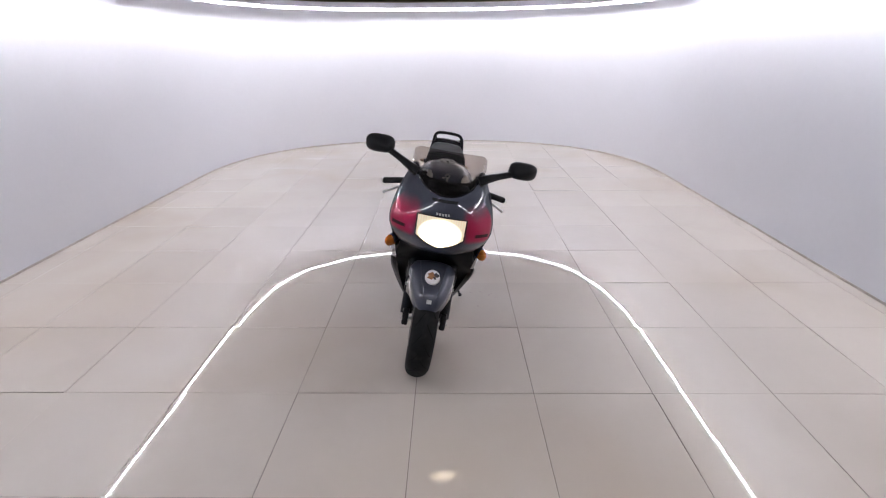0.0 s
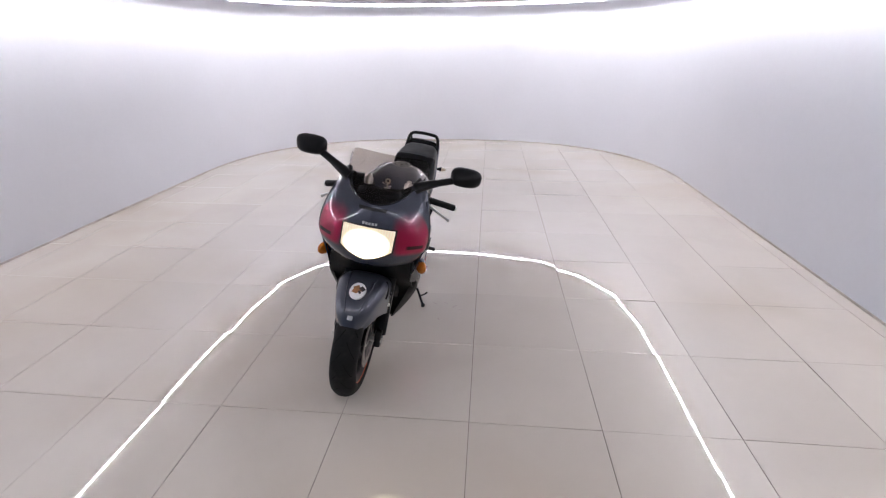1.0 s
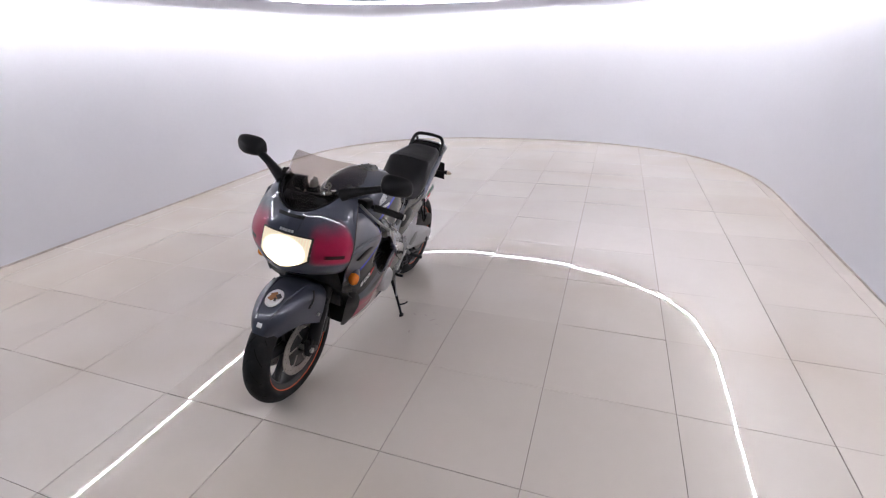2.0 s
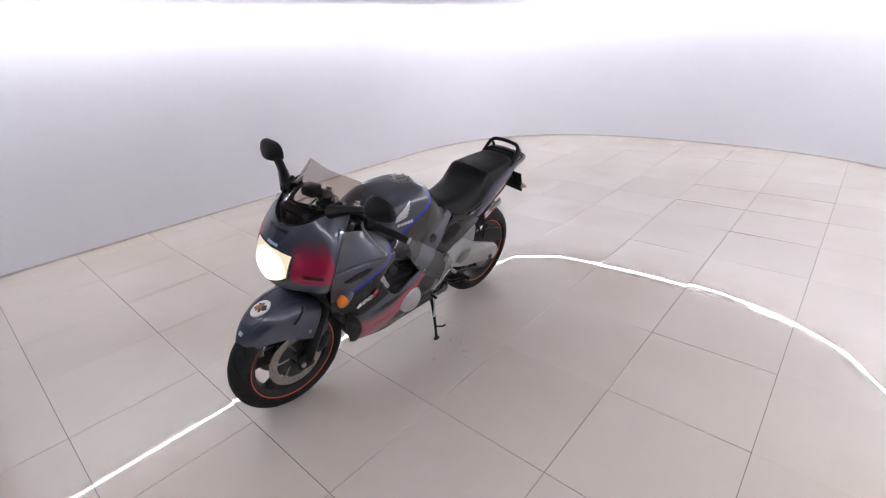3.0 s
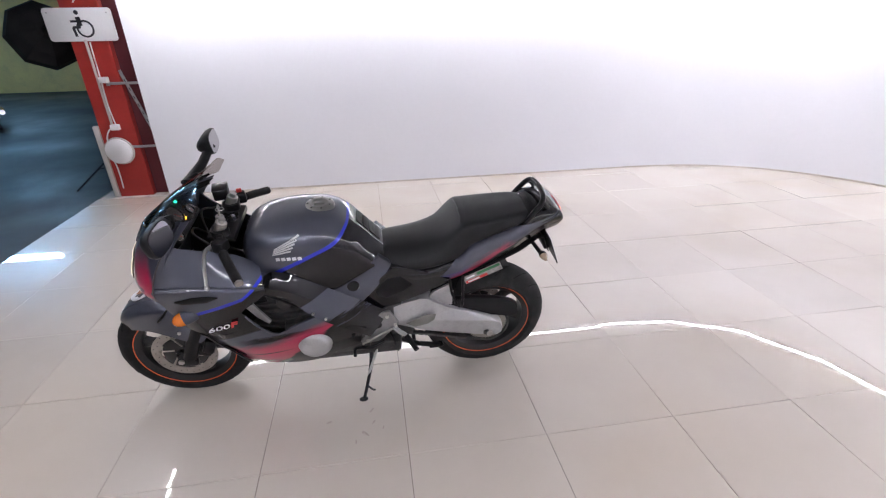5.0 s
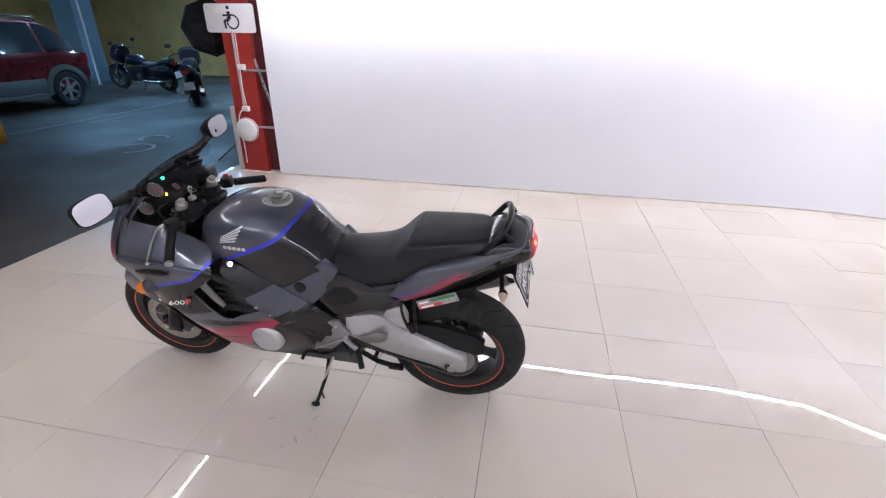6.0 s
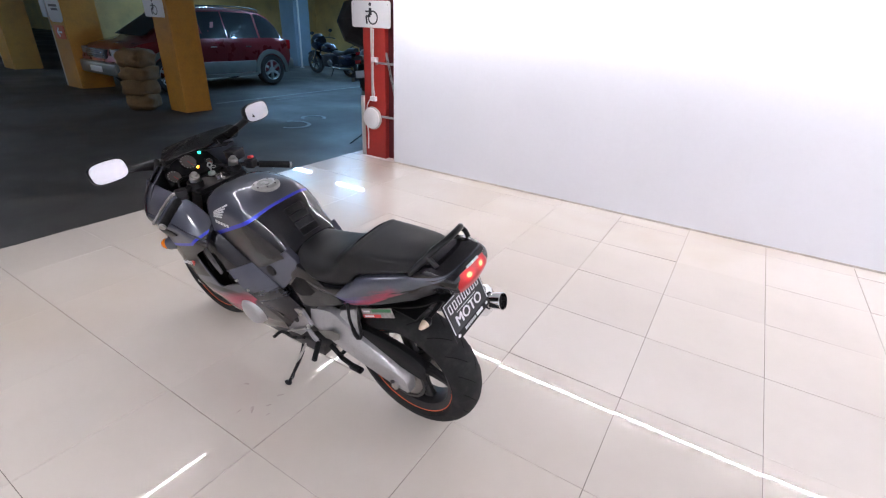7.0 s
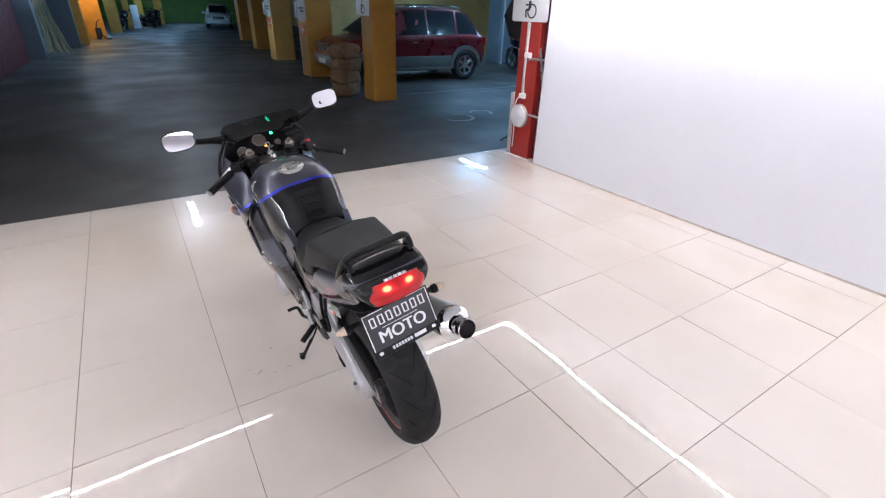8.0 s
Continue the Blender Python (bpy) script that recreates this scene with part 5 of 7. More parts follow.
nose = part("nose_fairing", skin(NOSE, 0.004, 4, 4, both=True), P_NOSE, bike, "grey nose fairing with crimson flanks")


_rows = [smooth_path(r, 6) for r in NOSE]
_cols = [smooth_path([r[k] for r in _rows], 6) for k in range(len(_rows[0]))]
NOSE_FINE = [[tuple(c[i]) for c in _cols] for i in range(len(_cols[0]))]


def nose_at(y, z, lift=0.0):
    """A place on the nose: the x that the rows give at y and z."""
    pts = []
    for r in NOSE_FINE:
        a = abs(y)
        for p, q in zip(r, r[1:]):
            if p[1] <= a <= q[1]:
                t = (a - p[1]) / (q[1] - p[1])
                pts.append((p[2] + (q[2] - p[2]) * t, p[0] + (q[0] - p[0]) * t))
    for (z1, x1), (z2, x2) in zip(pts, pts[1:]):
        if z2 <= z <= z1:
            return (x1 + (x2 - x1) * (z1 - z) / (z1 - z2) + lift, y, z)
    return (pts[-1][1] + lift, y, z)


def nose_patch(top, bottom, w_top, w_bot, lift, cols=20, rws=8):
    """A patch on the nose between two heights; top and bottom are functions of -1..1."""
    grid = []
    for i in range(rws + 1):
        t = i / rws
        grid.append([nose_at((w_top + (w_bot - w_top) * t) * (2 * k / cols - 1), top(2 * k / cols - 1) * (1 - t) + bottom(2 * k / cols - 1) * t, lift) for k in range(cols + 1)])
    bm = loft(grid, closed=False)
    bmesh.ops.recalc_face_normals(bm, faces=bm.faces)
    if sum(f.normal.x for f in bm.faces) < 0:
        bmesh.ops.reverse_faces(bm, faces=bm.faces)
    bmesh.ops.solidify(bm, geom=bm.faces[:], thickness=0.004)
    return bm


m_, nt_, p_ = node_mat("lit_headlight_glass")
tc_, sp_ = nt_.nodes.new("ShaderNodeTexCoord"), nt_.nodes.new("ShaderNodeSeparateXYZ")
nt_.links.new(tc_.outputs["Object"], sp_.inputs[0])
y_, z_ = Ex(nt_, sp_.outputs[1]), Ex(nt_, sp_.outputs[2])
dy_, dz_ = y_ * 9.5, (z_ - 0.806) * 15.0
hot = (dy_ * dy_ + dz_ * dz_).step(1.15, 0.0)
flute = (y_ * 520.0).op("SINE") * 0.16 + 0.84
nt_.links.new(((hot * 9.0 + 0.55) * flute).s, p_.inputs["Emission Strength"])
p_.inputs["Emission Color"].default_value = (1.0, 0.82, 0.55, 1)
p_.inputs["Base Color"].default_value = (0.7, 0.66, 0.58, 1)
p_.inputs["Roughness"].default_value, p_.inputs["Coat Weight"].default_value = 0.15, 1.0
lamp = part("headlight", nose_patch(lambda u: 0.884 - 0.004 * u * u, lambda u: 0.738 + 0.044 * abs(u) ** 1.6, 0.124, 0.122, 0.004), M_LAMPRIM, nose, "large lit headlight")
part("lens", nose_patch(lambda u: 0.880 - 0.004 * u * u, lambda u: 0.743 + 0.044 * abs(u) ** 1.6, 0.117, 0.115, 0.007), m_, lamp, "glowing warm white lens")
part("intake", nose_patch(lambda u: 0.944, lambda u: 0.902, 0.060, 0.048, 0.0055), P_GREY, nose)
part("intake_mouth", nose_patch(lambda u: 0.957, lambda u: 0.944, 0.064, 0.060, 0.0055), M_PLASTIC, nose)
for k in range(5):
    part("maker_letter_block", nose_patch(lambda u: 0.899, lambda u: 0.889, 0.005, 0.005, 0.006, 2, 1), M_SILVERPRINT, nose, m=Matrix.Translation((-0.001 - 0.0015 * abs(k - 2), 0.014 * (k - 2), 0)))

# chin: dark ducting under the nose and behind the lamp
chin = part("inner_cowl", skin([[(1.40, 0, 0.70), (1.37, 0.10, 0.70), (1.32, 0.185, 0.705)], [(1.32, 0, 0.62), (1.30, 0.11, 0.60), (1.285, 0.205, 0.585)], [(1.22, 0, 0.52), (1.20, 0.11, 0.49), (1.188, 0.204, 0.47)], [(1.10, 0, 0.40), (1.10, 0.09, 0.36), (1.138, 0.138, 0.315)], [(1.06, 0, 0.27), (1.07, 0.08, 0.26), (1.110, 0.112, 0.252)]], 0.004, 4, 3, both=True), M_PLASTIC, bike)
part("radiator", box(1.16, 1.19, -0.14, 0.14, 0.42, 0.68, 0.006, m=Matrix.Translation((0.01, 0, 0))), M_ENGINE, bike)

# screen
SCREEN = [
    [(1.373, 0, 0.967), (1.353, 0.065, 0.975), (1.303, 0.122, 1.002), (1.235, 0.156, 1.038), (1.16, 0.182, 1.056)],
    [(1.29, 0, 1.04), (1.27, 0.07, 1.042), (1.225, 0.13, 1.05), (1.175, 0.17, 1.058), (1.125, 0.192, 1.065)],
    [(1.21, 0, 1.092), (1.195, 0.07, 1.092), (1.165, 0.13, 1.095), (1.135, 0.172, 1.098), (1.105, 0.193, 1.092)],
    [(1.13, 0, 1.135), (1.125, 0.06, 1.135), (1.115, 0.12, 1.135), (1.105, 0.165, 1.133), (1.09, 0.19, 1.115)],
]
screen = part("windscreen", skin(SCREEN, 0.003, 5, 5, both=True), M_SCREEN, bike, "smoke-tinted clear windscreen")
part("screen_edge", tube([p for p in [(x, -y, z) for x, y, z in reversed(SCREEN[0])][:-1] + SCREEN[0]], 0.0045, 8, 4), P_INK, bike)
HOOD = [[(x - 0.014, y * 0.95, z - 0.012) for x, y, z in SCREEN[0]],
        [(1.318, 0, 0.992), (1.302, 0.061, 0.995), (1.268, 0.106, 1.003), (1.222, 0.135, 1.022), (1.160, 0.162, 1.038)],
        [(1.295, 0, 1.008), (1.284, 0.059, 1.008), (1.255, 0.096, 1.011), (1.217, 0.122, 1.020), (1.158, 0.150, 1.034)],
        [(1.278, 0, 1.018), (1.268, 0.059, 1.018), (1.245, 0.096, 1.018), (1.211, 0.120, 1.022), (1.156, 0.146, 1.032)]]
part("screen_base", skin(HOOD, 0.004, 4, 3, both=True), M_PLASTIC, bike, "black cockpit hood under the windscreen")

# side fairings
SHELF = [
    [(1.250, 0.220, 0.985), (1.192, 0.190, 0.940), (1.115, 0.162, 0.905), (1.03, 0.148, 0.868), (0.958, 0.148, 0.818)],
    [(1.318, 0.252, 0.813), (1.23, 0.247, 0.806), (1.13, 0.243, 0.794), (1.02, 0.237, 0.773), (0.945, 0.214, 0.752)],
    [(1.323, 0.258, 0.796), (1.23, 0.256, 0.786), (1.13, 0.251, 0.773), (1.02, 0.245, 0.752), (0.945, 0.222, 0.730)],
    [(1.317, 0.232, 0.715), (1.23, 0.243, 0.705), (1.13, 0.246, 0.695), (1.05, 0.240, 0.690), (0.985, 0.228, 0.697)],
    [(1.305, 0.212, 0.645), (1.235, 0.233, 0.635), (1.16, 0.240, 0.625), (1.09, 0.238, 0.625), (1.045, 0.234, 0.655)],
    [(1.292, 0.198, 0.575), (1.228, 0.222, 0.550), (1.165, 0.232, 0.540), (1.09, 0.236, 0.555), (1.035, 0.234, 0.630)],
]
# the shelf's upper face, slightly rounded between its inner edge and the ledge
SHELF[1:1] = [[(p[0] + (q[0] - p[0]) * t, p[1] + (q[1] - p[1]) * t + 0.003, p[2] + (q[2] - p[2]) * t + 0.004) for p, q in zip(SHELF[0], SHELF[1])] for t in (0.33, 0.67)]
BELLY = [
    [(1.228, 0.222, 0.552), (1.165, 0.233, 0.541), (1.09, 0.237, 0.556), (1.038, 0.235, 0.632)],
    [(1.192, 0.205, 0.475), (1.13, 0.230, 0.49), (1.06, 0.235, 0.520), (1.00, 0.232, 0.565)],
    [(1.165, 0.175, 0.405), (1.09, 0.220, 0.43), (1.0, 0.230, 0.468), (0.938, 0.229, 0.512)],
    [(1.140, 0.140, 0.320), (1.06, 0.196, 0.37), (0.94, 0.218, 0.43), (0.86, 0.226, 0.545)],
    [(1.115, 0.115, 0.252), (1.0, 0.178, 0.31), (0.87, 0.205, 0.42), (0.778, 0.222, 0.578)],
    [(0.95, 0.135, 0.230), (0.88, 0.172, 0.31), (0.78, 0.196, 0.43), (0.70, 0.205, 0.53)],
    [(0.80, 0.140, 0.240), (0.75, 0.168, 0.315), (0.68, 0.188, 0.41), (0.64, 0.196, 0.492)],
    [(0.62, 0.135, 0.275), (0.61, 0.160, 0.335), (0.60, 0.180, 0.40), (0.575, 0.192, 0.458)],
]
KEEL = [[r[0], (r[0][0] - 0.01, r[0][1] * 0.6, r[0][2] - 0.010), (r[0][0] - 0.02, 0.0, r[0][2] - 0.016)] for r in BELLY[2:]]
ARM_TOP = [(0.945, 0.182, 0.785), (0.905, 0.183, 0.803), (0.850, 0.182, 0.783), (0.775, 0.178, 0.735), (0.700, 0.173, 0.683), (0.590, 0.160, 0.598), (0.474, 0.150, 0.508)]
ARM_LOW = [(0.955, 0.218, 0.725), (0.920, 0.228, 0.716), (0.870, 0.232, 0.705), (0.820, 0.232, 0.640), (0.772, 0.229, 0.583), (0.690, 0.208, 0.500), (0.562, 0.184, 0.396)]
ARM = [ARM_TOP, [((a[0] + b[0]) / 2, (a[1] + b[1]) / 2 + 0.010, (a[2] + b[2]) / 2) for a, b in zip(ARM_TOP, ARM_LOW)], ARM_LOW]
for s in (1, -1):
    fix = (lambda b: b) if s > 0 else mirrored
    side = part("side_fairing", fix(skin(SHELF, 0.004, 4, 4)), P_SIDE, bike, "grey and black side fairing with a blue line")
    lower = part("lower_fairing", fix(skin(BELLY, 0.004, 4, 3)), P_SIDE, bike, "black lower fairing fading to crimson")
    part("keel", fix(skin(KEEL, 0.004, 3, 3)), M_PLASTIC, lower)
    part("fairing_lip", fix(skin([
        [(1.236, 0.205, 0.555), (1.222, 0.192, 0.500), (1.198, 0.168, 0.420), (1.165, 0.140, 0.330), (1.145, 0.118, 0.262)],
        [(1.226, 0.226, 0.548), (1.196, 0.213, 0.480), (1.170, 0.184, 0.408), (1.145, 0.150, 0.322), (1.122, 0.124, 0.252)],
        [(1.205, 0.232, 0.540), (1.168, 0.229, 0.478), (1.138, 0.206, 0.405), (1.118, 0.170, 0.325), (1.108, 0.130, 0.256)]], 0.005, 4, 3, both=False)), M_PLASTIC, lower)
    part("inner_panel", plate([(1.27, 0.90), (1.12, 0.83), (0.98, 0.80), (0.97, 0.62), (1.24, 0.56), (1.31, 0.74)], 0.138 * s, 0.142 * s), M_PLASTIC, side)
    arm = part("frame_cover", fix(skin(ARM, 0.016, 4, 4)), P_ARM, bike, "black frame cover with a grey band")
    part("bolt", cyl((0.780, 0.20 * s, 0.606), (0.780, 0.236 * s, 0.606), 0.006, 8), M_STEEL, arm)
    part("bolt", cyl((0.735, 0.18 * s, 0.562), (0.735, 0.224 * s, 0.562), 0.006, 8), M_STEEL, arm)
    pm = Matrix.Translation((1.255, 0.238 * s, 0.655)) @ pose(0, 0, 0, 0, 8, 24 * s)
    part("indicator_pod", lathe([(0.0, 0.012), (0.034, 0.008), (0.036, 0.0), (0.034, -0.03), (0.024, -0.065), (0.0, -0.09)], 24, "x", m=pm @ Matrix.Diagonal((1, 0.75, 0.88, 1))), P_GREY, side)
    part("indicator_lens", lathe([(0.0, 0.052), (0.012, 0.050), (0.024, 0.041), (0.032, 0.024), (0.0335, 0.006), (0.0, 0.004)], 24, "x", m=pm @ Matrix.Diagonal((0.9, 0.75, 0.88, 1))), M_AMBER, side, "amber indicator lens")
    part("fairing_seam", tube([(r[-1][0] - 0.002, (r[-1][1] + 0.001) * s, r[-1][2]) for r in NOSE[1:6]], 0.0032, 6, 4), M_DARKPRINT, side)
    part("slot", plate([(1.262, 0.748), (1.20, 0.764), (1.14, 0.763), (1.108, 0.752), (1.15, 0.735), (1.235, 0.735)], 0.240 * s, 0.2575 * s, 0.002), M_PLASTIC, side)
    # printed model number beside the indicator, laid on the fairing's skin
    shells = [BVHTree.FromPolygons([v.co for v in o.data.vertices], [p.vertices for p in o.data.polygons]) for o in (side, lower)]

    def on_side(x, z):
        hits = [b.ray_cast(Vector((x, 0.6 * s, z)), Vector((0, -s, 0)))[0] for b in shells]
        return Vector((x, s * max(abs(h.y) for h in hits if h is not None), z))
    ends = on_side(1.199, 0.571), on_side(1.070, 0.602)
    mid_ = on_side(1.135, 0.587)
    along = ((ends[1] - ends[0]) * s).normalized()
    out_ = along.cross((on_side(1.135, 0.602) - on_side(1.135, 0.572)).normalized()).normalized()
    face = Matrix.Translation(mid_ + out_ * 0.0050) @ Matrix((along, out_.cross(along), out_)).transposed().to_4x4()
    lettering("600", 0.031, face @ Matrix.Translation((-0.016, 0, 0)) @ Matrix.Diagonal((2.0, 1, 1, 1)), "model_number", M_WHITEPRINT, lower, 0.0012, 0.25, 0.0)
    lettering("F", 0.036, face @ Matrix.Translation((0.046, 0.002, 0)) @ Matrix.Diagonal((1.6, 1, 1, 1)), "model_letter", M_REDPRINT if s > 0 else M_WHITEPRINT, lower, 0.0012, 0.3, 0.0016)
    # polished strut seen through the fairing's window
    part("window_strut", plate([(1.048, 0.692), (1.012, 0.668), (0.985, 0.605), (0.955, 0.560), (0.968, 0.548), (1.002, 0.582), (1.04, 0.645)], 0.190 * s, 0.202 * s, 0.003), M_CAST, side, "bright aluminium strut inside the fairing")
    part("fairing_ledge", fix(tube([(x, y + 0.001, z + 0.001) for x, y, z in SHELF[3]], 0.0042, 8, 5)), P_GREY, side)
    part("window_rim", fix(tube([r[-1] for r in BELLY[:5]], 0.0045, 8, 5)), P_GREY, lower)

# engine
eb = box(0.56, 0.93, -0.16, 0.16, 0.27, 0.50, 0.03)
box(0.72, 1.0, -0.13, 0.13, 0.46, 0.66, 0.03, bm=eb, m=Matrix.Translation((0.86, 0, 0.56)) @ Matrix.Rotation(radians(18), 4, "Y") @ Matrix.Translation((-0.86, 0, -0.56)))
engine = part("engine", eb, M_ENGINE, bike, "dark cast engine block")
for k in range(6):
    part("cooling_fin", box(0.74, 1.03, -0.142, 0.142, 0.475 + 0.03 * k, 0.483 + 0.03 * k, 0.002), M_ENGINE, engine)
for s in (1, -1):
    part("engine_cover", lathe([(0.0, 0.219), (0.05, 0.217), (0.060, 0.214), (0.067, 0.207), (0.073, 0.196), (0.075, 0.16), (0, 0.16)], 36, "y", m=Matrix.Diagonal((1, s, 1, 1)) @ Matrix.Translation((0.803, 0, 0.394))), M_CAST, engine, "round silver crankcase cover")
    part("carburettor", lathe([(0.0, 0.17), (0.03, 0.168), (0.034, 0.15), (0.034, 0.1), (0, 0.1)], 20, "y", m=Matrix.Diagonal((1, s, 1, 1)) @ Matrix.Translation((0.90, 0, 0.62))), M_ENGINE, engine)
    part("cable", tube([(1.0, 0.17 * s, 0.70), (0.93, 0.19 * s, 0.68), (0.86, 0.16 * s, 0.60), (0.80, 0.17 * s, 0.56)], 0.006, 6), M_PLASTIC, engine)
for y in (-0.1, -0.035, 0.035, 0.1):
    part("exhaust_header", tube([(1.0, y, 0.50), (1.07, y, 0.44), (1.06, y, 0.33), (0.97, y, 0.285), (0.75, y * 0.6, 0.272), (0.5, -0.05 + y * 0.3, 0.275)], 0.018, 10), M_ENGINE, engine)

# frame, footrest plates, swingarm
SPAR = [(1.02, 0.80), (0.95, 0.79), (0.72, 0.68), (0.60, 0.735), (0.497, 0.805), (0.455, 0.765), (0.44, 0.735), (0.53, 0.63), (0.60, 0.56), (0.72, 0.60), (0.98, 0.70)]
HEEL = [(0.500, 0.514), (0.470, 0.518), (0.450, 0.480), (0.429, 0.443), (0.464, 0.405), (0.505, 0.363), (0.526, 0.342), (0.600, 0.333), (0.610, 0.350), (0.568, 0.400), (0.553, 0.460), (0.535, 0.500)]
COVER = [(0.452, 0.752), (0.361, 0.738), (0.304, 0.711), (0.200, 0.662), (0.222, 0.648), (0.320, 0.593), (0.380, 0.566), (0.461, 0.535), (0.500, 0.516), (0.555, 0.545), (0.590, 0.580), (0.535, 0.635), (0.480, 0.695)]
VENT = [(0.470, 0.688), (0.413, 0.698), (0.362, 0.650), (0.401, 0.613), (0.471, 0.583), (0.512, 0.592), (0.525, 0.625)]
ARMS = [(0.450, 0.515, 0.440, 0.412), (0.390, 0.535, 0.432, 0.385), (0.325, 0.549, 0.424, 0.357), (0.290, 0.540, 0.420, 0.346), (0.250, 0.512, 0.415, 0.335), (0.200, 0.482, 0.409, 0.322), (0.130, 0.452, 0.400, 0.306),
        (0.070, 0.428, 0.392, 0.292), (0.010, 0.402, 0.384, 0.281), (-0.045, 0.374, 0.362, 0.273), (-0.062, 0.345, 0.330, 0.288)]


def swingarm_bm(s):
    """A box-section arm through (x, top, ridge, bottom), with a chamfer above the ridge."""
    bm = bmesh.new()
    rings = [[bm.verts.new((x, y * s, z)) for y, z in ((0.098, t), (0.124, t), (0.132, t - 0.003), (0.146, r + 0.006), (0.147, r - 0.004), (0.140, b + 0.008), (0.134, b), (0.098, b))] for x, t, r, b in ARMS]
    for p, q in zip(rings, rings[1:]):
        for k in range(8):
            f = bm.faces.new((p[k], p[(k + 1) % 8], q[(k + 1) % 8], q[k]))
            f.smooth = k not in (2, 4)
    bm.faces.new(rings[0])
    bm.faces.new(rings[-1])
    bmesh.ops.recalc_face_normals(bm, faces=bm.faces)
    return bm



for s in (1, -1):
    spar_bm = plate(SPAR, 0.128 * s, 0.158 * s, 0.005)
    for v in spar_bm.verts:
        v.co.y += s * 0.13 * (min(v.co.x, 0.80) - 0.62)
    fr = part("frame_spar", spar_bm, P_GREY, bike, "grey painted frame spar")
    part("frame_plug", lathe([(0.0, 0.162), (0.024, 0.162), (0.027, 0.157), (0.027, 0.14), (0.0, 0.14)], 24, "y", m=Matrix.Diagonal((1, s, 1, 1)) @ Matrix.Translation((0.612, 0, 0.674))), M_PLASTIC, fr, "black round plug")
    hp = part("footrest_plate", plate(HEEL, 0.150 * s, 0.166 * s, 0.004), M_HEEL, bike, "silver footrest plate")
    part("hole_plug", cyl((0.527, 0.15 * s, 0.446), (0.527, 0.169 * s, 0.446), 0.020, 16), M_PLASTIC, hp)
    part("footrest", tube([(0.405, 0.165 * s, 0.372), (0.385, 0.20 * s, 0.360), (0.36, 0.245 * s, 0.345)], 0.0125, 8, curved=False), M_PLASTIC, hp, "rubber footrest")
    part("footrest_bracket", tube([(0.46, 0.168 * s, 0.43), (0.425, 0.172 * s, 0.39), (0.40, 0.172 * s, 0.37)], 0.011, 8, curved=False), M_HEEL, hp)
    part("pedal", tube([(0.50, 0.17 * s, 0.345), (0.56, 0.185 * s, 0.33), (0.63, 0.19 * s, 0.335), (0.635, 0.235 * s, 0.337)], 0.008, 8), M_FORK, hp, "black foot lever")
    part("linkage", cyl((0.44, 0.172 * s, 0.435), (0.60, 0.178 * s, 0.345), 0.0045, 6), M_STEEL, hp)
    for bx, bz in ((0.482, 0.492), (0.448, 0.440), (0.575, 0.355)):
        part("bolt", cyl((bx, 0.16 * s, bz), (bx, 0.1725 * s, bz), 0.009, 6), M_STEEL, hp)
    part("heel_guard", plate([(0.400, 0.432), (0.302, 0.476), (0.261, 0.472), (0.270, 0.440), (0.299, 0.418), (0.357, 0.405)], 0.158 * s, 0.162 * s, 0.002), M_CAP, hp, "bare metal heel guard")
    cover_bm = plate(COVER, 0.100 * s, 0.143 * s, 0.012)
    vent_bm = plate(VENT, 0.120 * s, 0.1446 * s, 0.004)
    for v in cover_bm.verts[:] + vent_bm.verts[:]:
        v.co.y += s * 0.045 * (0.50 - v.co.x)
    cov = part("side_cover", cover_bm, P_INK, bike, "gloss black side cover under the seat")
    # raised matt black plate stands in for the pocket's shade
    part("vent_dark_plate", vent_bm, M_PLASTIC, cov)
    sw = part("swingarm", swingarm_bm(s), M_CAST, bike, "silver aluminium swingarm")
    part("gusset", plate([(0.290, 0.530), (0.272, 0.566), (0.196, 0.604), (0.178, 0.560), (0.182, 0.480), (0.24, 0.49)], 0.104 * s, 0.118 * s, 0.004), M_CAST, sw)
    part("adjuster", lathe([(0.0, 0.153), (0.013, 0.153), (0.017, 0.148), (0.017, 0.13), (0.0, 0.13)], 6, "y", m=Matrix.Diagonal((1, s, 1, 1)) @ Matrix.Translation((0.013, 0, 0.308))), M_ENGINE, sw, "dark axle nut")
    # pillion footrest hanger
    hg = tube([(0.20, 0.135 * s, 0.65), (0.19, 0.15 * s, 0.58), (0.165, 0.156 * s, 0.515), (0.148, 0.156 * s, 0.505), (0.140, 0.152 * s, 0.525), (0.142, 0.148 * s, 0.59), (0.14, 0.135 * s, 0.66)], 0.0065, 8)
    hang = part("pillion_hanger", hg, M_FORK, bike, "black tubular pillion footrest hanger")
    part("pillion_footrest", tube([(0.155, 0.158 * s, 0.505), (0.158, 0.166 * s, 0.535), (0.16, 0.168 * s, 0.56)], 0.009, 8, curved=False), M_PLASTIC, hang)
part("pivot_cover", plate([(0.47, 0.55), (0.42, 0.54), (0.395, 0.50), (0.40, 0.40), (0.47, 0.36), (0.56, 0.36), (0.57, 0.50)], -0.132, 0.132, 0.01), M_ENGINE, bike, "dark swingarm pivot casting")
part("sump", box(0.42, 0.93, -0.148, 0.148, 0.236, 0.31, 0.02), M_ENGINE, bike)
part("exhaust_collector", tube([(0.56, 0.0, 0.275), (0.46, 0.02, 0.278), (0.36, -0.05, 0.29)], 0.045, 12), M_ENGINE, bike)
part("linkage_bracket", box(0.36, 0.47, -0.10, 0.10, 0.30, 0.40, 0.012), M_ENGINE, bike)
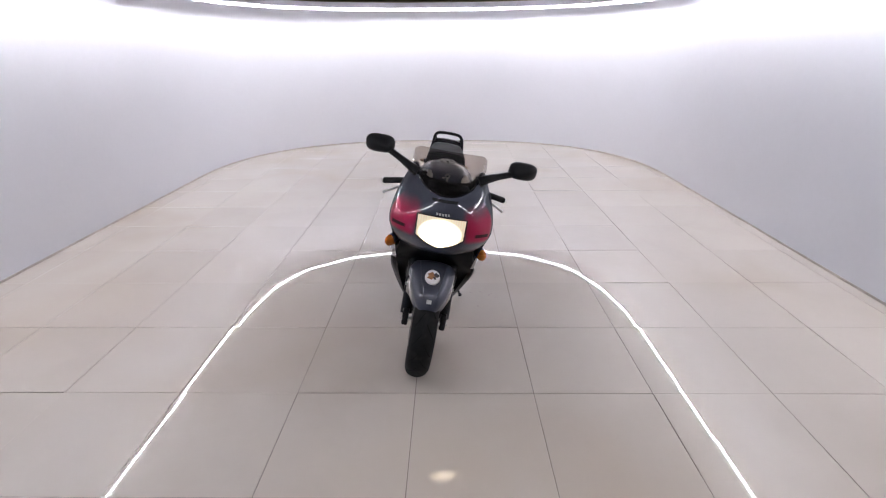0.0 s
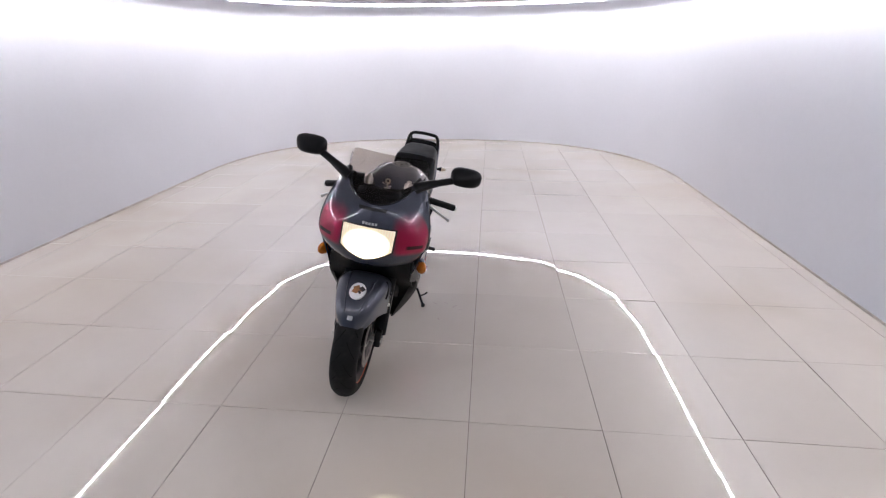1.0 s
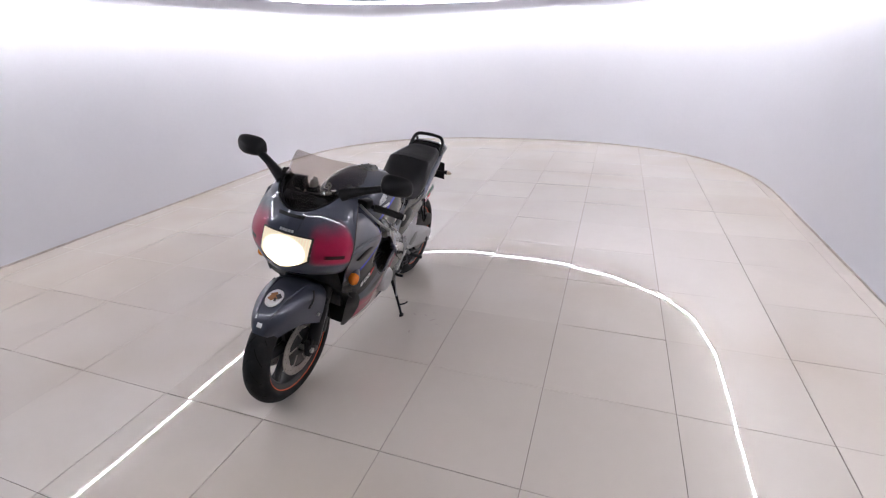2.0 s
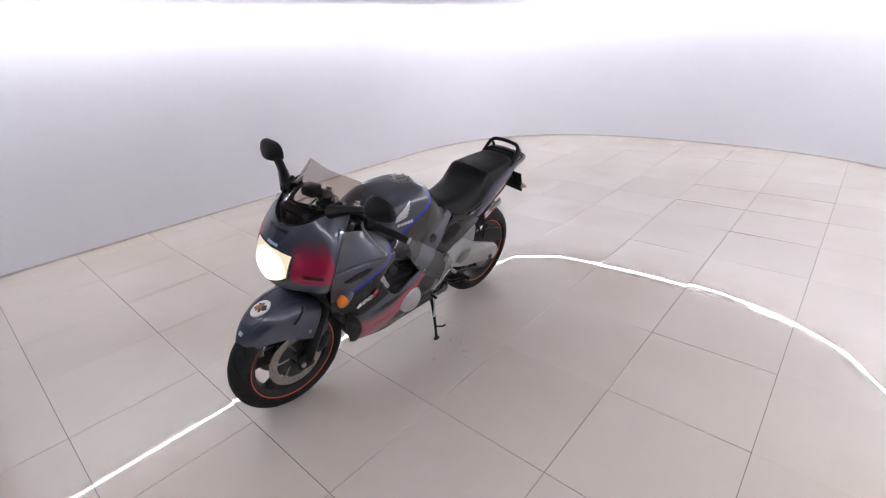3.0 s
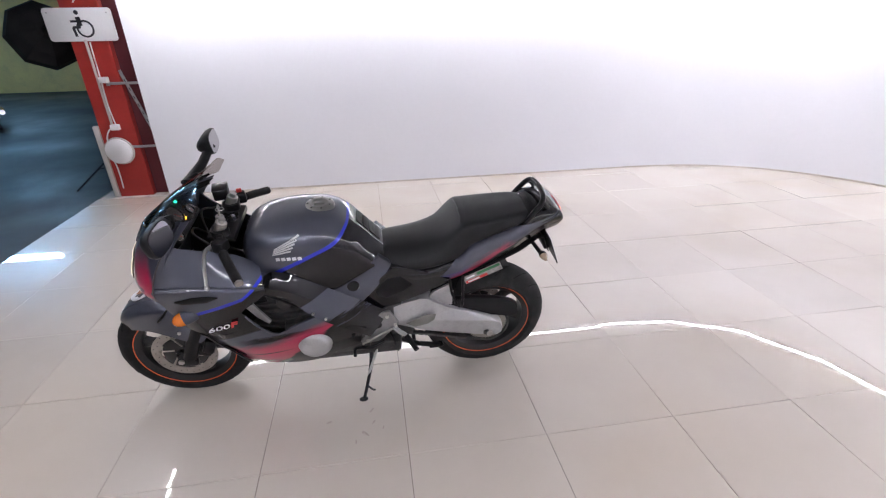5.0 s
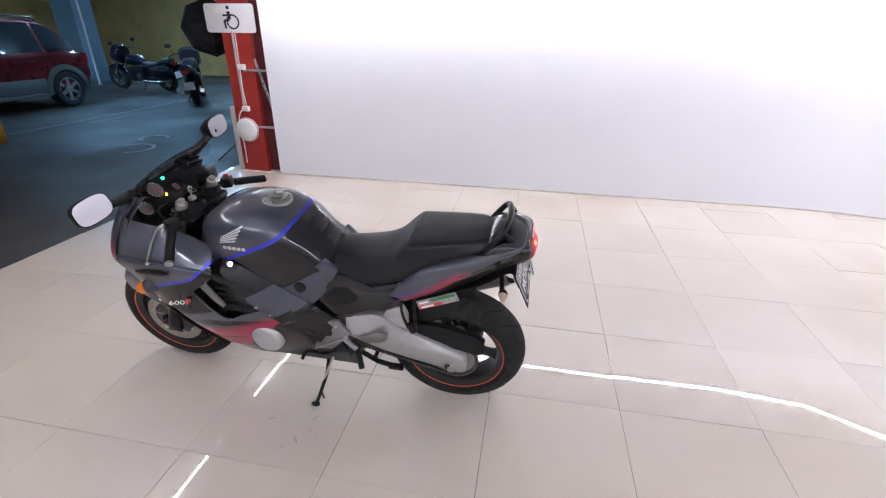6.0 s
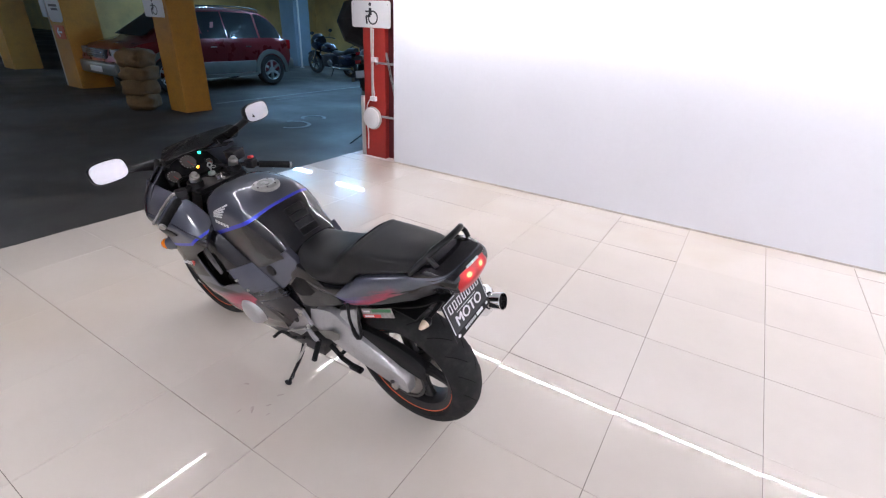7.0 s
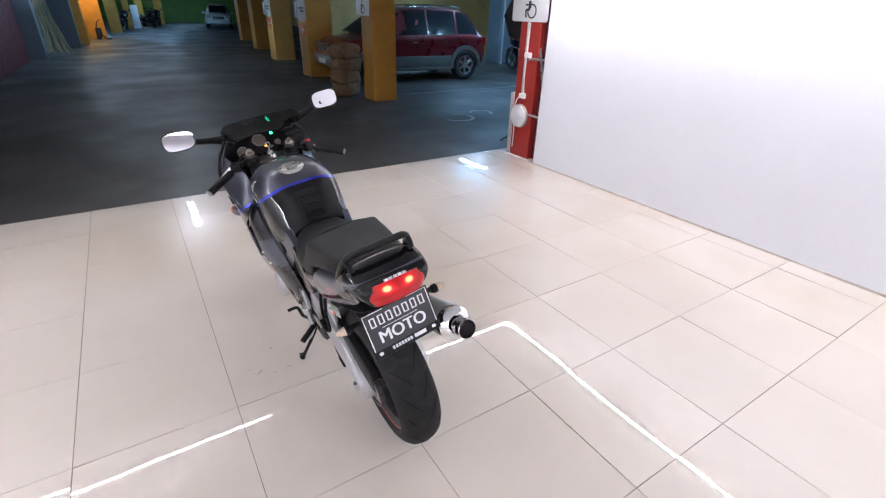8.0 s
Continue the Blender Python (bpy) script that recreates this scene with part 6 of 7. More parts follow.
part("drain_hose", tube([(0.50, 0.13, 0.42), (0.46, 0.15, 0.34), (0.45, 0.14, 0.27), (0.44, 0.13, 0.23)], 0.005, 6), M_PLASTIC, bike)
part("swingarm_bridge", box(0.27, 0.36, -0.12, 0.12, 0.40, 0.50, 0.015), M_CAST, bike)
part("shock_absorber", tube([(0.40, 0, 0.40), (0.45, 0, 0.62)], 0.03, 12, curved=False), M_ENGINE, bike)

# chain: links along the sprockets' outline
chain = bmesh.new()
run = []
for k in range(17):
    a = radians(90 + 180 * k / 16)
    run.append((0.104 * math.cos(a), 0.306 + 0.104 * math.sin(a)))
front_c = [(0.465 + 0.036 * math.cos(radians(-90 + 180 * k / 10)), 0.362 + 0.036 * math.sin(radians(-90 + 180 * k / 10))) for k in range(11)]
loop = run + [(0.465 * t, 0.202 + 0.124 * t) for t in (0.2, 0.4, 0.6, 0.8)] + front_c + [(0.465 * (1 - t), 0.398 + 0.012 * t) for t in (0.2, 0.4, 0.6, 0.8)]
dist, seg = 0, []
lv = [Vector((x, 0, z)) for x, z in loop]
for p, q in zip(lv, lv[1:] + lv[:1]):
    m_ = int((q - p).length / 0.0165) + 1
    for k in range(max(1, m_)):
        seg.append((p + (q - p) * (k / max(1, m_)), (q - p).normalized()))
for k, (p, d) in enumerate(seg):
    w = 0.010 if k % 2 else 0.007
    box(-0.0125, 0.0125, 0.088 - w, 0.088 + w, -0.0055, 0.0055, 0, bm=chain, m=Matrix.Translation(p) @ Matrix.Rotation(math.atan2(-d.z, d.x), 4, "Y"))
part("chain", chain, M_ENGINE, bike, "oily steel drive chain")
GUARD = [(0.34, 0.488, 0.440), (0.25, 0.500, 0.432), (0.155, 0.504, 0.420), (0.06, 0.500, 0.405), (-0.03, 0.484, 0.388), (-0.10, 0.462, 0.372), (-0.135, 0.438, 0.385)]
part("chain_guard", skin([[(x, 0.070, b + 0.55 * (t - b)) for x, t, b in GUARD], [(x, 0.076, t - 0.006) for x, t, b in GUARD], [(x, 0.100, t) for x, t, b in GUARD], [(x, 0.114, t - 0.012) for x, t, b in GUARD], [(x, 0.116, b) for x, t, b in GUARD]], 0.003, 3, 2), M_PLASTIC, bike, "black chain guard")

# side stand and main stand foot
stand = part("side_stand", tube([(0.565, 0.125, 0.275), (0.575, 0.165, 0.19), (0.60, 0.215, 0.104), (0.618, 0.245, 0.052)], 0.008, 10, radii=[0.012, 0.009, 0.008, 0.008]), M_FORK, bike, "black side stand, folded out")
part("foot", lathe([(0.0, -0.005), (0.021, -0.005), (0.022, 0.002), (0.016, 0.006), (0.0, 0.007)], 16, "z", m=Matrix.Translation((0.622, 0.25, 0.0490)) @ pose(0, 0, 0, 9, 0, 0) @ Matrix.Diagonal((0.95, 0.62, 1, 1))), M_FORK, stand)
part("spring", cyl((0.53, 0.135, 0.29), (0.59, 0.19, 0.15), 0.006, 8), M_STEEL, stand)
part("stand_tang", tube([(0.60, 0.215, 0.10), (0.575, 0.245, 0.105), (0.565, 0.26, 0.12)], 0.005, 6), M_FORK, stand)
cs = tube([(0.42, 0.10, 0.275), (0.34, 0.115, 0.245), (0.27, 0.12, 0.235)], 0.012, 8, curved=False)
box(0.22, 0.29, 0.105, 0.135, 0.222, 0.242, 0.006, bm=cs)
tube([(0.42, -0.10, 0.275), (0.34, -0.11, 0.245), (0.28, -0.11, 0.235)], 0.012, 8, curved=False, bm=cs)
cyl((0.36, -0.11, 0.25), (0.36, 0.115, 0.25), 0.01, 8, bm=cs)
part("centre_stand", cs, M_FORK, bike, "black centre stand, folded up")

# tank
tank = part("fuel_tank", body([
    (1.025, 0.885, 0.78, 0.085, 0.06, 0.09, 0.86), (0.995, 0.935, 0.75, 0.128, 0.095, 0.140, 0.885), (0.93, 0.968, 0.71, 0.156, 0.120, 0.170, 0.895),
    (0.85, 0.983, 0.67, 0.168, 0.130, 0.175, 0.895), (0.76, 0.988, 0.635, 0.172, 0.132, 0.174, 0.890), (0.68, 0.982, 0.655, 0.170, 0.126, 0.172, 0.885),
    (0.61, 0.950, 0.695, 0.158, 0.108, 0.163, 0.865), (0.555, 0.900, 0.727, 0.140, 0.085, 0.152, 0.828), (0.505, 0.845, 0.750, 0.126, 0.072, 0.142, 0.800), (0.475, 0.812, 0.735, 0.112, 0.065, 0.130, 0.785)], 4),
    P_TANK, bike, "grey and black fuel tank with a blue line")
cap_m = Matrix.Translation((0.715, 0, 0.9835)) @ pose(0, 0, 0, 0, 1.5, 0)
cap = part("filler_cap", lathe([(0.0, 0.006), (0.030, 0.006), (0.034, 0.009), (0.052, 0.008), (0.058, 0.003), (0.060, -0.01), (0, -0.01)], 40, "z", m=cap_m), M_CAP, tank, "round brushed steel filler cap")
for k in range(7):
    a = 2 * math.pi * k / 7
    part("bolt", cyl((0.046 * math.cos(a), 0.046 * math.sin(a), 0.006), (0.046 * math.cos(a), 0.046 * math.sin(a), 0.0115), 0.0038, 8), M_DARKPRINT, cap, m=cap_m)
part("lock_flap", box(-0.02, 0.02, -0.009, 0.009, 0.005, 0.0125, 0.003, m=cap_m), M_CAP, cap)
pad = bmesh.new()
for k, (px, pz, pa) in enumerate(((0.566, 0.910, -47), (0.542, 0.884, -49), (0.519, 0.858, -49), (0.498, 0.834, -46))):
    box(-0.0155, 0.0155, -0.044, 0.044, -0.006, 0.006, 0.004, bm=pad, m=Matrix.Translation((px, 0, pz)) @ pose(0, 0, 0, 0, pa, 0))
part("tank_pad", pad, M_PLASTIC, tank, "black ribbed rubber tank pad")
# maker's wing: plain bars on both flanks, laid on the tank's skin
tank_skin = BVHTree.FromPolygons([v.co for v in tank.data.vertices], [p.vertices for p in tank.data.polygons])


def on_tank(x, z, s, lift):
    hit = tank_skin.ray_cast(Vector((x, 0.5 * s, z)), Vector((0, -s, 0)))[0]
    return (x, hit.y + lift * s, z)


def tank_bar(x0, z0, x1, z1, w0, w1, s, bm=None):
    """A thin bar on the tank's side between two places."""
    d = Vector((x1 - x0, z1 - z0)).normalized()
    secs = []
    for k in range(6):
        t = k / 5
        x, z, w = x0 + (x1 - x0) * t, z0 + (z1 - z0) * t, w0 + (w1 - w0) * t
        a, b = (x - d.y * w, z + d.x * w), (x + d.y * w, z - d.x * w)
        secs.append([on_tank(*a, s, 0.0012), on_tank(*b, s, 0.0012), on_tank(*b, s, -0.003), on_tank(*a, s, -0.003)])
    return loft(secs, bm=bm)


for s in (1, -1):
    wing = bmesh.new()
    for k in range(5):
        t = k / 4
        tank_bar(0.898 - 0.010 * t, 0.868 + 0.024 * t, 0.826 - 0.036 * t, 0.884 + 0.058 * t, 0.0016, 0.0034, s, wing)
    part("maker_wing", wing, M_SILVERPRINT, tank, "silver plain-barred wing emblem", smooth=False)
    for k in range(5):
        x0 = 0.888 - 0.0205 * k
        part("maker_letter_block", tank_bar(x0, 0.849, x0 - 0.015, 0.851, 0.0065, 0.0065, s), M_SILVERPRINT, tank, smooth=False)

# seat
SEAT = [
    (0.500, 0.805, 0.745, 0.085, 0.06, 0.095, 0.785), (0.450, 0.812, 0.735, 0.112, 0.080, 0.126, 0.770), (0.380, 0.812, 0.720, 0.136, 0.100, 0.146, 0.760),
    (0.300, 0.824, 0.722, 0.148, 0.110, 0.150, 0.770), (0.235, 0.850, 0.735, 0.148, 0.116, 0.150, 0.795), (0.185, 0.893, 0.752, 0.143, 0.126, 0.150, 0.845), (0.150, 0.918, 0.778, 0.139, 0.128, 0.148, 0.878), (0.118, 0.923, 0.818, 0.136, 0.125, 0.146, 0.884),
    (0.090, 0.926, 0.832, 0.133, 0.122, 0.142, 0.888), (0.0, 0.932, 0.862, 0.124, 0.114, 0.132, 0.902), (-0.09, 0.940, 0.892, 0.112, 0.098, 0.120, 0.915), (-0.135, 0.940, 0.905, 0.100, 0.080, 0.106, 0.918)]
seat = part("seat", body(SEAT, 4), M_SEAT, bike, "black vinyl stepped dual seat")
part("seat_welt", tube([(0.160, -0.136, 0.855), (0.154, -0.122, 0.898), (0.152, -0.06, 0.9165), (0.152, 0, 0.9185), (0.152, 0.06, 0.9165), (0.154, 0.122, 0.898), (0.160, 0.136, 0.855)], 0.0026, 6), M_SEAT, seat)

# tail
tail = part("tail_cowl", body([
    (0.475, 0.770, 0.640, 0.128, 0.11, 0.110, 0.72), (0.40, 0.740, 0.612, 0.148, 0.13, 0.120, 0.69), (0.30, 0.730, 0.600, 0.155, 0.138, 0.125, 0.685), (0.17, 0.775, 0.628, 0.155, 0.146, 0.125, 0.708), (0.125, 0.818, 0.645, 0.153, 0.146, 0.122, 0.735),
    (0.06, 0.846, 0.672, 0.149, 0.142, 0.118, 0.770), (-0.04, 0.876, 0.718, 0.140, 0.132, 0.106, 0.812), (-0.10, 0.902, 0.752, 0.134, 0.122, 0.100, 0.842), (-0.145, 0.948, 0.785, 0.130, 0.112, 0.096, 0.885),
    (-0.19, 0.961, 0.815, 0.127, 0.113, 0.094, 0.905), (-0.24, 0.953, 0.840, 0.122, 0.110, 0.092, 0.908), (-0.275, 0.939, 0.852, 0.113, 0.102, 0.088, 0.905), (-0.288, 0.920, 0.862, 0.101, 0.090, 0.080, 0.895)], 4), P_TAIL, bike, "black tail cowl with grey and crimson flash")
LT = [[(-0.288, 0, 0.930), (-0.285, 0.048, 0.929), (-0.279, 0.080, 0.926), (-0.260, 0.098, 0.922)], [(-0.308, 0, 0.896), (-0.303, 0.050, 0.895), (-0.293, 0.086, 0.892), (-0.252, 0.112, 0.894)], [(-0.297, 0, 0.858), (-0.292, 0.046, 0.857), (-0.284, 0.078, 0.860), (-0.254, 0.100, 0.872)]]
m_, nt_, p_ = node_mat("lit_red_tail_lens")
tc_, sp_ = nt_.nodes.new("ShaderNodeTexCoord"), nt_.nodes.new("ShaderNodeSeparateXYZ")
nt_.links.new(tc_.outputs["Object"], sp_.inputs[0])
y_, z_ = Ex(nt_, sp_.outputs[1]).abs(), Ex(nt_, sp_.outputs[2])
dy_, dz_ = (y_ - 0.036) * 26.0, (z_ - 0.912) * 44.0
glow = (dy_ * dy_ + dz_ * dz_).step(1.0, 0.0)
core = (dy_ * dy_ + dz_ * dz_).step(0.25, 0.0)
rib = (y_ * 900.0).op("SINE") * 0.12 + 0.88
nt_.links.new(((glow * 0.26 + 0.10 + core * core * 2.0) * rib).s, p_.inputs["Emission Strength"])
mx_ = nt_.nodes.new("ShaderNodeMix")
mx_.data_type = "RGBA"
mx_.inputs["A"].default_value, mx_.inputs["B"].default_value = (1, 0.012, 0.02, 1), (1, 0.26, 0.10, 1)
nt_.links.new(core.s, mx_.inputs["Factor"])
nt_.links.new(mx_.outputs["Result"], p_.inputs["Emission Color"])
p_.inputs["Base Color"].default_value = (0.20, 0.003, 0.005, 1)
p_.inputs["Roughness"].default_value, p_.inputs["Coat Weight"].default_value = 0.3, 0.15
p_.inputs["Specular IOR Level"].default_value = 0.25
part("tail_light", skin(LT, 0.012, 4, 4, both=True), m_, tail, "lit red tail light")
for k in range(5):
    part("maker_letter_block", box(-0.004, 0.004, -0.0062, 0.0062, -0.001, 0.0012, 0.0006, m=Matrix.Translation((-0.2865, 0.015 * (k - 2), 0.9345)) @ pose(0, 0, 0, 0, -48, 0)), M_SILVERPRINT, tail)
rail = part("grab_rail", tube([(-0.120, 0.116, 0.900), (-0.150, 0.112, 0.942), (-0.178, 0.104, 0.974), (-0.193, 0.082, 0.996), (-0.20, 0.04, 1.001), (-0.202, 0, 1.002), (-0.20, -0.04, 1.001), (-0.193, -0.082, 0.996), (-0.178, -0.104, 0.978), (-0.150, -0.112, 0.942), (-0.120, -0.116, 0.900)], 0.0115, 10, 5), M_FORK, bike, "black tubular grab rail")
for s in (1, -1):
    part("rail_foot", tube([(-0.215, 0.098 * s, 0.952), (-0.200, 0.102 * s, 0.972), (-0.180, 0.103 * s, 0.982)], 0.009, 8), M_FORK, rail)
    dm = Matrix.Translation((0.054, 0.131 * s, 0.662)) @ pose(0, 0, 0, 6 * s, 24, 0)
    decal = part("decal", box(-0.090, 0.085, -0.0015, 0.0015, -0.020, 0.020, 0.001, m=dm), M_DECAL, tail, "printed strip with red and green bars")
    for x0, x1, z0, z1, mt in ((-0.085, 0.022, 0.004, 0.017, M_GREENPRINT), (0.030, 0.080, 0.002, 0.016, M_SILENCER), (-0.020, 0.082, -0.018, -0.005, M_REDPRINT)):
        part("decal_bar", box(x0, x1, -0.0024, 0.0024, z0, z1, 0, m=dm), mt, decal)
    for x0, x1, z0, z1 in ((0.034, 0.074, 0.005, 0.012), (0.018, 0.072, -0.015, -0.008)):
        part("text_bar", box(x0, x1, -0.0030, 0.0030, z0, z1, 0, m=dm), M_WHITEPRINT, decal)
    # rear indicators
    stalk = part("indicator_stalk", cyl((-0.185, 0.05 * s, 0.755), (-0.195, 0.145 * s, 0.757), 0.009, 8), M_PLASTIC, tail)
    im = Matrix.Translation((-0.20, 0.165 * s, 0.758)) @ pose(0, 0, 0, 0, 0, 90 * s) @ Matrix.Diagonal((0.85, 0.9, 0.85, 1))
    part("indicator_base", lathe([(0.0, 0.0), (0.0182, 0.0), (0.0188, -0.014), (0.012, -0.028), (0.0, -0.030)], 18, "x", m=im), M_PLASTIC, stalk)
    part("rear_indicator", lathe([(0.0, 0.040), (0.007, 0.035), (0.013, 0.020), (0.0175, 0.001), (0.0, 0.001)], 18, "x", m=im), M_CLEAR, stalk, "clear indicator lens")

# rear inner mudguard and plate carrier
part("inner_mudguard", skin([[(0.0 + 0.345 * math.cos(radians(d)), y, 0.306 + 0.345 * math.sin(radians(d))) for y in (-0.075, -0.04, 0, 0.04, 0.075)] for d in (50, 68, 86, 104)], 0.003, 3, 4), M_PLASTIC, bike)
part("undertail", skin([[(0.2, y, 0.63) for y in (-0.11, 0, 0.11)], [(0.0, y, 0.69) for y in (-0.1, 0, 0.1)], [(-0.12, y, 0.735) for y in (-0.085, 0, 0.085)], [(-0.22, y, 0.79) for y in (-0.07, 0, 0.07)], [(-0.27, y, 0.70) for y in (-0.06, 0, 0.06)]], 0.004, 3, 4), M_PLASTIC, bike, "black plastic undertail")
PL = Matrix.Translation((-0.266, 0.004, 0.745)) @ pose(0, 0, 0, 90 - 22, 0, -90) @ pose(0, 0, 0, 0, 0, 1.5)
plate_ob = part("dealer_plate", box(-0.118, 0.118, -0.098, 0.098, -0.004, 0.0, 0.0015, 1), M_PLASTIC, bike, "black dealer plate with white lettering", m=PL @ Matrix.Diagonal((1, 0.77, 1, 1)))
M_INKPLATE = mat("dark_blue_black_plate", (0.012, 0.013, 0.018), 0.35, var=0.1, scale=20, bump=0)
part("plate_face", box(-0.112, 0.112, -0.062, 0.094, 0.0, 0.0012, 0.0008, 1), M_INKPLATE, plate_ob)
fr_bm = bmesh.new()
for a in ((-0.112, -0.042, 0.0905, 0.0935), (0.042, 0.112, 0.0905, 0.0935), (-0.112, -0.109, -0.060, 0.092), (0.109, 0.112, -0.060, 0.092), (-0.062, 0.062, 0.0185, 0.0205)):
    box(a[0], a[1], a[2], a[3], 0.0008, 0.0020, 0, bm=fr_bm)
part("plate_line", fr_bm, M_WHITEPRINT, plate_ob, smooth=False)
for k in range(7):
    x0 = -0.095 + 0.0285 * k
    lb = bmesh.new()
    for a in ((x0, x0 + 0.019, 0.034, 0.038), (x0, x0 + 0.019, 0.070, 0.074), (x0, x0 + 0.0045, 0.034, 0.074), (x0 + 0.0145, x0 + 0.019, 0.034, 0.074)):
        box(*a, 0.0008, 0.0020, 0, bm=lb)
    part("maker_letter_block", lb, M_WHITEPRINT, plate_ob, smooth=False)
for dx in (-0.0014, 0.0, 0.0014):
    lettering("MOTO", 0.070, Matrix.Translation((dx, -0.018, 0.0012 + 0.00003 * dx / 0.0014)) @ Matrix.Diagonal((0.78, 1, 1, 1)), "plate_word", M_WHITEPRINT, plate_ob, 0.0008, 0, 0.0)
for k in range(7):
    part("maker_letter_block", box(-0.055 + 0.0105 * k, -0.0475 + 0.0105 * k, -0.084, -0.071, 0.0, 0.0012), M_SILVERPRINT, plate_ob, smooth=False)
part("white_tab", box(0.024, 0.066, -0.085, -0.070, 0.0, 0.0012), M_WHITEPRINT, plate_ob, smooth=False)
for k in (-0.095, 0.095):
    part("round_mark", lathe([(0, 0.0014), (0.007, 0.0014), (0.007, 0), (0, 0)], 16, "z", m=Matrix.Translation((k, -0.078, 0))), M_WHITEPRINT, plate_ob)
part("plate_bracket", box(-0.05, 0.05, -0.04, 0.05, -0.03, -0.004, 0.006), M_PLASTIC, plate_ob)

# silencer on the right
A, B_ = Vector((0.22, -0.185, 0.45)), Vector((-0.235, -0.205, 0.595))
ax = (B_ - A).normalized()
mq = Matrix.Translation(A) @ ax.to_track_quat("Z", "Y").to_matrix().to_4x4()
Ls = (B_ - A).length
sil = part("silencer", lathe([(0.0, 0.0), (0.030, 0.0), (0.05, 0.05), (0.0600, 0.09), (0.0615, Ls - 0.03), (0.0615, Ls - 0.03)], 32, "z", m=mq), M_SILENCER, bike, "brushed steel silencer with a chrome end")
part("end_cap", lathe([(0.0625, Ls - 0.04), (0.0645, Ls - 0.03), (0.0645, Ls - 0.012), (0.054, Ls), (0.036, Ls + 0.004), (0.034, Ls - 0.02), (0.0, Ls - 0.02)], 32, "z", m=mq), M_CHROME, sil, "polished steel end cap")
part("tail_pipe", lathe([(0.029, Ls - 0.02), (0.032, Ls + 0.015), (0.0355, Ls + 0.035), (0.036, Ls + 0.066), (0.033, Ls + 0.068), (0.031, Ls + 0.03), (0.0285, Ls - 0.02)], 28, "z", m=mq), M_CHROME, sil, "chrome tail pipe")
part("pipe_bore", lathe([(0.0, Ls + 0.002), (0.0285, Ls + 0.002)], 24, "z", m=mq), M_DARKPRINT, sil)
part("link_pipe", tube([(0.5, -0.08, 0.275), (0.36, -0.15, 0.30), (0.27, -0.18, 0.40), A], 0.024, 12), M_ENGINE, sil)
part("silencer_strap", lathe([(0.0615, 0.18), (0.0635, 0.185), (0.0635, 0.205), (0.0615, 0.21)], 28, "z", m=mq), M_FORK, sil)

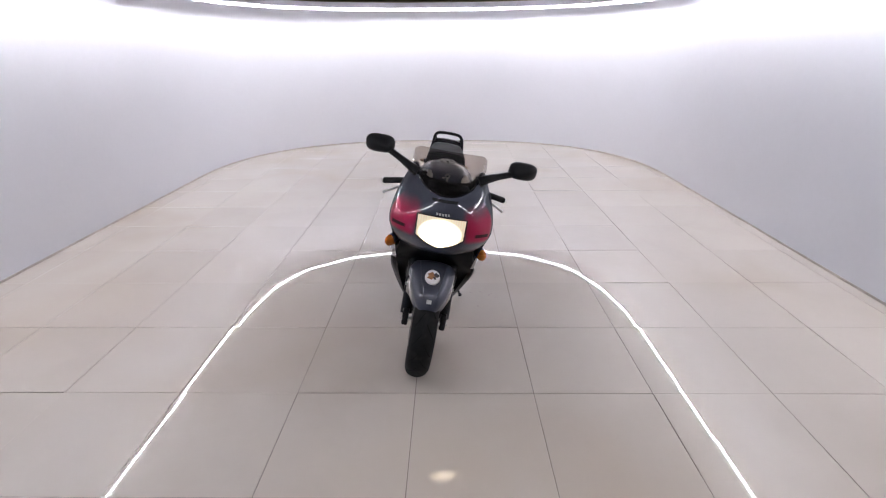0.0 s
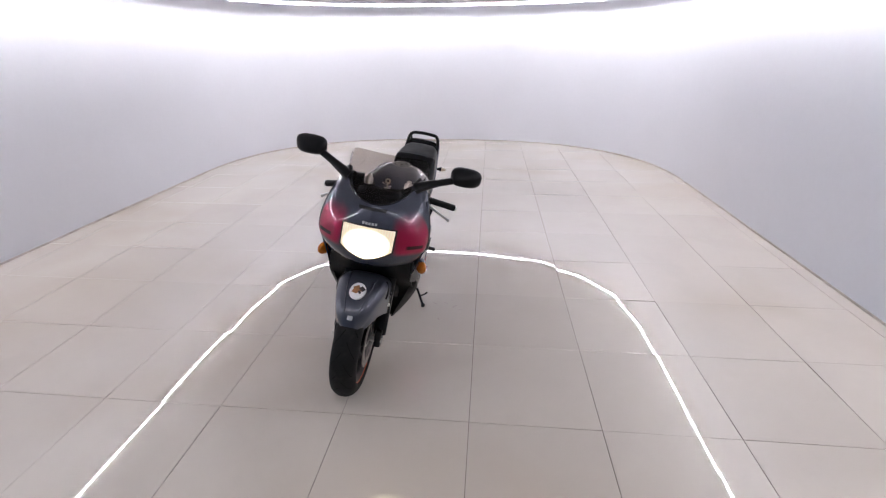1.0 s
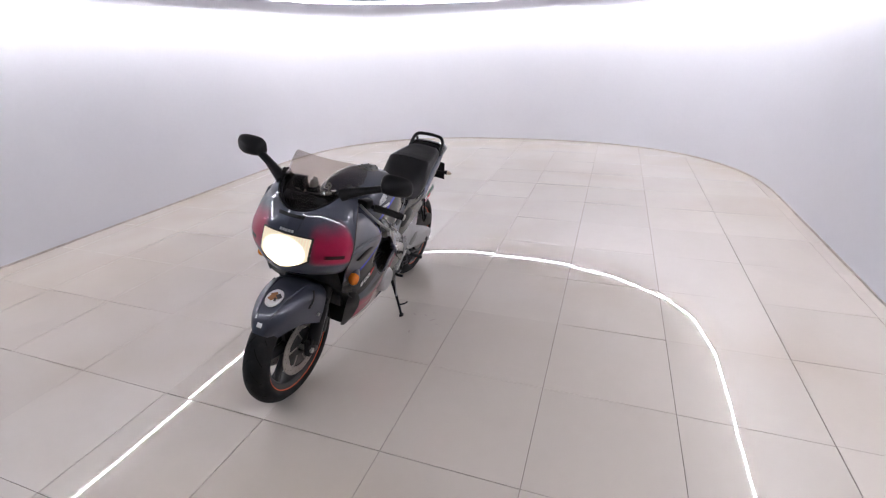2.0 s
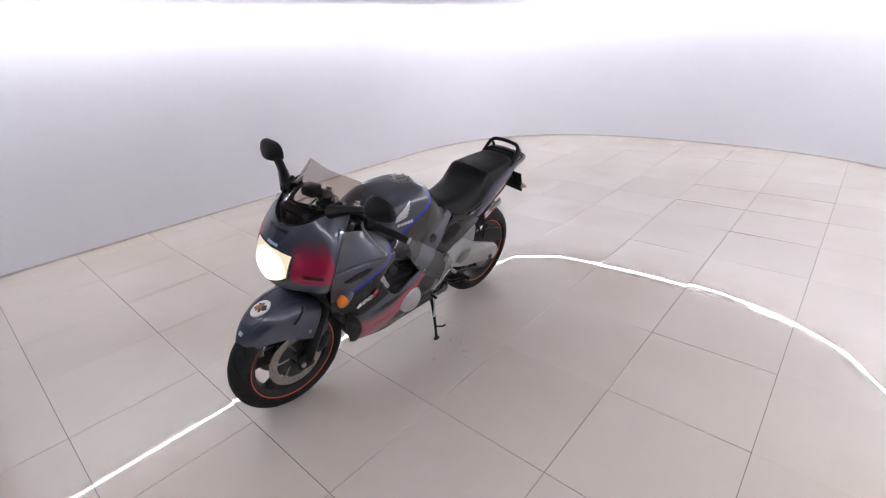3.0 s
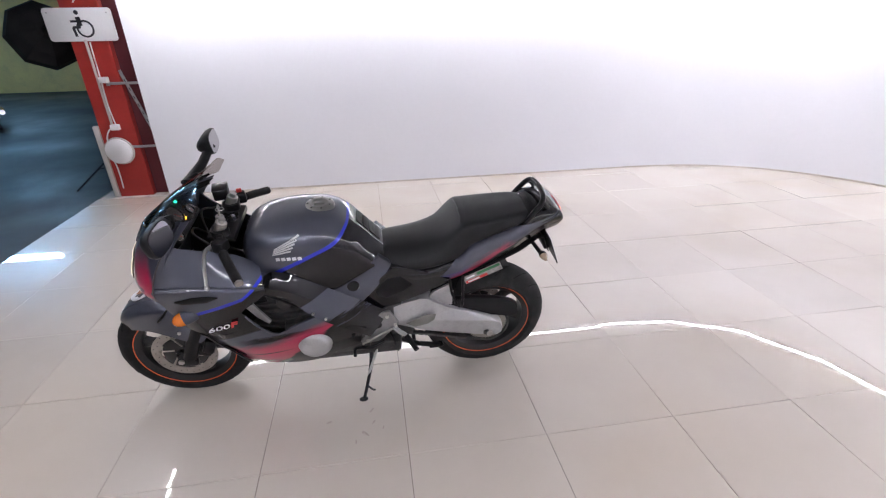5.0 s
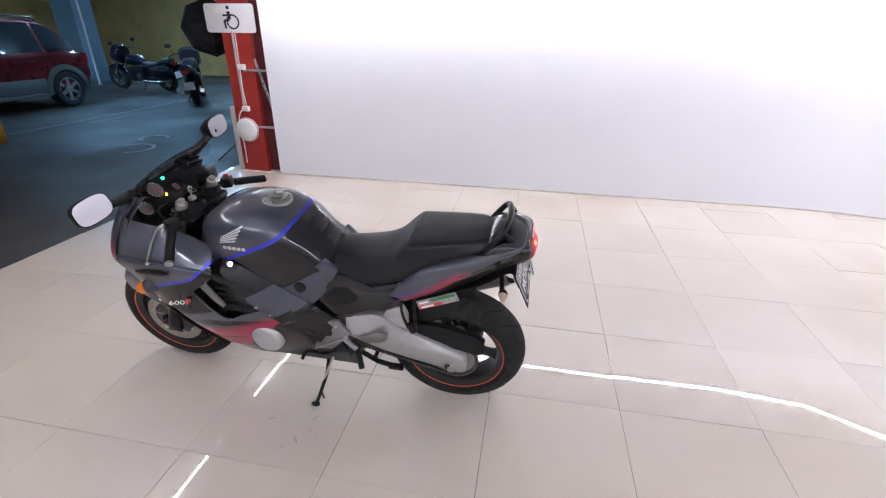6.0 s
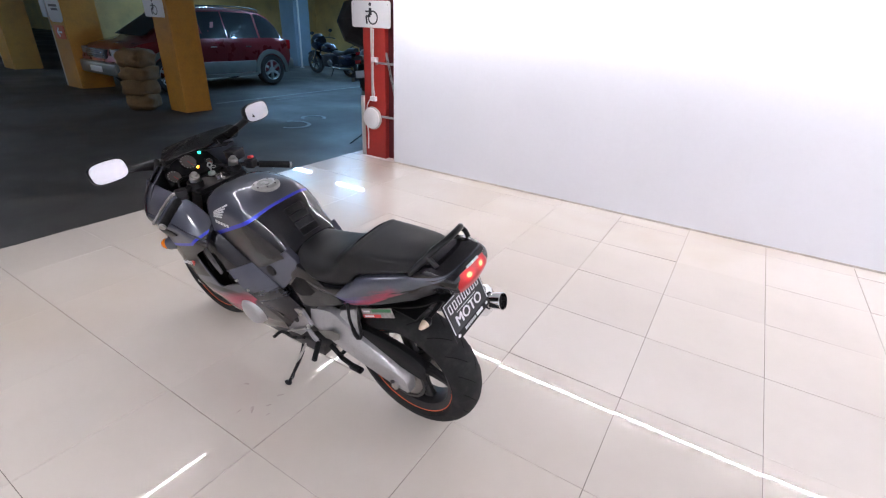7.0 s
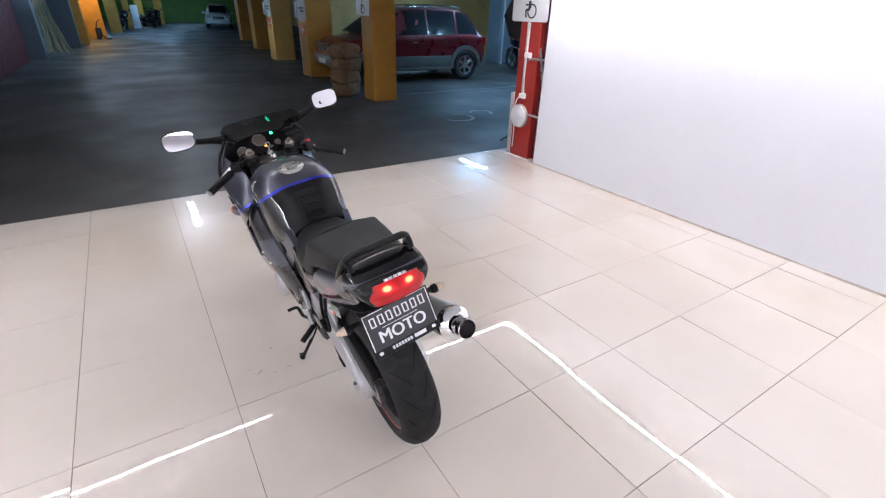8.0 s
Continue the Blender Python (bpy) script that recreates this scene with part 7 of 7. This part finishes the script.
# bars, levers, mirrors
MIRROR_AT = {1: (1.156, 0.372, 1.108), -1: (1.166, -0.362, 1.128)}
for s in (1, -1):
    clip = part("handlebar", tube([(1.078, 0.1 * s, 0.945), (1.078, 0.13 * s, 0.950), (1.068, 0.17 * s, 0.942), (1.045, 0.232 * s, 0.920), (1.015, 0.29 * s, 0.902)], 0.0115, 10), M_PLASTIC, bike, "black clip-on handlebar")
    part("clamp", lathe([(0.0215, -0.02), (0.034, -0.02), (0.034, 0.02), (0.0215, 0.02), (0.0215, -0.02)], 20, "z", m=Matrix.Translation((1.082, 0.1 * s, 0.945))), M_PLASTIC, clip)
    part("grip", tube([(1.052, 0.215 * s, 0.925), (1.022, 0.272 * s, 0.908), (0.985, 0.338 * s, 0.886)], 0.017, 12, curved=False), M_RUBBER, clip, "black rubber grip")
    part("bar_end", tube([(0.985, 0.338 * s, 0.886), (0.981, 0.346 * s, 0.883)], 0.0145, 12, curved=False), M_STEEL, clip)
    part("switch_box", box(-0.025, 0.022, -0.024, 0.024, -0.022, 0.022, 0.008, m=Matrix.Translation((1.066, 0.182 * s, 0.942)) @ pose(0, 0, 0, 0, 0, -20 * s)), M_PLASTIC, clip)
    part("lever", tube([(1.092, 0.165 * s, 0.938), (1.116, 0.20 * s, 0.932), (1.116, 0.25 * s, 0.902), (1.107, 0.295 * s, 0.874), (1.102, 0.320 * s, 0.860)], 0.007, 8, sx=0.9), M_STEEL, clip, "polished alloy lever")
    part("lever_ball", lathe([(0.0, 0.009), (0.0065, 0.0065), (0.009, 0.0), (0.0065, -0.0065), (0, -0.009)], 14, "z", m=Matrix.Translation((1.101, 0.322 * s, 0.858))), M_STEEL, clip)
    hs = []
    for dx, sy, sz, oy, oz in ((0.0, 0.0705, 0.0445, 0, 0), (0.010, 0.0725, 0.046, 0, 0), (0.026, 0.067, 0.042, -0.002, 0.0), (0.046, 0.050, 0.030, -0.010, -0.003), (0.060, 0.030, 0.018, -0.02, -0.006), (0.066, 0.012, 0.008, -0.026, -0.008)):
        hs.append([(dx, s * (oy + sy * math.copysign(abs(math.cos(a)) ** 0.66, math.cos(a))), oz + sz * math.copysign(abs(math.sin(a)) ** 0.66, math.sin(a))) for a in [2 * math.pi * k / 36 for k in range(36)]])
    drop_ = MIRROR_AT[s][2] - 1.128
    mh = part("mirror", loft(hs), M_PLASTIC, bike, "black mirror on a long stalk", m=Matrix.Translation(MIRROR_AT[s]) @ pose(0, 0, 0, 0, 12 if s > 0 else 6, -3 * s))
    MI = (Matrix.Translation(MIRROR_AT[s]) @ pose(0, 0, 0, 0, 12 if s > 0 else 6, -3 * s)).inverted()
    gl = bmesh.new()
    ring = []
    for k in range(40):
        a = 2 * math.pi * k / 40
        c, sn = math.cos(a), math.sin(a)
        ring.append((0.0665 * math.copysign(abs(c) ** 0.62, c), 0.041 * math.copysign(abs(sn) ** 0.62, sn)))
    f_ = [gl.verts.new((-0.0015, y, z)) for y, z in ring]
    b_ = [gl.verts.new((0.004, y, z)) for y, z in ring]
    gl.faces.new(f_)
    gl.faces.new(b_[::-1])
    for k in range(40):
        gl.faces.new((f_[k], b_[k], b_[(k + 1) % 40], f_[(k + 1) % 40]))
    part("mirror_glass", gl, M_MIRROR, mh, "mirror glass", smooth=False)
    part("stalk", tube([(1.235, 0.150 * s, 1.03), (1.225, 0.185 * s, 1.045), (1.20, 0.25 * s, 1.075 + drop_ * 0.5), (1.185, 0.31 * s, 1.103 + drop_), (1.18, 0.34 * s, 1.115 + drop_)], 0.013, 10, radii=[0.030, 0.023, 0.0165, 0.0155, 0.018], sx=1.25), M_PLASTIC, mh, m=MI)
    part("stalk_foot", box(-0.04, 0.04, -0.012, 0.012, -0.028, 0.028, 0.011, m=MI @ Matrix.Translation((1.225, 0.166 * s, 1.037)) @ pose(0, 0, 0, 25 * s, 25, -20 * s)), M_PLASTIC, mh)
# brake fluid box on the right, red stop switch
rb = part("brake_reservoir", box(-0.03, 0.03, -0.036, 0.036, -0.02, 0.024, 0.007, m=Matrix.Translation((1.125, -0.15, 0.985)) @ pose(0, 0, 0, 0, 0, 12)), M_PLASTIC, bike, "black brake fluid reservoir")
part("lid", box(-0.0315, 0.0315, -0.0375, 0.0375, 0.022, 0.030, 0.004, m=Matrix.Translation((1.125, -0.15, 0.985)) @ pose(0, 0, 0, 0, 0, 12)), M_FORK, rb)
part("stop_switch", box(-0.011, 0.011, -0.012, 0.012, 0.0, 0.014, 0.004, m=Matrix.Translation((1.066, -0.19, 0.963)) @ pose(0, 0, 0, 8, 0, 20)), M_REDPRINT, bike, "red stop switch")
part("clutch_cable", tube([(1.105, 0.165, 0.935), (1.17, 0.12, 0.96), (1.19, 0.03, 0.93), (1.14, -0.02, 0.84)], 0.0045, 6), M_PLASTIC, bike)
part("throttle_cable", tube([(1.075, -0.17, 0.93), (1.15, -0.13, 0.93), (1.19, -0.06, 0.95), (1.15, 0.0, 0.85), (1.02, 0.03, 0.79)], 0.0045, 6), M_PLASTIC, bike)
part("top_yoke", plate([(1.125, 0.925), (1.03, 0.915), (1.03, 0.935), (1.125, 0.945)], -0.125, 0.125, 0.006), M_FORK, bike, "black cast top yoke")
part("steering_nut", lathe([(0, 0.02), (0.014, 0.02), (0.016, 0), (0.0, 0)], 6, "z", m=Matrix.Translation((1.06, 0, 0.938))), M_CHROME, bike)

# dash
DASH = Matrix.Translation((1.245, 0.005, 0.965)) @ pose(0, 0, 0, 0, 40, 0)
db = box(0.0, 0.045, -0.138, 0.138, -0.052, 0.075, 0.014)
for v in db.verts:
    if v.co.z > 0.0:
        v.co.y *= 1 - 0.28 * min(1, v.co.z / 0.07)
dash = part("dash", db, M_PLASTIC, bike, "black instrument panel with round dials", m=DASH)
DM = pose(0, 0, 0, 0, -90, 0)
for yy, rr, zz in ((0.104, 0.031, -0.014), (0.006, 0.037, 0.026), (-0.082, 0.018, -0.010)):
    dm = DM @ Matrix.Translation((zz, yy, 0.0006))
    ga = part("gauge", lathe([(0.0, 0.001), (rr, 0.001), (rr, -0.008), (0, -0.008)], 32, "z", m=dm), M_DIAL, dash, "round dial")
    part("bezel", lathe([(rr - 0.002, 0.002), (rr, 0.006), (rr + 0.004, 0.005), (rr + 0.005, -0.004)], 32, "z", m=dm), M_FORK, ga)
    tk = bmesh.new()
    for k in range(11):
        a = radians(-35 + 250 * k / 10)
        box(rr * 0.76, rr * 0.92, -0.0009, 0.0009, 0.001, 0.0019, bm=tk, m=dm @ Matrix.Rotation(a, 4, "Z"))
    part("tick_marks", tk, M_WHITEPRINT, ga, smooth=False)
    part("needle", box(-0.004, rr * 0.8, -0.001, 0.001, 0.0022, 0.0032, m=dm @ Matrix.Rotation(radians(200), 4, "Z")), M_REDPRINT, ga, smooth=False)
for (yy, zz, mt) in ((-0.016, -0.012, M_AMBERGLOW), (-0.068, 0.048, M_GREENGLOW)):
    part("telltale", lathe([(0, 0.004), (0.006, 0.003), (0.0075, -0.002), (0, -0.002)], 14, "z", m=DM @ Matrix.Translation((zz, yy, 0.0012))), mt, dash, "lit telltale lamp")
ig = part("ignition_lock", lathe([(0, 0.012), (0.015, 0.012), (0.017, 0), (0.0, 0)], 18, "z", m=Matrix.Translation((1.105, -0.0, 0.95))), M_STEEL, bike)
key = tube([(1.105, 0, 0.962), (1.10, 0.0, 0.99)], 0.004, 6, curved=False)
lathe([(0.007, 0.0015), (0.013, 0.0015), (0.013, -0.0015), (0.007, -0.0015), (0.007, 0.0015)], 16, "x", bm=key, m=Matrix.Translation((1.10, 0, 0.998)))
part("key", key, M_STEEL, ig)
part("key_ring", tube([(1.10 + 0.016 * math.cos(a), 0.016 * math.sin(a) - 0.01, 0.985) for a in (0, 1.57, 3.14, 4.71)], 0.0016, 6, closed=True), M_STEEL, ig)

# ---------------------------------------------------------------- floor tiles, one object each on one mesh
TILE = 0.6
tile_mesh = mesh_of("tile", box(-0.2988, 0.2988, -0.2988, 0.2988, -0.0095, 0, 0.0008, 1), M_TILE)
rng = random.Random(4)
for i in range(-7, 5):
    for j in range(-3, 12):
        x0, y0 = i * TILE, j * TILE
        ob = new("tile", tile_mesh)
        ob.parent = floor
        ya = max(y0, EDGE)
        ob.location = (x0 + 0.3, (ya + y0 + TILE) / 2, rng.uniform(-0.0004, 0.0004))
        ob.scale = (1, (y0 + TILE - ya) / TILE, 1)
        ob.rotation_euler = (radians(rng.uniform(-0.22, 0.22)), radians(rng.uniform(-0.22, 0.22)), 0)

# dark scuffs on the tiles beside the side stand
M_SCUFF = mat("dark_scuff", (0.42, 0.36, 0.32), 0.5, var=0.3, scale=30, bump=0)
for x, y, r in ((-0.14, 1.02, 0.016), (-0.20, 1.06, 0.010), (-0.27, 1.05, 0.012), (-0.10, 0.98, 0.008), (-0.16, 1.10, 0.007), (-0.23, 0.86, 0.011)):
    bm = bmesh.new()
    mid = bm.verts.new((0, 0, 0.0003))
    rim = []
    for k in range(14):
        q, a = r * rng.uniform(0.6, 1.2), 2 * math.pi * k / 14
        rim.append(bm.verts.new((q * 1.5 * math.cos(a), q * 0.6 * math.sin(a), 0)))
    for k in range(14):
        bm.faces.new((mid, rim[k], rim[(k + 1) % 14]))
    part("scuff", bm, M_SCUFF, floor, m=pose(x, y, 0.0016, 0, 0, rng.uniform(0, 180)))
